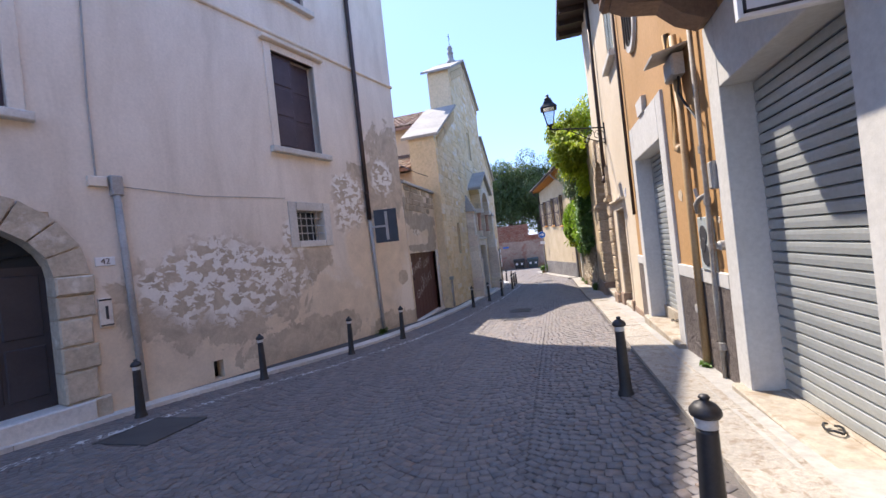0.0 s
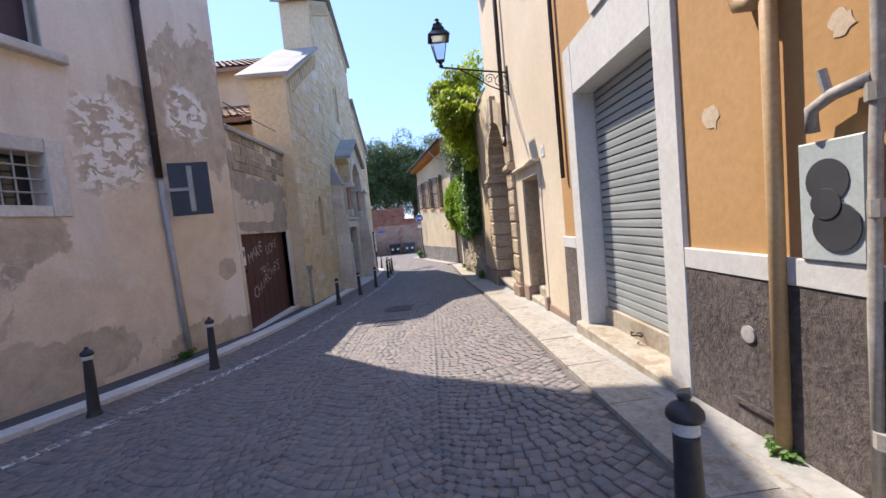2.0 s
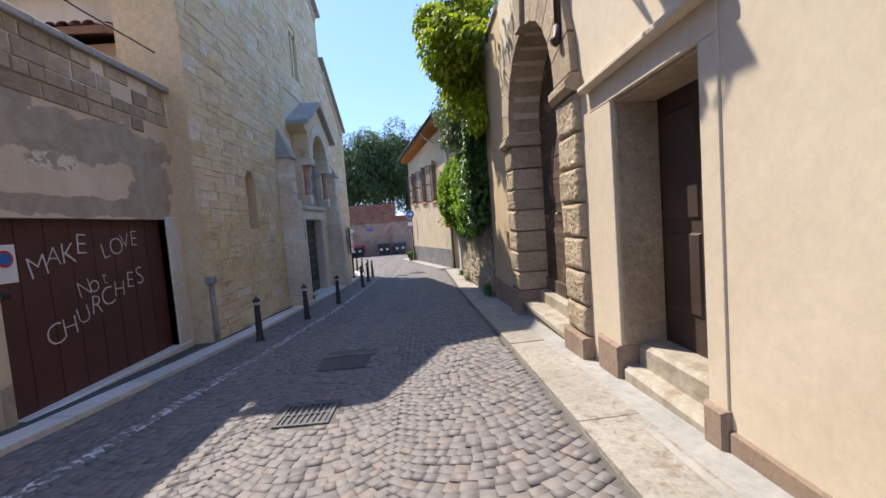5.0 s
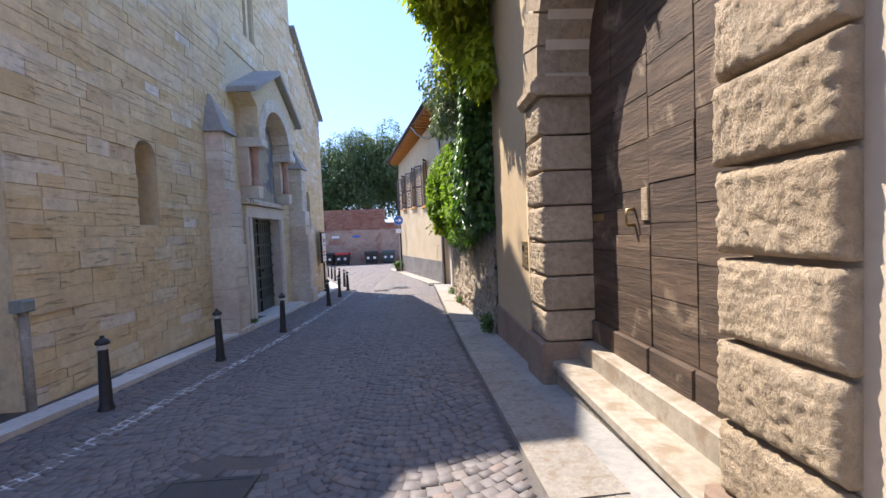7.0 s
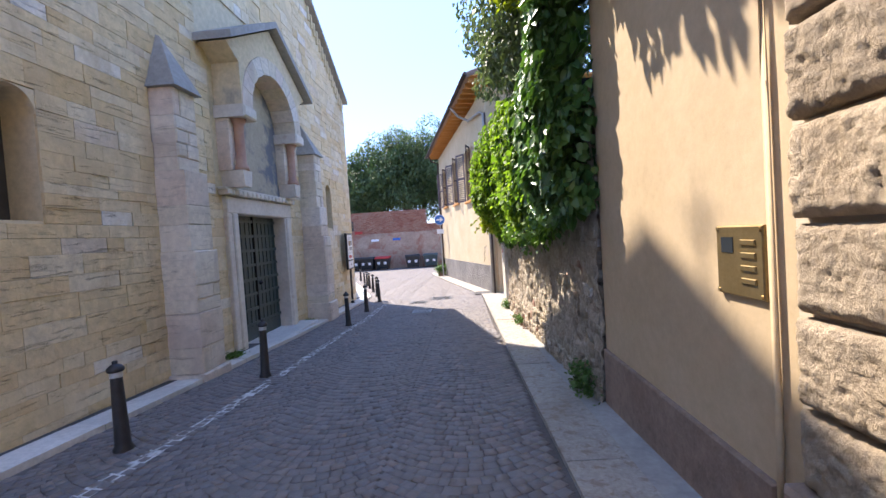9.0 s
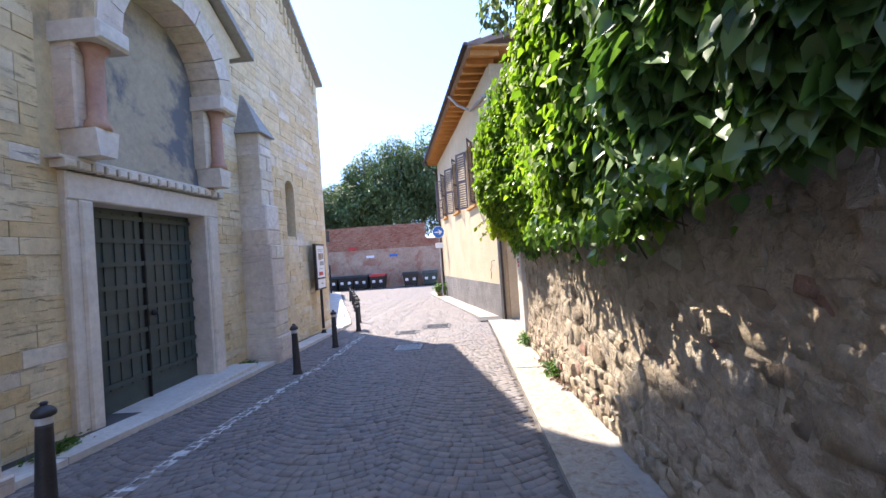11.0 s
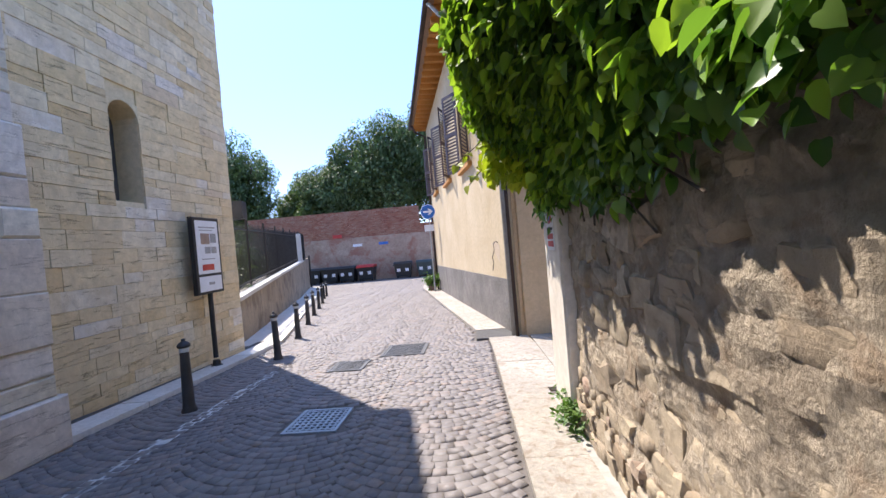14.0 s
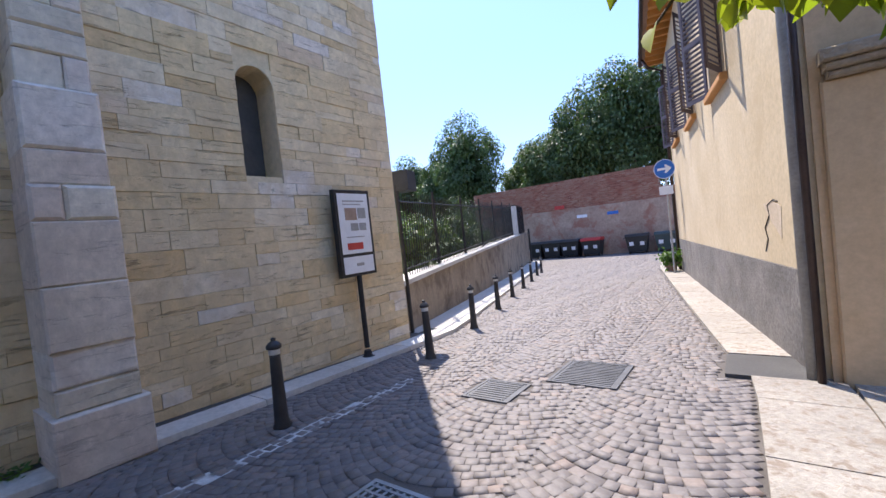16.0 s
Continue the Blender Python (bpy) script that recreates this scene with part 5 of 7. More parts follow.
# oval window with white rim
bm = B()
prism(bm, F_east, arc(7.0, 4.9, 0.42, 0.55, 24, 0, 2 * math.pi)[:-1], 0.0, 0.05)
ov = part("oval_window", bm, M_white, shop, "oval window with a white rim and dark bars")
bm = B()
prism(bm, F_east, arc(7.0, 4.9, 0.32, 0.45, 24, 0, 2 * math.pi)[:-1], 0.05, 0.056)
part("pane", bm, M_dark, ov)
for k in range(4):
    bm = B()
    u = 6.76 + 0.16 * k
    tube(bm, [F_east(u, 0.07, 4.5), F_east(u, 0.07, 5.3)], 0.014, 6)
    part("bar", bm, M_darkwood, ov)
sgn = thing("wall_sign", "white hanging shop sign with a dark border", "sign", (1.28, 2.35, 2.72))
bm = B()
soft_block(bm, lambda u, d, z: Vector((u, -d, z)), -0.3, 0.2, -0.02, 0.02, -0.16, 0.4, 0.006)
part("panel", bm, M_signwhite, sgn)
for a, b, c, d in ((-0.28, 0.18, -0.14, -0.125), (-0.28, -0.265, -0.14, 0.38), (0.165, 0.18, -0.14, 0.38)):
    bm = B()
    block(bm, lambda u, dd, z: Vector((u, -dd, z)), a, b, 0.02, 0.023, c, d)
    part("border", bm, M_ink, sgn)
bm = B()
tube(bm, [Vector((0.2, 0, 0.3)), Vector((0.24, 0, 0.3))], 0.02, 6)
part("bracket", bm, M_iron, sgn)

# ---- east side: beige palazzo with door 17 and the stone portal ----
pal = thing("palazzo", "beige plastered house with a rusticated stone portal", "house")
PH = [(9.40, 10.42, -0.6, 2.06), (11.65, 13.92, -0.8, 3.78), (8.6, 9.4, 5.05, 6.7)]
bm = B()
wall_cells(bm, F_east, 8.3, 14.3, -1.5, 4.75, -0.5, 0.0, [(9.32, 10.55, -0.6, 2.14), (11.40, 13.87, -0.8, 3.86)])
part("wall", bm, M_beige, pal, "smooth beige plaster wall")
bm = B()
wall_cells(bm, F_east, 14.3, 16.4, -1.5, 4.75, -0.5, 0.0)
part("end_wall", bm, M_warm, pal, "warm yellow plaster wall")
bm = B()
wall_cells(bm, F_east, 8.3, 13.6, 4.75, 7.9, -0.5, 0.0, PH[2:])
part("upper_wall", bm, M_beige, pal)
bm = B()
block(bm, F_east, 8.3, 13.6, -6, -1.2, -1.5, 7.9)
block(bm, F_east, 13.55, 13.6, -6, -0.5, -1.5, 7.9)
part("back", bm, M_beige, pal)
bm = B()
block(bm, F_east, 8.3, 13.9, -6, 0.75, 7.9, 8.05)
part("eave", bm, M_darkwood, pal, "dark wooden eave")
for k in range(8):
    bm = B()
    u = 8.6 + 0.68 * k
    block(bm, F_east, u, u + 0.1, -0.1, 0.7, 7.76, 7.9)
    part("rafter_end", bm, M_darkwood, pal)
bm = B()
soft_block(bm, F_east, 16.4 - 2.0, 16.43, -0.55, 0.05, 4.75, 4.85, 0.015)
part("coping", bm, M_slate, pal)
bm = B()
block(bm, F_east, 8.58, 9.42, -0.35, -0.3, 5.0, 6.75)
uw = part("window", bm, M_dark, pal)
bm = B()
soft_block(bm, F_east, 8.45, 9.55, -0.1, 0.12, 4.93, 5.05, 0.015)
part("window_sill", bm, M_kerb, uw)
for u0, u1 in ((8.6, 8.995), (9.005, 9.4)):
    bm = B()
    block(bm, F_east, u0, u1, -0.06, -0.02, 5.05, 6.7)
    lf = part("shutter", bm, M_meter, uw, "grey-green louvred shutter")
    for k in range(20):
        bm = B()
        z = 5.1 + 0.08 * k
        block(bm, F_east, u0 + 0.04, u1 - 0.04, -0.022, -0.006, z, z + 0.05)
        part("louvre", bm, M_meter, lf)
bm = B()
soft_block(bm, F_east, 8.3, 9.25, -0.01, 0.02, -0.6, 0.0, 0.012)
part("plinth", bm, M_plinth, pal)
bm = B()
soft_block(bm, F_east, 14.42, 16.4, -0.01, 0.03, -1.2, -0.10, 0.01)
part("plinth", bm, M_plinth, pal, "brown flaking plinth")
# door 17
for u0, u1 in ((9.25, 9.40), (10.42, 10.80)):
    bm = B()
    soft_block(bm, F_east, u0, u1, -0.4, 0.012, 0.02, 2.06, 0.006)
    part("door_jamb", bm, M_beige, pal)
    bm = B()
    soft_block(bm, F_east, u0 - 0.01, u1 + 0.01, -0.4, 0.05, -0.5, 0.10, 0.02)
    part("jamb_foot", bm, M_plinth, pal, "worn brown stone foot")
bm = B()
soft_block(bm, F_east, 9.25, 10.80, -0.4, 0.014, 2.06, 2.24, 0.006)
part("lintel", bm, M_beige, pal)
bm = B()
soft_block(bm, F_east, 9.20, 10.85, 0.0, 0.10, 2.24, 2.29, 0.012)
part("drip_moulding", bm, M_beige, pal)
bm = B()
block(bm, F_east, 9.40, 10.42, -0.42, -0.36, -0.2, 2.06)
d17 = part("door", bm, M_darkwood, pal, "dark brown wooden door")
for u0, u1 in ((9.46, 9.88), (9.94, 10.36)):
    for z0, z1 in ((0.4, 1.0), (1.1, 1.9)):
        bm = B()
        soft_block(bm, F_east, u0, u1, -0.37, -0.345, z0, z1, 0.015)
        part("door_panel", bm, M_darkwood, d17)
bm = B()
soft_block(bm, F_east, 9.40, 10.42, -0.4, -0.12, -0.4, 0.12, 0.03)
part("doorstep", bm, M_step, pal)
bm = B()
soft_block(bm, F_east, 9.41, 10.41, -0.14, 0.015, -0.6, -0.06, 0.03)
part("doorstep", bm, M_step, pal)
for a, b, c, e in ((9.402, 9.43, 0.12, 2.03), (10.39, 10.418, 0.12, 2.03), (9.402, 10.418, 2.03, 2.058)):
    bm = B()
    soft_block(bm, F_east, a, b, -0.35, -0.015, c, e, 0.006)
    part("jamb_lining", bm, M_rust, pal, "brown stone door jamb")
bm = B()
soft_block(bm, F_east, 8.95, 9.09, 0.0, 0.012, 2.27, 2.43, 0.003)
p17 = part("number_plate", bm, M_signwhite, pal, "white enamel plate with a blue number")
flat_text("number", "17", 0.10, face_west(1.484, 9.02, 2.35), M_blue, p17)
# rusticated portal
def quarry_block(bm, u0, u1, d0, d1, z0, z1, seed):
    """A block with a rough, hammered face."""
    nu, nz = 40, 26
    g = [[None] * (nz + 1) for _ in range(nu + 1)]
    for i in range(nu + 1):
        for j in range(nz + 1):
            u, z = u0 + (u1 - u0) * i / nu, z0 + (z1 - z0) * j / nz
            e = min(i, nu - i, j, nz - j)
            p = Vector((u * 34, z * 34, seed * 3.1))
            r = 0.012 * noise.noise(p) + 0.006 * noise.noise(p * 2.1) + 0.008 * noise.noise(p * 0.2)
            g[i][j] = bm.verts.new(F_east(u, d1 - (0.03 if e == 0 else 0.012 if e == 1 else 0.004 if e == 2 else 0) + (r if e else r * 0.4), z))
    for i in range(nu):
        for j in range(nz):
            bm.faces.new((g[i][j], g[i + 1][j], g[i + 1][j + 1], g[i][j + 1]))
    ring = [g[i][0] for i in range(nu + 1)] + [g[nu][j] for j in range(1, nz + 1)] + [g[i][nz] for i in range(nu - 1, -1, -1)] + [g[0][j] for j in range(nz - 1, 0, -1)]
    back = []
    for v in ring:
        back.append(bm.verts.new((1.5 - d0, v.co.y, v.co.z)))
    n = len(ring)
    for k in range(n):
        bm.faces.new((ring[k], ring[(k + 1) % n], back[(k + 1) % n], back[k]))


PU, PRI, PZS = 12.635, 1.115, 2.50
for side in (-1, 1):
    z = 0.0
    hs = (0.30, 0.33, 0.33, 0.34, 0.33, 0.33, 0.36)
    ui = PU + side * PRI
    uo = PU + side * (PRI + 0.50)
    bm = B()
    soft_block(bm, F_east, min(ui, uo) - 0.03, max(ui, uo) + 0.03, -0.45, 0.11, -0.9, z, 0.02)
    part("portal_base", bm, M_plinth, pal)
    for k, h in enumerate(hs):
        bm = B()
        quarry_block(bm, min(ui, uo), max(ui, uo), -0.42, 0.07 + RND.uniform(-0.008, 0.008), z + 0.010, z + h - 0.010, k + 20 * side)
        o = part("rusticated_block", bm, M_rust, pal, "", True)
        z += h
    bm = B()
    soft_block(bm, F_east, min(ui, uo) - 0.05, max(ui, uo) + 0.05, -0.45, 0.14, z, z + 0.16, 0.05)
    part("impost", bm, M_rust, pal)
bm = B()
prism(bm, F_east, arc(PU, PZS, PRI, PRI, 18) + [(PU - PRI - 0.14, PZS), (PU - PRI - 0.14, 3.89), (PU + PRI + 0.14, 3.89), (PU + PRI + 0.14, PZS)], -0.45, -0.005)
part("arch_infill", bm, M_beige, pal)
for k in range(13):
    a0, a1 = math.pi * k / 13 + 0.008, math.pi * (k + 1) / 13 - 0.008
    ro = PRI + (0.60 if k == 6 else 0.50)
    bm = B()
    prism(bm, F_east, [(PU + PRI * math.cos(a0), PZS + PRI * math.sin(a0)), (PU + ro * math.cos(a0), PZS + ro * math.sin(a0)),
                       (PU + ro * math.cos(a1), PZS + ro * math.sin(a1)), (PU + PRI * math.cos(a1), PZS + PRI * math.sin(a1))], -0.42, 0.075 if k != 6 else 0.13)
    part("arch_stone", bm, M_rust, pal)
bm = B()
soft_block(bm, F_east, PU - PRI - 0.2, PU + PRI + 0.2, -0.46, -0.25, -0.6, 0.0, 0.012)
part("portal_step", bm, M_step, pal, "upper marble step")
bm = B()
soft_block(bm, F_east, PU - PRI + 0.002, PU + PRI - 0.002, -0.3, 0.02, -0.25, -0.17, 0.012)
part("portal_step", bm, M_step, pal, "worn marble step")
bm = B()
block(bm, F_east, PU - PRI + 0.002, PU + PRI - 0.002, -0.3, -0.02, -0.9, -0.25)
part("step_base", bm, M_slab, pal)
bm = B()
block(bm, F_east, PU - PRI - 0.3, PU + PRI + 0.3, -0.70, -0.46, -0.1, 3.95)
pdoor = part("portal_door", bm, M_wood, pal, "weathered brown plank double door")
COLS = [PU - PRI, 11.82, 12.30, 12.79, 13.32, PU + PRI]
for c0, c1 in zip(COLS, COLS[1:]):
    z = -0.03
    while z < 3.7:
        h = 0.23 if z < 0 else RND.uniform(0.22, 0.38)
        h = min(h, 3.78 - z)
        lay = (-0.385 if z < 0 else -0.42) + RND.uniform(-0.005, 0.005)
        gap = RND.uniform(0.0008, 0.0035)
        bm = B()
        soft_block(bm, F_east, c0 + RND.uniform(0.001, 0.004), c1 - RND.uniform(0.001, 0.004), -0.46, lay, z + gap, z + h - gap, 0.003 if z >= 0 else 0.014)
        part("plank", bm, M_wood, pdoor)
        z += h
for u, z in ((13.0, 1.15),):
    bm = B()
    tube(bm, [F_east(u, -0.42, z + 0.06), F_east(u, -0.36, z + 0.06), F_east(u, -0.35, z), F_east(u, -0.36, z - 0.06), F_east(u, -0.42, z - 0.06)], [0.016, 0.012, 0.009, 0.012, 0.016], 8)
    part("pull_handle", bm, M_brass, pdoor, "brass pull handle", True)
bm = B()
soft_block(bm, F_east, 12.79, 12.88, -0.42, -0.405, 1.12, 1.36, 0.006)
part("lock_plate", bm, M_rust, pdoor, "rusty lock plate")
bm = B()
soft_block(bm, F_east, 13.5, 13.72, -0.42, -0.41, 1.14, 1.20, 0.004)
part("letter_slot", bm, M_brass, pdoor, "brass letter slot")
# bell plate
bm = B()
soft_block(bm, F_east, 14.44, 14.74, 0.0, 0.02, 0.64, 0.95, 0.006)
bp = part("bell_plate", bm, M_brass, pal, "brass intercom plate with name strips")
bm = B()
block(bm, F_east, 14.62, 14.70, 0.02, 0.023, 0.83, 0.90)
part("camera_window", bm, M_glass, bp)
for k in range(4):
    bm = B()
    soft_block(bm, F_east, 14.48, 14.57, 0.02, 0.027, 0.70 + 0.055 * k, 0.725 + 0.055 * k, 0.003)
    part("name_strip", bm, M_brass, bp)
for u, z in ((14.455, 0.655), (14.725, 0.655), (14.455, 0.935), (14.725, 0.935)):
    bm = B()
    lathe(bm, [(0.01, 0), (0.008, 0.006)], 8)
    bmesh.ops.transform(bm, matrix=Matrix.Translation(F_east(u, 0.02, z)) @ Matrix.Rotation(-math.pi / 2, 4, "Y"), verts=bm.verts)
    part("screw", bm, M_brass, bp)
bm = B()
tube(bm, [F_east(14.40, 0.02, 2.6), F_east(14.40, 0.02, 1.5), F_east(14.39, 0.02, 0.1), F_east(14.38, 0.03, -0.2)], 0.014, 6)
part("cable_conduit", bm, M_warm, pal, "", True)
bm = B()
tube(bm, [F_east(11.2, 0.08, 7.9), F_east(11.2, 0.08, 5.0), F_east(11.25, 0.08, 3.0)], 0.045, 10)
part("downpipe", bm, M_copper, pal, "brown copper downpipe", True)
bm = B()
tube(bm, [F_east(11.25, 0.08, 3.02), F_east(11.26, 0.1, 2.9), F_east(11.27, 0.14, 2.86)], 0.05, 10)
part("downpipe_shoe", bm, M_copper, pal, "", True)

# ---- street lamp on a wrought-iron bracket ----
lamp = thing("street_lamp", "black wrought-iron bracket lantern on the beige wall", "street lamp", (1.5, 10.92, 4.0))
LU, LX = -0.2, -1.28      # lantern's place from the bracket's foot
bm = B()
tube(bm, [Vector((-0.01, 0, -0.25)), Vector((-0.01, 0, 0.3))], 0.022, 8)
part("wall_bar", bm, M_iron, lamp)
bm = B()
tube(bm, [Vector((-0.02, 0, 0.18)), Vector((-0.5, LU * 0.4, 0.22)), Vector((LX, LU, 0.30))], 0.017, 8)
part("arm", bm, M_iron, lamp)
bm = B()
tube(bm, [Vector((-0.02, 0, -0.2)), Vector((-0.35, LU * 0.3, -0.08)), Vector((-0.75, LU * 0.6, 0.16)), Vector((-0.95, LU * 0.75, 0.26))], 0.012, 8)
part("brace", bm, M_iron, lamp)
for cx, cz, r, turns in ((-0.16, 0.02, 0.13, 1.6), (-0.36, 0.08, 0.10, 1.5), (-0.55, 0.13, 0.07, 1.4), (-0.11, -0.12, 0.06, 1.4)):
    bm = B()
    tube(bm, [Vector((cx + r * (1 - k / 28) * math.cos(turns * 2 * math.pi * k / 24), LU * 0.3 * (-cx), cz + r * (1 - k / 28) * math.sin(turns * 2 * math.pi * k / 24))) for k in range(25)], 0.009, 5)
    part("scroll", bm, M_iron, lamp)
L0 = Vector((LX, LU, 0.30))
bm = B()
lathe(bm, [(0.03, 0), (0.05, 0.03), (0.02, 0.06), (0.06, 0.10), (0.075, 0.12)], 10, tuple(L0))
part("base", bm, M_iron, lamp)


def sq(bm, w0, z0, w1, z1, mi=0, caps=True):
    a = [bm.verts.new(L0 + Vector((sx * w0, sy * w0, z0))) for sx, sy in ((-1, -1), (1, -1), (1, 1), (-1, 1))]
    b = [bm.verts.new(L0 + Vector((sx * w1, sy * w1, z1))) for sx, sy in ((-1, -1), (1, -1), (1, 1), (-1, 1))]
    for i in range(4):
        bm.faces.new((a[i], a[(i + 1) % 4], b[(i + 1) % 4], b[i]))
    if caps:
        bm.faces.new(a)
        bm.faces.new(b)


for i, (sx, sy) in enumerate(((-1, -1), (1, -1), (1, 1), (-1, 1))):
    bm = B()
    tube(bm, [L0 + Vector((sx * 0.07, sy * 0.07, 0.12)), L0 + Vector((sx * 0.15, sy * 0.15, 0.52))], 0.009, 6)
    part("corner_bar", bm, M_iron, lamp)
bm = B()
sq(bm, 0.068, 0.125, 0.146, 0.515)
gl = part("glass", bm, M_lampglass, lamp, "clear lantern glass")
gl.visible_shadow = False
bm = B()
sq(bm, 0.2, 0.52, 0.19, 0.545)
sq(bm, 0.19, 0.545, 0.10, 0.66)
sq(bm, 0.115, 0.66, 0.10, 0.70)
sq(bm, 0.075, 0.70, 0.085, 0.76)
part("roof", bm, M_iron, lamp)
bm = B()
lathe(bm, [(0.05, 0.76), (0.07, 0.79), (0.03, 0.83), (0.045, 0.86), (0.001, 0.90)], 10, tuple(L0))
part("finial", bm, M_iron, lamp)

# patches of white filler on the ochre wall
q = random.Random(5)
for u, z, rad in ((5.43, 1.92, 0.085), (4.33, 1.98, 0.05), (4.62, 2.12, 0.06), (4.36, 1.60, 0.04)):
    bm = B()
    ring = [(u + rad * q.uniform(0.6, 1.15) * math.cos(k * math.pi / 7), z + rad * q.uniform(0.6, 1.15) * math.sin(k * math.pi / 7)) for k in range(14)]
    prism(bm, F_east, ring, -0.01, 0.004)
    part("plaster_patch", bm, M_filler, shop, "pale filler patch on the ochre plaster")

# ---- garden wall of rubble ----
gwall = thing("garden_wall", "rough rubble garden wall overhung by ivy", "wall")


def F_gard(u, d, z):
    return Vector((1.47 - 0.015 * (u - 16.4) - d, u, z))


def bed(u, z):
    """How far the uneven mortar face stands out; the foot of the wall bulges."""
    return 0.03 * noise.noise(Vector((u * 2.2, z * 2.4, 3))) + 0.026 * noise.noise(Vector((u * 6, z * 9, 7))) + 0.012 * noise.noise(Vector((u * 19, z * 22, 5))) + 0.11 * max(0, 1 - (z + 1.4) / 1.1)


for ua, ub, mat in ((16.4, 19.7, M_mortar), (19.7, 23.3, M_mortardark)):
    bm = B()
    n_u, n_z = 150, 130
    front = [[bm.verts.new(F_gard(ua + (ub - ua) * i / n_u, bed(ua + (ub - ua) * i / n_u, -1.4 + 3.6 * j / n_z), -1.4 + 3.6 * j / n_z)) for j in range(n_z + 1)] for i in range(n_u + 1)]
    for i in range(n_u):
        for j in range(n_z):
            bm.faces.new((front[i][j], front[i + 1][j], front[i + 1][j + 1], front[i][j + 1]))
    part("mortar_bed", bm, mat, gwall, "sandy lime mortar")
bm = B()
block(bm, F_gard, 16.37, 23.3, -0.45, -0.075, -1.6, 2.2)
part("core", bm, M_mortar, gwall)
bm = B()
soft_block(bm, F_gard, 22.80, 23.34, -0.5, 0.085, -1.6, 1.9, 0.02)
part("end_pier", bm, M_marble, gwall, "whitish plastered end of the wall")
poster = thing("notice_sheet", "white no-parking notice with a red and blue disc on the pier", "notice")
bm = B()
block(bm, F_gard, 22.94, 23.18, 0.085, 0.089, 0.44, 0.86)
sheet = part("sheet", bm, M_signwhite, poster)
for rad, lay, mat, nm in ((0.085, 0.089, M_red, "ring"), (0.064, 0.0935, M_blue, "disc")):
    bm = B()
    lathe(bm, [(rad, 0), (rad, 0.003)], 20)
    bmesh.ops.transform(bm, matrix=Matrix.Translation(F_gard(23.06, lay, 0.74)) @ Matrix.Rotation(-math.pi / 2, 4, "Y"), verts=bm.verts)
    part(nm, bm, mat, sheet)
bm = B()
prism(bm, F_gard, [(23.01, 0.778), (23.022, 0.79), (23.11, 0.702), (23.098, 0.69)], 0.0965, 0.0995)
part("bar", bm, M_red, sheet)
for z0, z1, mat in ((0.60, 0.625, M_ink), (0.53, 0.575, M_red), (0.47, 0.515, M_red)):
    bm = B()
    block(bm, F_gard, 22.965, 23.155, 0.089, 0.092, z0, z1)
    part("print_bar", bm, mat, sheet)
wl = thing("wall_lamp", "small round dark bulkhead lamp on the plastered pier", "lamp")
bm = B()
lathe(bm, [(0.075, 0), (0.075, 0.03), (0.06, 0.045)], 18)
bmesh.ops.transform(bm, matrix=Matrix.Translation(F_gard(23.2, 0.085, 1.1)) @ Matrix.Rotation(-math.pi / 2, 4, "Y"), verts=bm.verts)
part("housing", bm, M_iron, wl)
bm = B()
lathe(bm, [(0.058, 0.04), (0.05, 0.065), (0.02, 0.078), (0.001, 0.08)], 18)
bmesh.ops.transform(bm, matrix=Matrix.Translation(F_gard(23.2, 0.085, 1.1)) @ Matrix.Rotation(-math.pi / 2, 4, "Y"), verts=bm.verts)
part("glass_dome", bm, M_slate, wl, "dusty grey glass dome")

# ---- gateway beside the garden wall ----
gate = thing("gateway", "ochre gateway wall with a moulded pilaster", "wall")


def F_gate(u, d, z):
    return Vector((u, 26.37 - d, z))


bm = B()
block(bm, F_gate, 1.36, 5.5, -0.5, -0.12, -2, 4.6)
block(bm, F_gate, 1.36, 2.0, -0.12, 0.0, -2, 4.6)
part("wall", bm, M_gate, gate)
bm = B()
soft_block(bm, F_gate, 1.42, 1.97, 0.0, 0.06, -2, 1.4, 0.015)
part("pilaster", bm, M_gate, gate, "ochre painted pilaster")
bm = B()
for k, (w, z0, z1) in enumerate(((0.05, 1.4, 1.46), (0.09, 1.46, 1.52), (0.13, 1.52, 1.62))):
    soft_block(bm, F_gate, 1.48 - w * 0.5, 1.97 + w, 0.0, 0.06 + w, z0, z1, 0.015)
part("capital", bm, M_rust, gate)
bm = B()
soft_block(bm, F_gate, 2.0, 5.0, -0.12, -0.09, -2, 0.0, 0.01)
part("plinth", bm, M_greyplinth, gate)
bm = B()
block(bm, lambda u, d, z: Vector((5.0 - d, u, z)), 23.3, 26.9, -0.4, 0, -2, 2.5)
part("side_wall", bm, M_corner, gate)

# ---- corner house ----
ch = thing("corner_house", "yellow plastered two-storey house with dark shutters and orange eaves", "house")
WIN = [(35.55, 36.75, 2.62, 4.6), (32.1, 33.3, 2.5, 4.5), (29.0, 30.2, 2.36, 4.4)]
bm = B()
wall_cells(bm, F_corner, 26.4, 38.3, -3, 5.75, -0.45, 0.0, WIN)
part("wall", bm, M_corner, ch, "yellow plaster, cracked near the corner")
bm = B()
block(bm, F_corner, 26.7, 38.0, -7, -0.8, -3, 5.75)
part("back", bm, M_corner, ch)
for u0, u1 in ((26.4, 26.7), (38.0, 38.3)):
    bm = B()
    block(bm, F_corner, u0, u1, -7, -0.45, -3, 5.74)
    part("end_wall", bm, M_corner, ch)
bm = B()
prism(bm, F_corner, [(26.42, -3), (38.32, -3), (38.32, -0.42), (26.42, -0.13)], -0.01, 0.03)
part("plinth", bm, M_greyplinth, ch, "grey roughcast plinth")
bm = B()
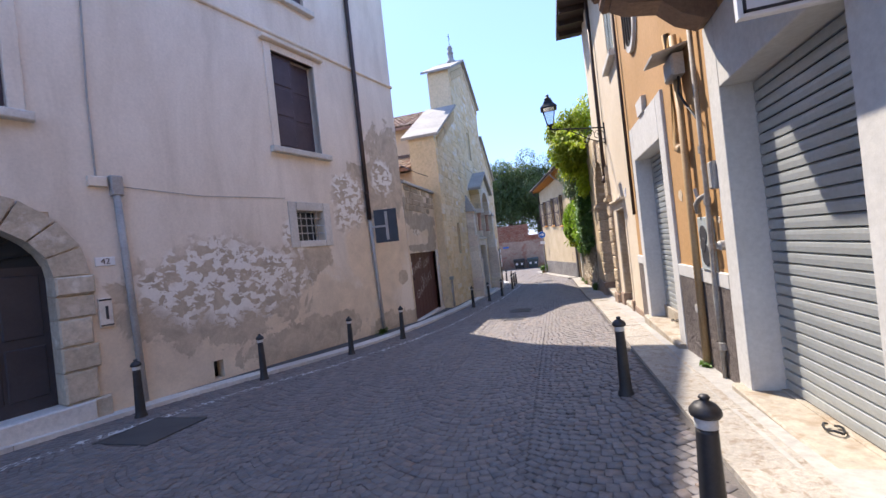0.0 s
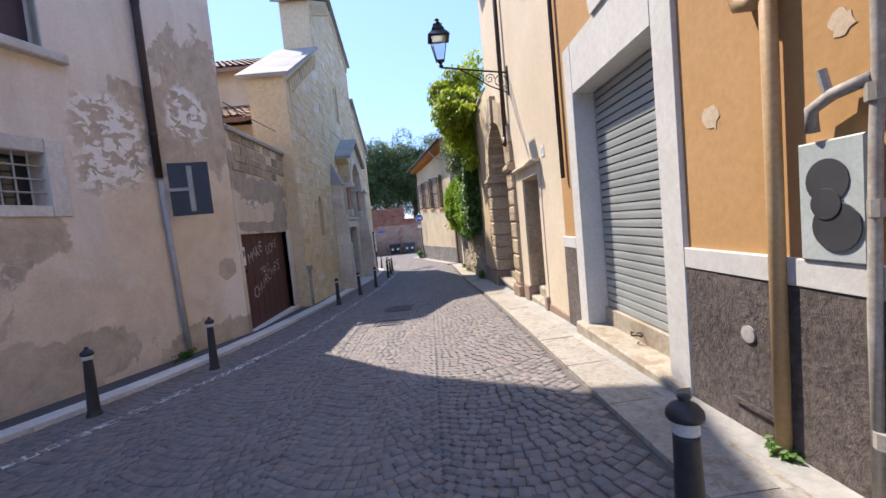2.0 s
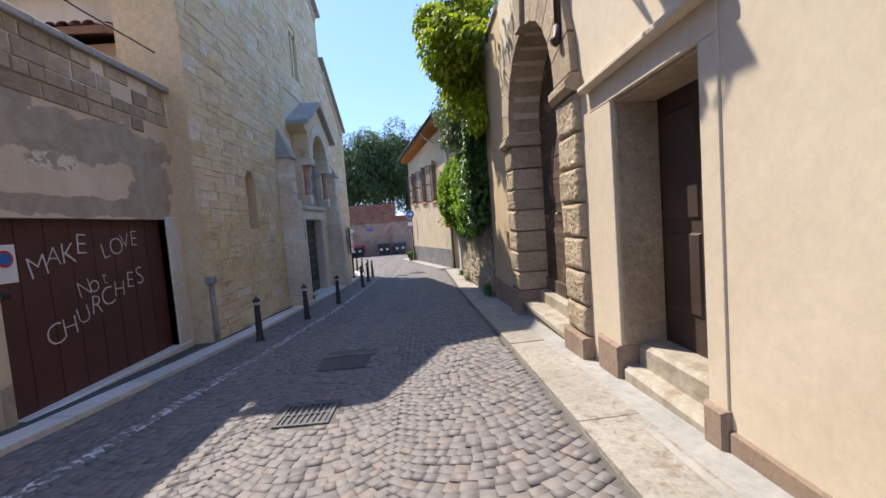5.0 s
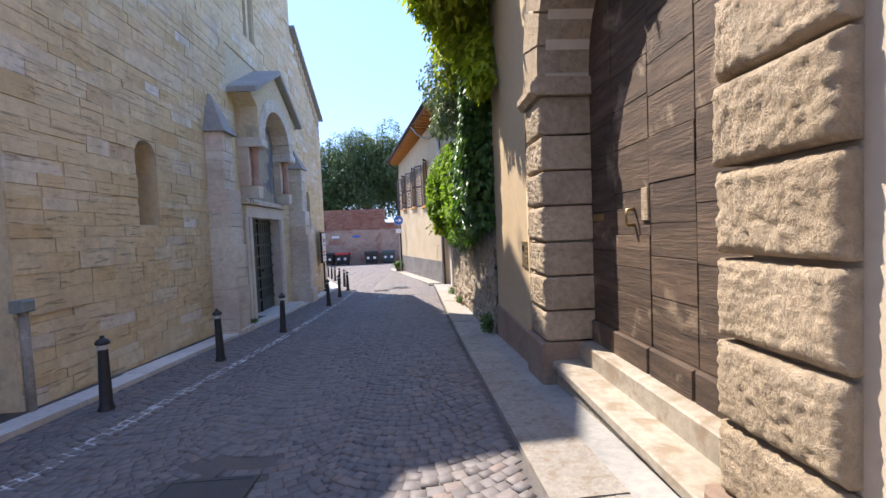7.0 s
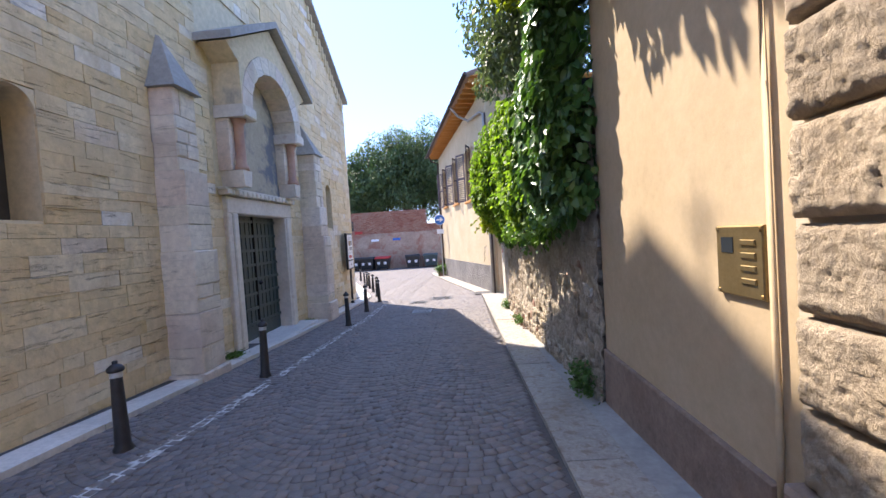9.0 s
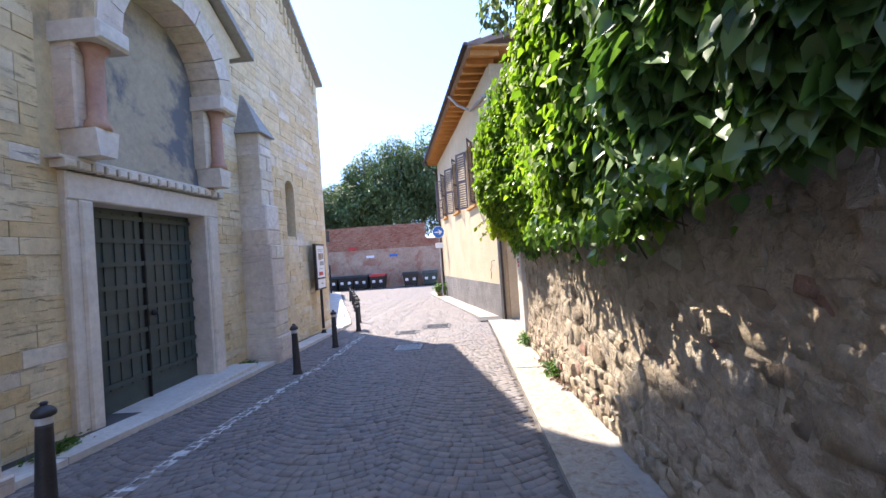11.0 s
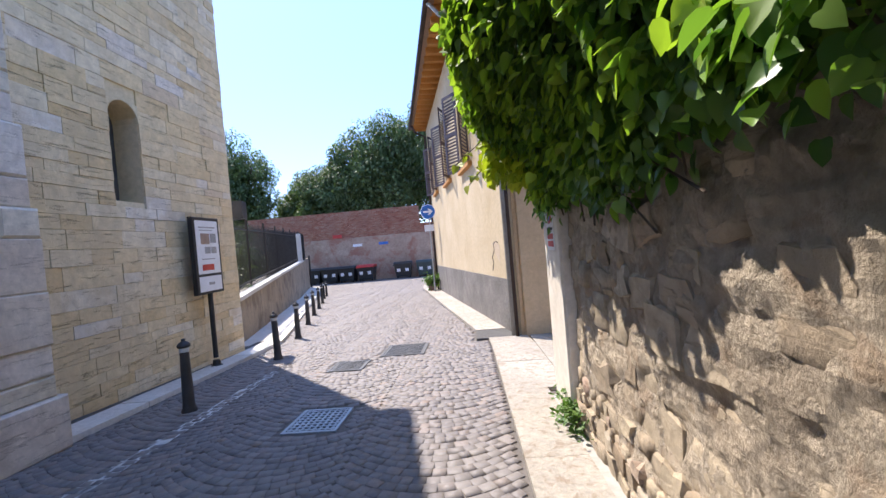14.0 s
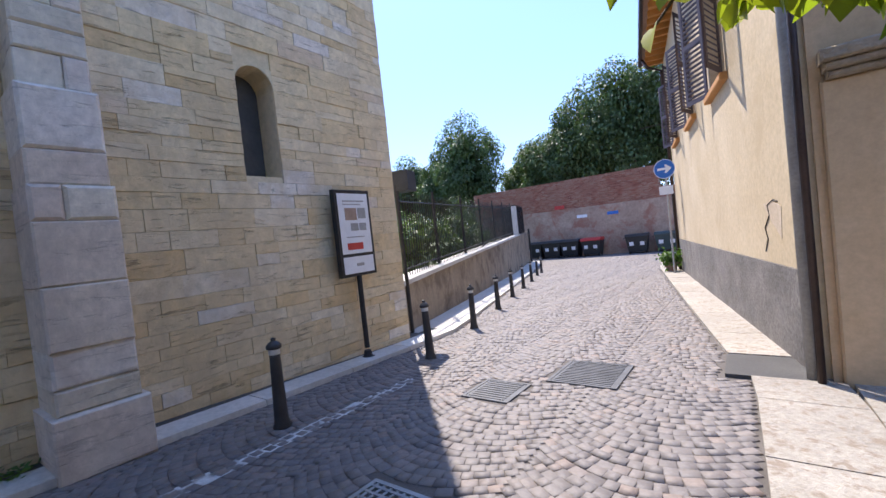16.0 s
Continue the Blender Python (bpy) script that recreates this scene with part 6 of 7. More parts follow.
block(bm, F_corner, 25.9, 38.8, -7, 0.62, 5.95, 6.02)
part("soffit", bm, M_orange, ch, "orange painted eave boards")
for k in range(26):
    bm = B()
    u = 26.1 + 12.5 * k / 25
    block(bm, F_corner, u - 0.05, u + 0.05, -0.2, 0.56, 5.80, 5.95)
    part("rafter_end", bm, M_orange, ch)
bm = B()
tube(bm, [F_corner(25.9, 0.70, 6.0), F_corner(38.8, 0.70, 5.96)], 0.075, 8)
part("gutter", bm, M_copper, ch, "dark copper gutter", True)
bm = B()
tube(bm, [F_corner(38.1, 0.68, 5.95), F_corner(38.1, 0.5, 5.6), F_corner(38.1, 0.1, 5.4), F_corner(38.1, 0.08, -1.5)], 0.05, 8)
part("downpipe", bm, M_copper, ch, "", True)
bm = B()
tube(bm, [F_corner(29.0, 0.68, 5.95), F_corner(28.8, 0.45, 5.55), F_corner(28.6, 0.1, 5.3), F_corner(26.9, 0.07, 5.1), F_corner(26.40, 0.07, 4.9), F_corner(26.38, 0.07, -1.05)], 0.045, 8)
part("downpipe", bm, M_zinc, ch, "grey corner downpipe", True)
bm = B()
tube(bm, [F_corner(26.28, 0.05, 4.9), F_corner(26.26, 0.05, -1.05)], 0.03, 8)
part("cable_pipe", bm, M_copper, ch, "", True)
tiled(lambda u, d, z: F_corner(u, d, z), 25.9, 38.8, -4.0, 0.66, lambda u, d: 6.03 - 0.3 * (d - 0.66), ch)
for u0, u1, z0, z1 in WIN:
    bm = B()
    block(bm, F_corner, u0 - 0.02, u1 + 0.02, -0.35, -0.3, z0, z1)
    w = part("window", bm, M_glass, ch, "dark window between open shutters")
    bm = B()
    soft_block(bm, F_corner, u0 - 0.12, u1 + 0.12, -0.2, 0.1, z0 - 0.1, z0, 0.015)
    part("window_sill", bm, M_orange, w, "orange painted sill")
    for s, uh in ((-1, u0), (1, u1)):
        def F_sh(a, b, z, s=s, uh=uh):
            return F_corner(uh + s * (a * 0.88 + b * 0.3), 0.03 + a * 0.45 + b * 0.6, z)
        bm = B()
        for p in ((0, 0.06, z0, z1), (0.5, 0.56, z0, z1), (0.06, 0.5, z0, z0 + 0.08), (0.06, 0.5, z1 - 0.08, z1), (0.06, 0.5, (z0 + z1) / 2 - 0.04, (z0 + z1) / 2 + 0.04)):
            block(bm, F_sh, p[0], p[1], 0.0, 0.035, p[2], p[3])
        sh = part("shutter", bm, M_purple, w, "open dark louvred shutter")
        for k in range(22):
            z = z0 + 0.1 + (z1 - z0 - 0.2) * k / 22
            bm = B()
            add_hull8(bm, [F_sh(0.06, 0.0, z), F_sh(0.5, 0.0, z), F_sh(0.5, 0.03, z + 0.03), F_sh(0.06, 0.03, z + 0.03),
                           F_sh(0.06, 0.0, z + 0.012), F_sh(0.5, 0.0, z + 0.012), F_sh(0.5, 0.03, z + 0.042), F_sh(0.06, 0.03, z + 0.042)])
            part("louvre", bm, M_purple, sh)
bm = B()
tube(bm, [F_corner(35.0, 0.02, 2.9), F_corner(35.0, 0.5, 3.0), F_corner(34.9, 1.0, 2.95)], 0.012, 6)
part("wire_hook", bm, M_iron, ch)
bm = B()
prism(bm, F_corner, [(27.15, 0.12), (27.45, 0.30), (27.7, 0.48), (27.45, 0.52), (27.1, 0.45)], 0.0, 0.004)
part("bare_patch", bm, M_filler, ch, "pale patch where plaster has cracked")
bm = B()
tube(bm, [F_corner(u, 0.003, z) for u, z in ((27.75, -0.05), (27.62, 0.1), (27.7, 0.22), (27.5, 0.36), (27.55, 0.47), (27.35, 0.52), (27.2, 0.5))], 0.008, 4)
part("crack", bm, M_dark, ch)

# ---- fence wall with railings ----
fw = thing("fence_wall", "stained low wall with black iron railings", "fence")


def ftop(u):
    return -0.22 + 0.028 * (u - 27.2)


bm = B()
c = []
prism(bm, F_fence, [(26.7, -3), (46.5, -3), (46.5, ftop(46.5)), (26.7, ftop(26.7))], -0.35, 0)
part("wall", bm, M_lowwall, fw, "rain-stained grey plaster")
u = 26.7
while u < 41.4:
    bm = B()
    prism(bm, F_fence, [(u + 0.004, ftop(u)), (u + 1.19, ftop(u + 1.2)), (u + 1.19, ftop(u + 1.2) + 0.08), (u + 0.004, ftop(u) + 0.08)], -0.42, 0.06)
    part("coping_stone", bm, M_kerb, fw)
    u += 1.2
for zz in (0.22, 1.45):
    bm = B()
    tube(bm, [F_fence(27.0, -0.15, ftop(27) + zz), F_fence(41.3, -0.15, ftop(41.3) + zz)], 0.016, 6)
    part("rail", bm, M_iron, fw)
for k in range(118):
    u = 27.05 + 0.121 * k
    bm = B()
    if k % 19 == 0:
        tube(bm, [F_fence(u, -0.15, ftop(u) + 0.05), F_fence(u, -0.15, ftop(u) + 1.72)], 0.03, 6)
    else:
        tube(bm, [F_fence(u, -0.15, ftop(u) + 0.08), F_fence(u, -0.15, ftop(u) + 1.5), F_fence(u, -0.15, ftop(u) + 1.64)], [0.010, 0.010, 0.002], 5, False)
    part("post" if k % 19 == 0 else "bar", bm, M_iron, fw)
bm = B()
block(bm, F_fence, 41.4, 41.8, -0.4, 0.05, ftop(41), 1.75)
part("end_pillar", bm, M_kerb, fw, "pale stone end pillar")
bm = B()
block(bm, F_fence, 41.85, 46.0, -0.2, -0.12, ftop(42), 1.85)
gp = part("gate_panel", bm, M_iron, fw, "dark sheet-metal gate")
for k in range(12):
    bm = B()
    block(bm, F_fence, 41.9 + 0.34 * k, 41.95 + 0.34 * k, -0.12, -0.1, ftop(42), 1.9)
    part("gate_bar", bm, M_iron, gp)
bm = B()
tube(bm, [F_fence(26.98, 0.07, 1.45), F_fence(27.0, 0.07, -1.1)], 0.035, 8)
part("corner_pole", bm, M_iron, fw)
bm = B()
block(bm, F_fence, 26.95, 27.3, 0.0, 0.3, 1.35, 1.68)
part("corner_box", bm, M_signback, fw, "dark metal box on the corner pole")
bm = B()
tube(bm, [F_fence(46.2, 0.1, -1.8), F_fence(46.2, 0.1, 0.5)], 0.06, 8)
part("end_post", bm, M_iron, fw)

# ---- notice board before the church wall ----
nb = thing("notice_board", "white printed notice board in a dark frame on a post", "notice board", (-3.30, 25.6, gz(-3.3, 25.6) + 0.05))
Z0 = -nb.location.z


def F_nb(u, d, z):
    return Vector((d, u, z + Z0))


bm = B()
soft_block(bm, F_nb, -0.31, 0.31, -0.05, 0.02, 0.12, 1.26, 0.01)
part("frame", bm, M_iron, nb)
bm = B()
block(bm, F_nb, -0.26, 0.26, 0.02, 0.024, 0.42, 1.21)
sheet = part("poster", bm, M_signwhite, nb, "white printed sheet")
bm = B()
block(bm, F_nb, -0.26, 0.26, 0.02, 0.024, 0.16, 0.38)
part("lower_sheet", bm, M_signwhite, nb)
for u0, u1, z0, z1, m in ((-0.16, 0.04, 0.86, 1.02, M_brickbase), (0.06, 0.2, 0.88, 1.02, M_slate), (-0.08, 0.05, 0.72, 0.82, M_slate), (0.07, 0.19, 0.72, 0.82, M_zinc), (-0.17, 0.1, 0.47, 0.56, M_red), (-0.05, 0.08, 0.25, 0.29, M_zinc), (-0.18, 0.19, 1.10, 1.12, M_zinc), (-0.18, 0.12, 1.06, 1.075, M_zinc), (-0.17, 0.14, 0.63, 0.645, M_zinc)):
    bm = B()
    block(bm, F_nb, u0, u1, 0.024, 0.027, z0, z1)
    part("print_block", bm, m, sheet)
bm = B()
tube(bm, [F_nb(0, -0.015, 0.12), F_nb(0, -0.015, -0.85)], 0.035, 10)
part("post", bm, M_iron, nb)
bm = B()
lathe(bm, [(0.11, 0), (0.11, 0.02), (0.06, 0.05), (0.045, 0.12)], 12, (-0.015, 0, -0.03))
part("foot", bm, M_iron, nb)

# ---- blue arrow sign by the corner house ----
bs = thing("road_sign", "round blue sign with a white arrow on a pole", "road sign", (-0.95, 36.8, gz(-0.95, 36.8)))
zb = 1.93 - bs.location.z
bm = B()
tube(bm, [Vector((0.02, 0.03, 0)), Vector((0.02, 0.03, zb + 0.3))], 0.03, 8)
part("pole", bm, M_zinc, bs)
ROT = Matrix.Rotation(math.pi / 2, 4, "X")
for r, d, m, nm in ((0.31, 0.0, M_signwhite, "rim"), (0.29, 0.006, M_blue, "disc")):
    bm = B()
    lathe(bm, [(r, 0), (r, 0.006)], 28)
    bmesh.ops.transform(bm, matrix=Matrix.Translation((0, -d, zb)) @ ROT, verts=bm.verts)
    part(nm, bm, m, bs)
bm = B()
prism(bm, lambda u, d, z: Vector((u, -d, z + zb)), [(-0.2, -0.035), (0.04, -0.035), (0.0, -0.13), (0.06, -0.13), (0.21, 0), (0.06, 0.13), (0.0, 0.13), (0.04, 0.035), (-0.2, 0.035)], 0.014, 0.018)
part("arrow", bm, M_signwhite, bs, "white arrow")
bm = B()
block(bm, lambda u, d, z: Vector((u, -d, z + zb)), -0.2, 0.2, 0.0, 0.012, -0.82, -0.55)
part("plate", bm, M_signwhite, bs, "white plate below")

# ---- far brick wall and bins ----
bw = thing("boundary_wall", "tall old boundary wall of red brick over rendered base", "wall")


def F_red(u, d, z):
    return Vector((u, 50.0 - d, z))


bm = B()
block(bm, F_red, -16, -2.9, -0.6, -0.03, -3, 3.5)
block(bm, F_red, -2.9, 12, -0.6, -0.03, -3, 2.2)
part("core", bm, M_brickbase, bw)
bm = B()
block(bm, F_red, -16, 12, -0.03, 0.02, -3, 1.55)
part("render", bm, M_brickbase, bw, "patchy lower render")
verts, faces = [], []
z, row = 1.55, 0
while z < 3.5:
    u = -16 + (0.135 if row % 2 else 0)
    while u < (-2.9 if z > 2.2 else 6):
        w = 0.25
        b0 = len(verts)
        dd = RND.uniform(-0.012, 0.012)
        for d, i in ((-0.05, 0), (dd, 0.004)):
            for a, c in ((u + 0.006 + i, z + 0.006 + i), (u + w - i, z + 0.006 + i), (u + w - i, z + 0.066 - i), (u + 0.006 + i, z + 0.066 - i)):
                verts.append(tuple(F_red(a, d, c)))
        faces += [(b0 + 4, b0 + 5, b0 + 6, b0 + 7)] + [(b0 + i, b0 + (i + 1) % 4, b0 + 4 + (i + 1) % 4, b0 + 4 + i) for i in range(4)]
        u += 0.262
    z += 0.074
    row += 1
me = bpy.data.meshes.new("brick")
me.from_pydata(verts, [], faces)
me.materials.append(M_brick)
ob = new("brickwork", me)
ob.parent = bw
tagged(ob, "old red bricks with worn joints", kind="stuff")
for u, m in ((-7.66, M_signwhite), (-5.67, M_blue), (-9.15, M_red)):
    bm = B()
    block(bm, F_red, u - 0.35, u + 0.35, 0.02, 0.04, 0.85 if m != M_red else 1.6, 1.05 if m != M_red else 1.85)
    part("wall_plate", bm, m, bw, "small plate on the wall")


def bin_(lid):
    t = thing("wheeled_bin", "black wheeled waste bin with a %s lid" % lid, "waste bin", group="bins along the wall")
    bm = B()
    add_hull8(bm, [Vector(p) for p in ((-0.5, -0.38, 0.12), (0.5, -0.38, 0.12), (0.5, 0.38, 0.12), (-0.5, 0.38, 0.12), (-0.62, -0.48, 1.0), (0.62, -0.48, 1.0), (0.62, 0.48, 1.0), (-0.62, 0.48, 1.0))])
    part("body", bm, M_bin, t)
    bm = B()
    prism(bm, lambda u, d, z: Vector((d, u, z)), [(-0.52, 1.0), (0.52, 1.0), (0.52, 1.06), (0.3, 1.2), (-0.3, 1.18), (-0.52, 1.06)], -0.65, 0.65)
    part("lid", bm, M_red if lid == "red" else M_bin, t)
    for x in (-0.45, 0.45):
        for yy in (-0.3, 0.3):
            bm = B()
            lathe(bm, [(0.09, -0.03), (0.09, 0.03)], 12)
            bmesh.ops.transform(bm, matrix=Matrix.Translation((x, yy, 0.09)) @ Matrix.Rotation(math.pi / 2, 4, "Y"), verts=bm.verts)
            part("wheel", bm, M_iron, t)
    for x in (-0.3, 0.3):
        bm = B()
        block(bm, lambda u, d, z: Vector((u, -d, z)), x - 0.12, x + 0.12, 0.445, 0.47, 0.5, 0.72)
        part("label", bm, M_signwhite, t, "pale sticker")
    bm = B()
    tube(bm, [Vector((-0.66, -0.45, 0.95)), Vector((-0.72, -0.5, 0.95)), Vector((-0.72, 0.5, 0.95))], 0.02, 6)
    part("handle", bm, M_iron, t)
    return t


proto = bin_("black")
proto.matrix_basis = pose(-9.6, 49.2, gz(-9.6, 49.2), 0, 0, 4)
for x in (-10.9, -8.3, -4.2):
    copy_thing(proto, pose(x, 49.2 + RND.uniform(-0.1, 0.1), gz(x, 49.2), 0, 0, RND.uniform(-6, 6)))
rbn = bin_("red")
rbn.matrix_basis = pose(-6.9, 49.15, gz(-6.9, 49.15), 0, 0, -3)
gb = bin_("black")
gb.matrix_basis = pose(-2.6, 49.3, gz(-2.6, 49.3), 0, 0, 2)
for o in gb.children:
    if o.name.startswith(("body", "lid")):
        o.data = o.data.copy()
        o.data.materials.clear()
        o.data.materials.append(M_green)
tagged(gb, "dark green wheeled waste bin beside the wall")

# ---- plants ----
def leaves(name, mat, parent, spots, size, label="", droop=0.35, seed=1, heart=True, spread=1.0):
    """Many single leaves, each a folded, pointed blade; spots gives (place, outward direction)."""
    rnd = random.Random(seed)
    verts, faces = [], []
    for p, n in spots:
        s = size * rnd.uniform(0.6, 1.25)
        n = (Vector(n) + Vector((rnd.uniform(-1, 1), rnd.uniform(-1, 1), rnd.uniform(-0.7, 1.0))) * spread).normalized()
        down = Vector((rnd.uniform(-0.5, 0.5), rnd.uniform(-0.5, 0.5), -droop - rnd.random() * 0.6))
        t = (down - n * down.dot(n))
        if t.length < 1e-3:
            t = Vector((1, 0, 0))
        t.normalize()
        b = n.cross(t)
        f = n * (0.16 * s)
        base = len(verts)
        if heart:
            q = [p + b * (k * x) * s + t * y * s + f * (abs(x) * 2.2 - y * y * 0.5) for x, y, k in
                 ((0, 0, 1), (0.2, -0.06, 1), (0.40, 0.06, 1), (0.46, 0.30, 1), (0.34, 0.62, 1), (0.14, 0.88, 1), (0, 1.06, 1),
                  (0.14, 0.88, -1), (0.34, 0.62, -1), (0.46, 0.30, -1), (0.40, 0.06, -1), (0.2, -0.06, -1))] + [p + t * 0.42 * s]
            verts += [tuple(v) for v in q]
            faces += [(base + i, base + (i + 1) % 12, base + 12) for i in range(12)]
        else:
            q = [p, p + b * 0.26 * s + t * 0.45 * s + f, p + t * s, p - b * 0.26 * s + t * 0.45 * s + f]
            verts += [tuple(v) for v in q]
            faces += [(base, base + 1, base + 2), (base, base + 2, base + 3)]
    me = bpy.data.meshes.new(name)
    me.from_pydata(verts, [], faces)
    me.materials.append(mat)
    for pl in me.polygons:
        pl.use_smooth = True
    ob = new(name, me)
    ob.parent = parent
    if label:
        ob["label"] = label
    return ob


ivy = thing("ivy", "thick glossy green ivy hanging over the garden wall", "ivy")
r = random.Random(3)


def ivy_low(y):
    return 1.03 - 0.14 * min(1.0, max(0.0, (y - 20.8) / 1.2)) + 0.07 * math.sin(y * 2.3) + 0.05 * math.sin(y * 5.1 + 1)


def ivy_high(y):
    return 3.1 + 0.25 * math.sin(y * 1.3) - 0.5 * max(0.0, y - 22.6)


def ivy_out(y, z):
    lo, hi = ivy_low(y), ivy_high(y)
    k = (z - lo) / (hi - lo)
    fade = 1.0 if y < 23.2 else max(0.4, 1 - (y - 23.2) * 0.8)
    over = min(1.0, max(0.0, (y - 20.7) / 1.2)) * min(1.0, max(0.0, (z - 1.15) / 0.45))
    return (0.09 + (0.27 if y < 18 else min(0.38, 0.27 + 0.11 * (y - 18))) * math.sin(math.pi * min(1, max(0, 0.11 + 0.65 * k))) * (1 - 0.5 * min(1.0, max(0.0, (y - 19.0) / 1.2))) + 0.42 * over) * fade + 0.10 * noise.noise(Vector((y * 1.7, z * 1.9, 5))) + 0.07 * noise.noise(Vector((y * 4, z * 4, 9)))


spots = []
for _ in range(27000):
    y = r.uniform(16.36, 23.6)
    lo, hi = ivy_low(y), ivy_high(y)
    z = r.uniform(lo, hi)
    o = ivy_out(y, z) * (1 - 0.35 * r.random() ** 2)
    if z > hi - 0.25:
        o *= r.uniform(-0.6, 1.0)
    spots.append((Vector((1.42 - o, y, z)), (-1, -0.15, 0.35)))
for _ in range(2600):
    y = 16.36 + 1.1 * r.random() ** 1.3
    z = r.uniform(ivy_low(y) + 0.1, 3.5)
    spots.append((Vector((1.62 - (ivy_out(y, min(z, 2.9)) + 0.22) * r.random() ** 0.6, y, z)), (-0.8, -0.6, 0.35)))
leaves("foliage", M_ivy, ivy, [p for p in spots if p[0].y > 18.4], 0.088, seed=2, spread=0.85)
leaves("foliage", M_bigivy, ivy, [p for k, p in enumerate(spots) if 16.95 < p[0].y <= 18.4 and k % 5 < 3], 0.122, "large glossy ivy leaves", seed=4, spread=0.85)
# the south end faces away from the sun; its shade is coloured in
leaves("end_foliage", M_deep, ivy, [p for p in spots if p[0].y <= 16.95], 0.098, "near ivy end with shade put into its leaf colour", seed=9, spread=0.85)
# outermost leaves take the lit colour, painting sun onto the ivy's face
spots = []
for _ in range(5600):
    y = 17.9 + 5.8 * r.random() ** 0.75
    z = ivy_low(y) - 0.03 + (ivy_high(y) - ivy_low(y)) * r.random()
    spots.append((Vector((1.42 - ivy_out(y, z) - r.uniform(-0.02, 0.10), y, z)), (-1, 0.1, 0.45)))
leaves("young_leaves", M_sunlit, ivy, spots, 0.072, "outer ivy leaves with sunlight put into their colour", seed=3, spread=0.9)
spots = []
for _ in range(2100):
    y = r.uniform(17.0, 23.4)
    lo = ivy_low(y)
    z = lo - abs(r.gauss(0, 0.08))
    spots.append((Vector((1.42 - r.uniform(0.02, 0.38 if y < 20.5 else 0.2), y, z)), (-1, -0.2, 0.3)))
leaves("hanging_leaves", M_ivy, ivy, spots, 0.068, seed=5)
# tuft at the north end borrows the wisteria colour to look sunlit
spots = []
for _ in range(900):
    y = r.uniform(22.9, 23.9)
    x = 1.45 - 0.62 * r.random()
    spots.append((Vector((x, y, 0.72 + 0.27 * (y - 21.86) - 0.25 * (x - 0.8) + 0.75 * r.random() ** 1.3)), (-1, 0.2, 0.4)))
leaves("end_tuft", M_wist, ivy, spots, 0.085, "ivy end tuft with sunlight put into its leaf colour", seed=6)
for k in range(22):
    y = 16.9 + 0.29 * k
    bm = B()
    tube(bm, [Vector((1.40, y, 2.1)), Vector((1.34, y + 0.05, 1.4)), Vector((1.30, y + r.uniform(-0.3, 0.3), ivy_low(y))), Vector((1.30, y + r.uniform(-0.4, 0.4), ivy_low(y) - r.uniform(0.05, 0.35)))], 0.006, 4)
    part("stem", bm, M_bark, ivy, "thin brown ivy stem")
for k in range(9):
    y = 19.3 + 0.36 * k + r.uniform(-0.1, 0.1)
    low = r.uniform(0.5, 0.85)
    a, b = Vector((1.30, y, ivy_low(y) + 0.1)), Vector((1.33, y + r.uniform(-0.25, 0.25), low))
    bm = B()
    tube(bm, [a, a.lerp(b, 0.5) + Vector((-0.05, 0.04, 0)), b], 0.004, 4)
    part("tendril", bm, M_bark, ivy, "thin hanging tendril")
    sp = [(a.lerp(b, (i + r.random()) / 26) + Vector((r.uniform(-0.09, 0.02), r.uniform(-0.09, 0.09), 0)), (-1, -0.2, 0.3)) for i in range(26)]
    leaves("tendril_leaves", M_ivy, ivy, sp, 0.062, seed=40 + k)
# black block added behind the leaves in place of the ivy's inner shade
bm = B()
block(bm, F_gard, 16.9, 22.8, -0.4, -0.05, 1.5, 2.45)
part("dense_core", bm, M_dark, ivy, "black block standing in for the shade inside the ivy")
# long shoots with large leaves reaching out over the street
for k, (y, z, tx, ty, tz) in enumerate(((22.6, 1.6, 1.05, 22.9, 1.15), (23.1, 1.5, 0.55, 23.3, 1.24), (23.2, 1.4, 0.66, 23.25, 1.05), (23.3, 1.6, 0.74, 23.3, 1.2))):
    bm = B()
    a, b = Vector((1.2, y, z)), Vector((tx, ty, tz))
    m = (a + b) / 2 + Vector((0, 0, 0.1))
    tube(bm, [a, m, b], 0.005, 4)
    part("shoot", bm, M_bark, ivy)
    sp = [(a.lerp(b, t) + Vector((r.uniform(-0.04, 0.04), r.uniform(-0.04, 0.04), 0.05 * math.sin(math.pi * t))), (-0.6, -0.4, 0.6)) for t in [0.25 + 0.075 * i for i in range(11)]]
    # backlit look of the shoots comes from the wisteria colour
    leaves("shoot_leaves", M_wist, ivy, sp, 0.085, seed=20 + k)

wis = thing("wisteria", "yellow-green wisteria spilling over the end of the palazzo wall", "climbing plant")
spots = []
clumps = [(Vector((1.35 + r.uniform(-0.6, 0.5), r.uniform(16.0, 18.2), r.uniform(4.1, 6.3))), r.uniform(0.3, 0.5)) for _ in range(34)]
clumps += [(Vector((r.uniform(0.35, 1.0), r.uniform(15.4, 17.4), r.uniform(4.5, 6.1))), r.uniform(0.25, 0.4)) for _ in range(15)]
clumps += [(Vector((1.28, 15.9 + 0.12 * k, 3.3 + 0.25 * k)), 0.22) for k in range(6)]
for c, rad in clumps:
    for _ in range(260):
        d = Vector((r.gauss(0, 1), r.gauss(0, 1), r.gauss(0, 1))).normalized() * rad * r.random() ** 0.35
        d.z *= 1.25
        spots.append((c + d, (-0.7, -0.4, 0.6)))
leaves("foliage", M_wist, wis, spots, 0.17, seed=7, heart=False, droop=0.9)
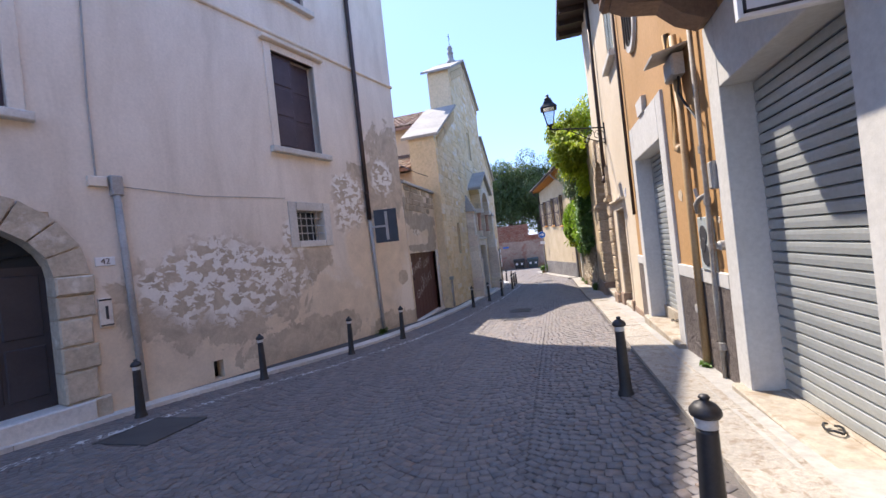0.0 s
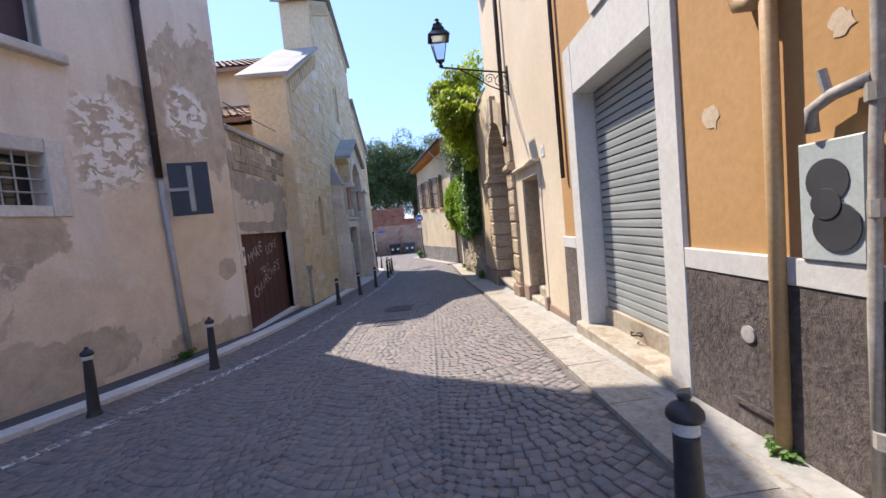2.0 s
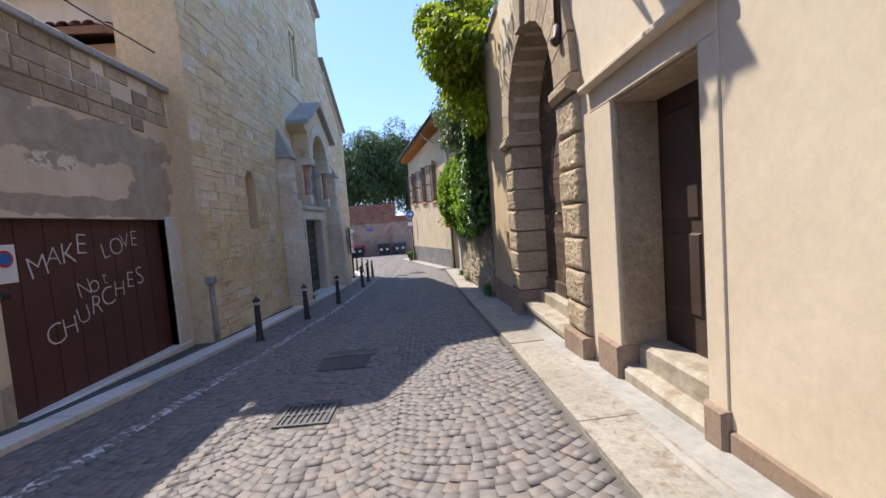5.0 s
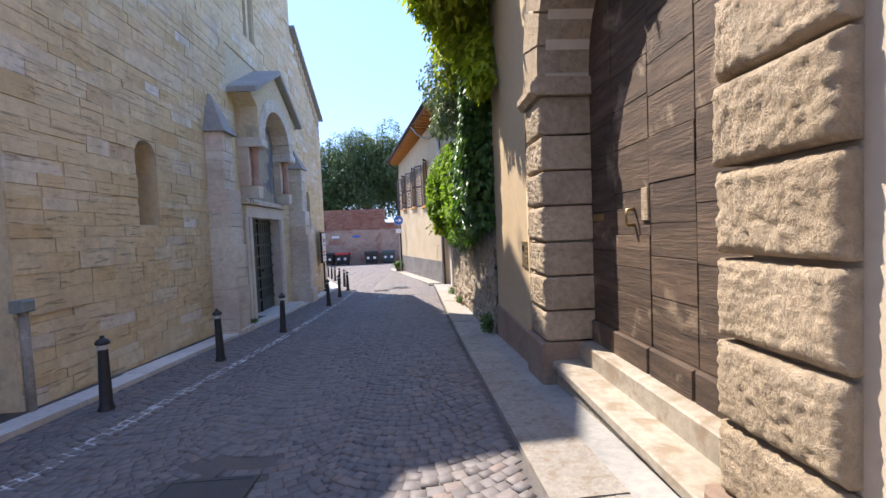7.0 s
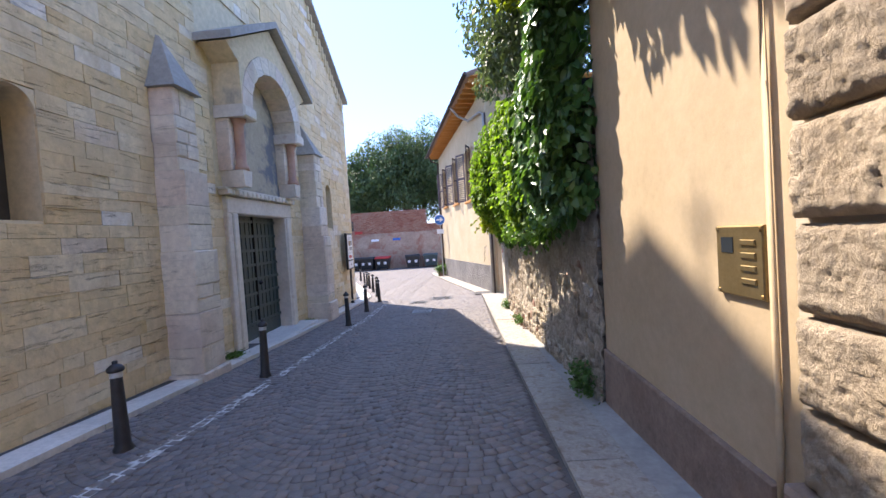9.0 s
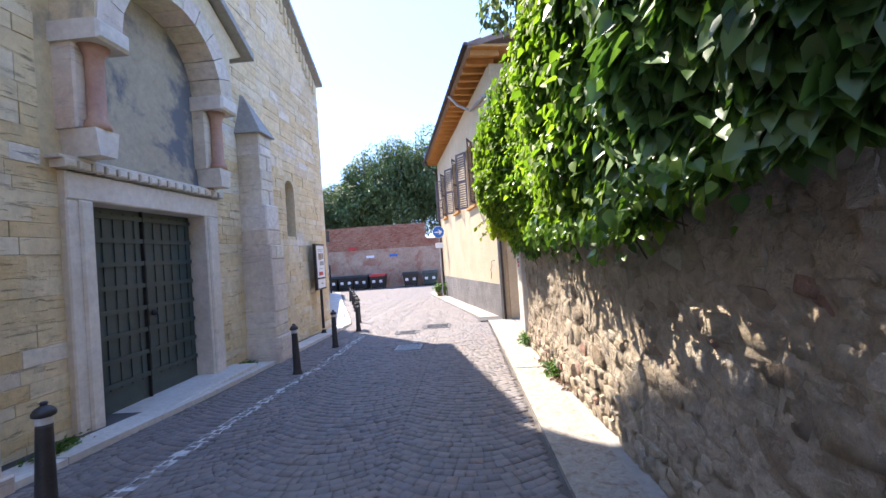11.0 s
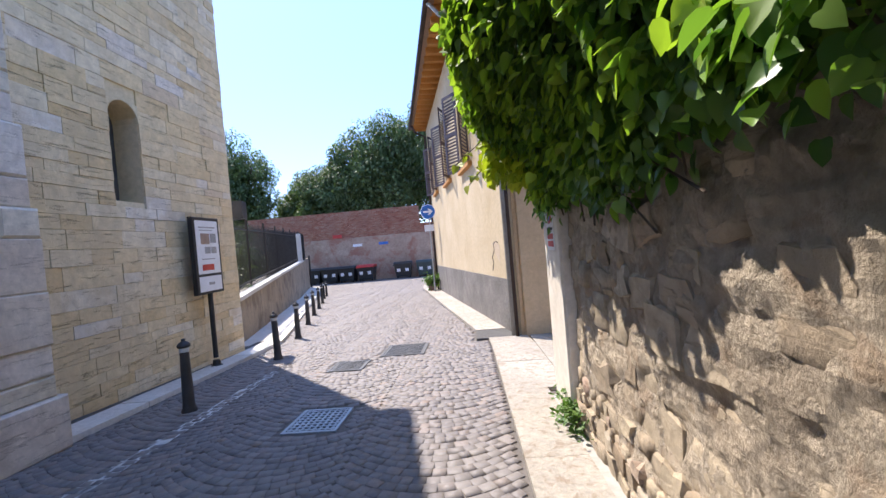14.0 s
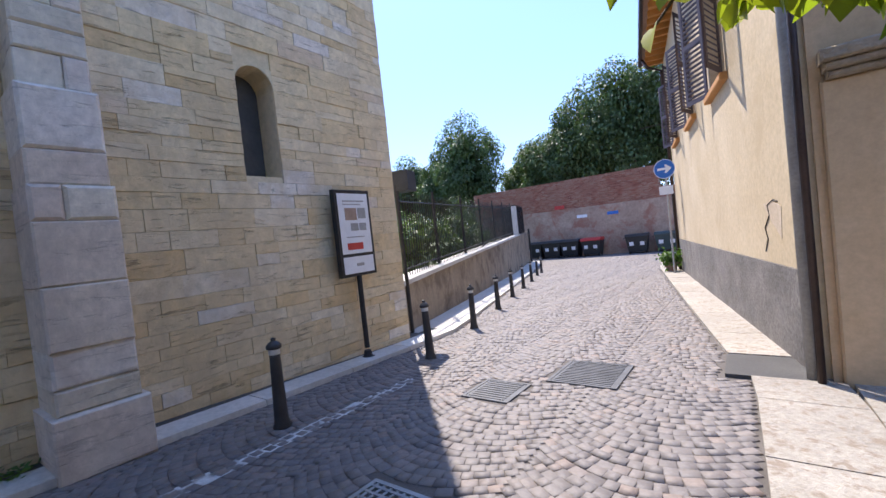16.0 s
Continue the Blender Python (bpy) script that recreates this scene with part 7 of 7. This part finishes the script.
# runners added above the view so that leaf shade falls on the portal
for k in range(11):
    spots = []
    a = Vector((1.3, 13.6 + 0.28 * k, 4.5 + 0.1 * (k % 3)))
    b = a + Vector((r.uniform(-0.9, -0.4), r.uniform(-0.6, 0.3), r.uniform(-0.5, 0.3)))
    for i in range(22):
        t = i / 29
        spots.append((a.lerp(b, t) + Vector((r.uniform(-0.06, 0.06), r.uniform(-0.06, 0.06), 0.25 * math.sin(math.pi * t))), (-0.5, -0.3, 0.8)))
    leaves("runner", M_wist, wis, spots, 0.15, seed=8 + k, heart=False, droop=0.6)
bm = B()
tube(bm, [Vector((1.75, 16.6, -0.5)), Vector((1.7, 16.3, 2.5)), Vector((1.6, 15.6, 4.6)), Vector((1.3, 15.0, 4.9))], [0.09, 0.07, 0.05, 0.03], 7)
part("trunk", bm, M_bark, wis)


def bush(name, label, cat, centre, radii, n, mat, size, seed, heart=False, clump=26, group=""):
    t = thing(name, label, cat, group=group)
    q = random.Random(seed)
    spots = []
    cs = []
    for _ in range(clump):
        d = Vector((q.gauss(0, 1), q.gauss(0, 1), q.gauss(0, 1))).normalized() * q.uniform(0.35, 0.95)
        cs.append((Vector(centre) + Vector((d.x * radii[0], d.y * radii[1], d.z * radii[2])), q.uniform(0.22, 0.42)))
    m = (radii[0] + radii[1] + radii[2]) / 3
    for i in range(n):
        c, k = cs[i % clump]
        d = Vector((q.gauss(0, 1), q.gauss(0, 1), q.gauss(0, 1))).normalized()
        spots.append((c + d * k * m * q.uniform(0.6, 1.05), tuple(d + Vector((0, 0, 0.4)))))
    leaves("crown", mat, t, spots, size, seed=seed, heart=heart, droop=0.5)
    return t, cs


def tree(label, x, y, z0, h, rad, seed, n=5200, size=0.34, mat=None, clump=46):
    centre = (x, y, z0 + h * 0.66)
    t, cs = bush("tree", label, "tree", centre, (rad, rad, h * 0.36), n, mat or M_tree, size, seed, False, clump, "trees behind the boundary wall")
    bm = B()
    tube(bm, [Vector((x, y, z0 - 0.3)), Vector((x + 0.1, y, z0 + h * 0.25)), Vector((x, y + 0.1, z0 + h * 0.55)), Vector((x, y, z0 + h * 0.8))], [h * 0.028, h * 0.022, h * 0.014, h * 0.006], 8)
    part("trunk", bm, M_bark, t)
    q = random.Random(seed + 1)
    for c, k in cs[:9]:
        bm = B()
        s = Vector((x, y, z0 + h * q.uniform(0.3, 0.6)))
        tube(bm, [s, s.lerp(c, 0.5) + Vector((0, 0, 0.2)), c], [h * 0.010, h * 0.007, h * 0.003], 5)
        part("limb", bm, M_bark, t)


oli, ocs = bush("olive_tree", "grey-green olive tree behind the garden wall", "tree", (1.5, 19.3, 4.2), (0.95, 1.8, 1.0), 11000, M_olive, 0.11, 31, False, 40)
bm = B()
tube(bm, [Vector((2.3, 19.6, -0.9)), Vector((2.25, 19.5, 1.5)), Vector((1.7, 19.5, 3.2))], [0.12, 0.10, 0.05], 8)
part("trunk", bm, M_bark, oli)
for c, k in ocs[:8]:
    bm = B()
    tube(bm, [Vector((1.95, 19.5, 2.5)), Vector((1.75, 19.5, 3.1)).lerp(c, 0.6), c], [0.05, 0.03, 0.01], 5)
    part("limb", bm, M_bark, oli)
for k, (x, y, h, rad, sz) in enumerate(((-5.6, 58, 13.6, 3.6, 0.36), (-1.8, 57.5, 13.4, 3.4, 0.36), (-9.6, 58.5, 11.6, 3.0, 0.36), (-12.8, 59, 10.8, 2.6, 0.36), (2.4, 58.5, 13.5, 3.6, 0.36),
                                        (-20.6, 57, 12.2, 3.0, 0.36), (-24.5, 58, 9.9, 2.8, 0.36), (-16.8, 62, 9.0, 2.6, 0.36), (6.5, 58, 12, 3.5, 0.4), (-30, 60, 11, 3.6, 0.4))):
    tree("broad dark green tree rising behind the boundary wall", x, y, gz(x, y) - 0.2, h * 1.13, rad * 1.05, 50 + k, 26000, sz * 0.8, None, 70)
for k, (x, y, rx, h) in enumerate(((-6.6, 31.0, 1.0, 1.5), (-8.0, 33.4, 1.1, 1.7), (-9.3, 36.0, 1.2, 1.9), (-10.4, 38.6, 1.2, 2.0), (-11.6, 41.5, 1.3, 2.1), (-13.2, 44.5, 1.5, 2.4), (-9.6, 31.5, 1.2, 2.0), (-12.0, 36.0, 1.5, 2.4), (-5.6, 28.9, 0.8, 1.5), (-7.2, 32.2, 1.0, 1.8), (-8.7, 34.8, 1.1, 1.8), (-10.0, 37.4, 1.1, 2.0), (-11.0, 40.0, 1.2, 2.1), (-14.5, 40.0, 1.9, 3.0), (-16.0, 34.5, 2.0, 3.2), (-15.5, 47.2, 2.2, 4.4), (-19.5, 46.5, 2.4, 4.6), (-23.5, 45.0, 2.5, 4.8), (-20.5, 40.0, 2.4, 4.4), (-25.5, 39.0, 2.6, 4.6))):
    h *= 1.5 if h < 2.5 else 1.15
    b, _ = bush("shrub", "dense dark green shrub behind the iron railings", "shrub", (x, y, gz(x, y) + h * 0.48), (rx, rx, h * 0.5), 3400, M_tree, 0.17, 90 + k, False, 22, "shrubs behind the railings")
    bm = B()
    tube(bm, [Vector((x, y, gz(x, y) - 0.1)), Vector((x, y, gz(x, y) + h * 0.5))], 0.05, 6)
    part("stem", bm, M_bark, b)


def weeds(label, x, y, w, h, n, seed):
    t = thing("weed_tuft", label, "weeds", group="weeds at the foot of walls")
    q = random.Random(seed)
    z = gz(x, y) + 0.02
    sp = [(Vector((x + q.gauss(0, w * 0.4), y + q.gauss(0, w), z + q.random() * h)), (q.uniform(-1, 0.2), q.uniform(-0.5, 0.5), 1)) for _ in range(n)]
    leaves("leaves", M_weed, t, sp, 0.06, seed=seed, heart=False, droop=-0.5)


for k, (x, y, w, h, n) in enumerate(((1.30, 22.78, 0.14, 0.2, 420), (1.33, 20.7, 0.13, 0.16, 320), (1.36, 16.7, 0.13, 0.26, 380), (-3.42, 22.1, 0.16, 0.08, 260), (-3.42, 19.0, 0.12, 0.09, 200), (-4.36, 9.45, 0.10, 0.12, 220), (-3.36, 18.95, 0.08, 0.06, 90), (1.42, 4.93, 0.04, 0.04, 60))):
    weeds("small green weeds growing where wall meets pavement", x, y, w, h, n, 200 + k)
pp = thing("potted_plant", "small green potted shrub against the corner house", "potted plant", (-1.1, 37.6, gz(-1.1, 37.6)))
bm = B()
lathe(bm, [(0.14, 0), (0.2, 0.3), (0.215, 0.3), (0.215, 0.34), (0.18, 0.34)], 14)
part("pot", bm, M_roof, pp, "terracotta pot")
q = random.Random(77)
leaves("foliage", M_weed, pp, [(Vector((q.gauss(0, 0.16), q.gauss(0, 0.16), 0.5 + q.gauss(0, 0.14))), (q.uniform(-1, 1), q.uniform(-1, 1), 0.6)) for _ in range(420)], 0.10, seed=78)
leaf_litter = []
for _ in range(260):
    y = r.uniform(20.0, 21.6)
    x = 1.36 - abs(r.gauss(0, 0.05))
    leaf_litter.append((Vector((x, y, gz(x, y) + 0.05)), (0, 0, 1)))
lit = thing("leaf_litter", "dry brown leaves gathered at the wall's foot", "leaf litter", kind="stuff")
leaves("dry_leaf", worn("dry_leaf_brown", (0.16, 0.08, 0.04), (0.26, 0.15, 0.08), 8, 40, 0.9, 0, 0, 0.3), lit, leaf_litter, 0.05, seed=79, heart=False, droop=0.0)
bm = B()
vs = [bm.verts.new((x, y, gz(x, y) + 0.02)) for x, y in ((-4.3, 26.7), (-11.2, 47.5), (-12, 49.3), (-40, 49.3), (-40, 26.7))]
bm.faces.new(vs)
tagged(link_bm("garden_ground", bm, worn("garden_grass", (0.045, 0.075, 0.025), (0.09, 0.12, 0.04), 1.5, 40, 0.95, 0.6, 0.02, 0.5), recalc=False), "shaded grass behind the railings", "grass", kind="structure")

# ---- pieces: church ashlar ----
def top_line(u):
    if u < 17.6:
        return 5.62 + (u - C0) * (2.0 / 3.4)
    if u < 20.6:
        return 9.3 + (u - 17.6) * 0.5
    if u < 23.6:
        return 10.8 - (u - 20.6) * 0.5
    return 7.62 - (u - 23.6) * (2.0 / 3.25)


BLOCKED = [(19.36, 21.74, -3, 2.0), (19.2, 21.9, 1.9, 4.3), (19.0, 22.1, 4.2, 5.2), (16.05, 16.5, 1.38, 2.62), (24.32, 24.77, 1.42, 2.68), (20.0, 20.62, 5.9, 7.3),
           (17.93, 18.37, -3, 3.2), (22.52, 22.96, -3, 3.2)]
near, rest = [], []
rs = random.Random(12)
z = -1.35
while z < 10.4:
    h = rs.choice((0.11, 0.14, 0.16, 0.18, 0.21, 0.25))
    free = [(C0 + 0.002, C1 - 0.002)]
    for a, b, c, d in BLOCKED:
        if z + h > c + 0.01 and z < d - 0.01:
            nxt = []
            for f0, f1 in free:
                if b <= f0 or a >= f1:
                    nxt.append((f0, f1))
                    continue
                if a - f0 > 0.08:
                    nxt.append((f0, a))
                if f1 - b > 0.08:
                    nxt.append((b, f1))
            free = nxt
    for f0, f1 in free:
        u = f0
        while u < f1 - 0.02:
            L = min(rs.uniform(0.22, 0.75) * (0.75 + h), f1 - u)
            if f1 - u - L < 0.14:
                L = f1 - u
            if z + h < min(top_line(u), top_line(u + L)):
                n = rs.choice((1, 1, 1, 1, 1, 2)) if h > 0.18 and L > 0.2 else 1
                zc = [z] + sorted(z + h * (k + rs.uniform(0.75, 1.25)) / n for k in range(n - 1)) + [z + h]
                for za, zb in zip(zc, zc[1:]):
                    (near if (z < 1.9 and 14.2 < u < 19.4) else rest).append((u, u + L, za, zb))
            u += L
    z += h
near, spill = near[:300], near[300:]
rest += spill


def ashlar(bm, u0, u1, z0, z1, q):
    j = q.uniform(0.0003, 0.0022)
    d = q.gauss(0, 0.004 if z1 - z0 > 0.1 else 0.009)
    soft_block(bm, F_church, u0 + j, u1 - j, CD - 0.01, d, z0 + j, z1 - j, q.uniform(0.001, 0.004))


for st in near:
    bm = B()
    ashlar(bm, *st, rs)
    part("ashlar_stone", bm, M_church, church)
verts, faces = [], []
for u0, u1, z0, z1 in rest:
    j, d, b = rs.uniform(0.0003, 0.0022), rs.gauss(0, 0.004 if z1 - z0 > 0.1 else 0.009), rs.uniform(0.001, 0.004)
    n0 = len(verts)
    for dd, i in ((CD - 0.01, 0), (d - b, 0), (d, b)):
        for a, c in ((u0 + j + i, z0 + j + i), (u1 - j - i, z0 + j + i), (u1 - j - i, z1 - j - i), (u0 + j + i, z1 - j - i)):
            verts.append(tuple(F_church(a, dd, c)))
    faces.append((n0 + 11, n0 + 10, n0 + 9, n0 + 8))
    for k in (0, 4):
        for i in range(4):
            faces.append((n0 + k + i, n0 + k + 4 + i, n0 + k + 4 + (i + 1) % 4, n0 + k + (i + 1) % 4))
me = bpy.data.meshes.new("ashlar")
me.from_pydata(verts, [], faces)
me.materials.append(M_church)
ob = new("ashlar", me)
ob.parent = church
tagged(ob, "yellowish ashlar blocks in uneven courses", kind="stuff")

# ---- pieces: rubble of the garden wall ----
def rubble_mesh(seed, mat):
    q = random.Random(seed)
    bm = B()
    bmesh.ops.create_cube(bm, size=1.0)
    bmesh.ops.subdivide_edges(bm, edges=bm.edges, cuts=1, use_grid_fill=True)
    for v in bm.verts:
        c = v.co
        k = 0.5 / max(0.35, (abs(c.x) ** 5 + abs(c.y) ** 5 + abs(c.z) ** 5) ** (1 / 5))
        v.co = Vector((c.x * (0.75 + 0.25 * k), c.y * k, c.z * k)) + Vector((q.uniform(-0.05, 0.05), q.uniform(-0.12, 0.12), q.uniform(-0.12, 0.12)))
    bmesh.ops.recalc_face_normals(bm, faces=bm.faces)
    me = bpy.data.meshes.new("stone")
    bm.to_mesh(me)
    bm.free()
    for p in me.polygons:
        p.use_smooth = seed % 2 == 0
    me.materials.append(mat)
    return me


forms = [rubble_mesh(300 + i, M_rubble) for i in range(14)]
dark_forms = [rubble_mesh(320 + i, M_rubbledark) for i in range(14)]
q = random.Random(41)
stones = []
for ua, ub in ((16.42, 19.7), (19.7, 22.78)):
    big = ua > 19      # the far stretch is laid in larger, flatter stones
    z = -1.05
    while z < 1.5:
        low = z < (-0.55 if big else -0.35)
        h = q.uniform(0.07, 0.13) if low else q.uniform(0.11, 0.27) if big else q.uniform(0.07, 0.2)
        u = ua + q.uniform(0, 0.06)
        while u < ub:
            L = h * q.uniform(0.9, 1.6) if low else h * q.uniform(0.8, 2.0)
            zz = z + h / 2 + q.uniform(-0.03, 0.03)
            if zz > gz(1.4, u) - 0.02:
                out = q.uniform(0.006, 0.028) if low else q.uniform(-0.014, 0.008) if big else q.uniform(-0.012, 0.016)
                stones.append((u + L / 2, zz, L * q.uniform(0.92, 1.05), h * q.uniform(0.92, 1.12), bed(u + L / 2, zz) + out, q.uniform(-14, 14)))
            u += L
        z += h * 0.92
order = sorted(stones, key=lambda s: (s[1] > 0.6, s[0] < 17.2, s[1]))
mine, others = order[:300], order[300:]
for k, (u, zz, L, h, d, a) in enumerate(mine):
    o = new("stone", (dark_forms if u > 19.7 else forms)[k % len(forms)])
    o.parent = gwall
    p = F_gard(u, d - 0.05, zz)
    o.matrix_basis = Matrix.LocRotScale(p, Euler((radians(a), radians(q.uniform(-8, 8)), 0)), (0.10, L, h))
for part_forms, mat, lot in ((forms, M_rubble, [o for o in others if o[0] <= 19.7]), (dark_forms, M_rubbledark, [o for o in others if o[0] > 19.7])):
    bm = B()
    for k, (u, zz, L, h, d, a) in enumerate(lot):
        n0 = len(bm.verts)
        bm.from_mesh(part_forms[k % len(forms)])
        bm.verts.ensure_lookup_table()
        m = Matrix.LocRotScale(F_gard(u, d - 0.05, zz), Euler((radians(a), radians(q.uniform(-8, 8)), 0)), (0.10, L, h))
        for v in bm.verts[n0:]:
            v.co = m @ v.co
    ob = link_bm("rubble", bm, mat, gwall, "", False)
    tagged(ob, "brown rubble stones in lime mortar", kind="stuff")

# ---- pieces: porphyry cobbles laid in arcs ----
road = tagged(new("road"), "street of dark porphyry cobbles laid in arcs", "road", kind="structure")
P, WID, SAG = 0.092, 1.25, 0.27
# s along the arc by length, so that the stones stay nearly square
arc_s = [-1 + i / 100 for i in range(201)]
arc_l = [0.0]
for i in range(200):
    arc_l.append(arc_l[-1] + 0.01 * math.sqrt((WID / 2) ** 2 + (2 * SAG * (arc_s[i] + 0.005)) ** 2))
ARC = arc_l[-1]
cob = []
q = random.Random(17)
for c in range(-9, 5):
    xc = 0.26 + c * WID
    for row in range(int(-8 / P), int(49.9 / P)):
        n_in = q.choice((14, 15, 15, 16))
        cuts = [0.0]
        for i in range(n_in):
            cuts.append(cuts[-1] + q.uniform(0.78, 1.22))
        y_row = row * P + q.uniform(-0.006, 0.006)
        for i in range(n_in):
            l0, l1 = cuts[i] / cuts[-1] * ARC, cuts[i + 1] / cuts[-1] * ARC
            s = float(np.interp((l0 + l1) / 2, arc_l, arc_s))
            x = xc + s * WID / 2
            y = y_row - SAG * (1 - s * s) + q.uniform(-0.004, 0.004)
            if not (kerb_west(y) + 0.03 < x < pave_east(y) - 0.03) and not (y > 39 and -11 < x < 3 and x > kerb_west(y)):
                continue
            if any(a - 0.06 < x < b + 0.06 and e - 0.06 < y < f + 0.06 for a, b, e, f in COVERS):
                continue
            slope = SAG * 2 * s * 2 / WID
            cob.append((x, y, math.atan(slope) + q.uniform(-0.05, 0.05), (l1 - l0) / 0.104 * 0.985, P / 0.104 / math.sqrt(1 + slope * slope) * 1.02))
pick = [c for c in cob if -0.9 < c[0] < 0.8 and 7.2 < c[1] < 9.2][:300]
chosen = {(c[0], c[1]) for c in pick}


def cobble_mesh(seed):
    k = random.Random(seed)
    w = 0.0511
    vs = []
    for hw, hz in ((w, -0.03), (w, -0.001), (w - 0.0025, 0.002)):
        for sx, sy in ((-1, -1), (1, -1), (1, 1), (-1, 1)):
            vs.append((sx * hw + k.uniform(-0.003, 0.003), sy * hw + k.uniform(-0.003, 0.003), hz + (k.uniform(-0.0012, 0.0012) if hz > 0 else 0)))
    fs = [(8, 9, 10, 11)] + [(a + i, a + (i + 1) % 4, a + 4 + (i + 1) % 4, a + 4 + i) for a in (0, 4) for i in range(4)]
    return vs, fs


shapes = [cobble_mesh(500 + i) for i in range(10)]
meshes = []
for vs, fs in shapes:
    me = bpy.data.meshes.new("cobble")
    me.from_pydata(vs, [], fs)
    me.materials.append(M_cobble)
    meshes.append(me)
for k, (x, y, a, wx, wy) in enumerate(pick):
    o = new("cobble", meshes[k % 10])
    o.parent = road
    o.matrix_basis = Matrix.LocRotScale((x, y, gz(x, y) + q.uniform(-0.002, 0.002)), Euler((-0.04, 0, a)), (wx, wy, 1))
arrs = [np.array(vs) for vs, fs in shapes]
V, FC, tint = [], [], []
n0 = 0
fbase = np.array(shapes[0][1])
for k, (x, y, a, wx, wy) in enumerate(cob):
    if (x, y) in chosen:
        continue
    thin = 0.78 if y < 25.6 and abs(x - line_west(y)) < 0.11 else 1.0
    v = arrs[k % 10] * np.array((wx * thin, wy * thin, 1.0))
    ca, sa = math.cos(a), math.sin(a)
    w = np.empty_like(v)
    w[:, 0] = v[:, 0] * ca - v[:, 1] * sa + x
    w[:, 1] = v[:, 0] * sa + v[:, 1] * ca + y
    w[:, 2] = v[:, 2] + gz(x, y) + q.uniform(-0.002, 0.002) + v[:, 1] * (-0.04 if y < 40 else -0.012)
    V.append(w)
    off = abs(x - line_west(y)) if y < 25.6 else 9
    tint.append(1 if off < 0.06 and q.random() < 0.07 else 0)
    FC.append(fbase + n0)
    n0 += len(v)
V, FC = np.concatenate(V), np.concatenate(FC)
me = bpy.data.meshes.new("cobblestones")
me.vertices.add(len(V))
me.vertices.foreach_set("co", V.ravel())
me.loops.add(FC.size)
me.loops.foreach_set("vertex_index", FC.ravel().astype(np.int32))
me.polygons.add(len(FC))
me.polygons.foreach_set("loop_start", np.arange(0, FC.size, 4, dtype=np.int32))
me.update(calc_edges=True)
me.materials.append(M_cobble)
me.materials.append(M_paint)
me.polygons.foreach_set("material_index", np.repeat(np.array(tint, dtype=np.int32), len(fbase)))
ob = new("cobblestones", me)
ob.parent = road
tagged(ob, "dark grey and reddish porphyry cobbles", kind="stuff")
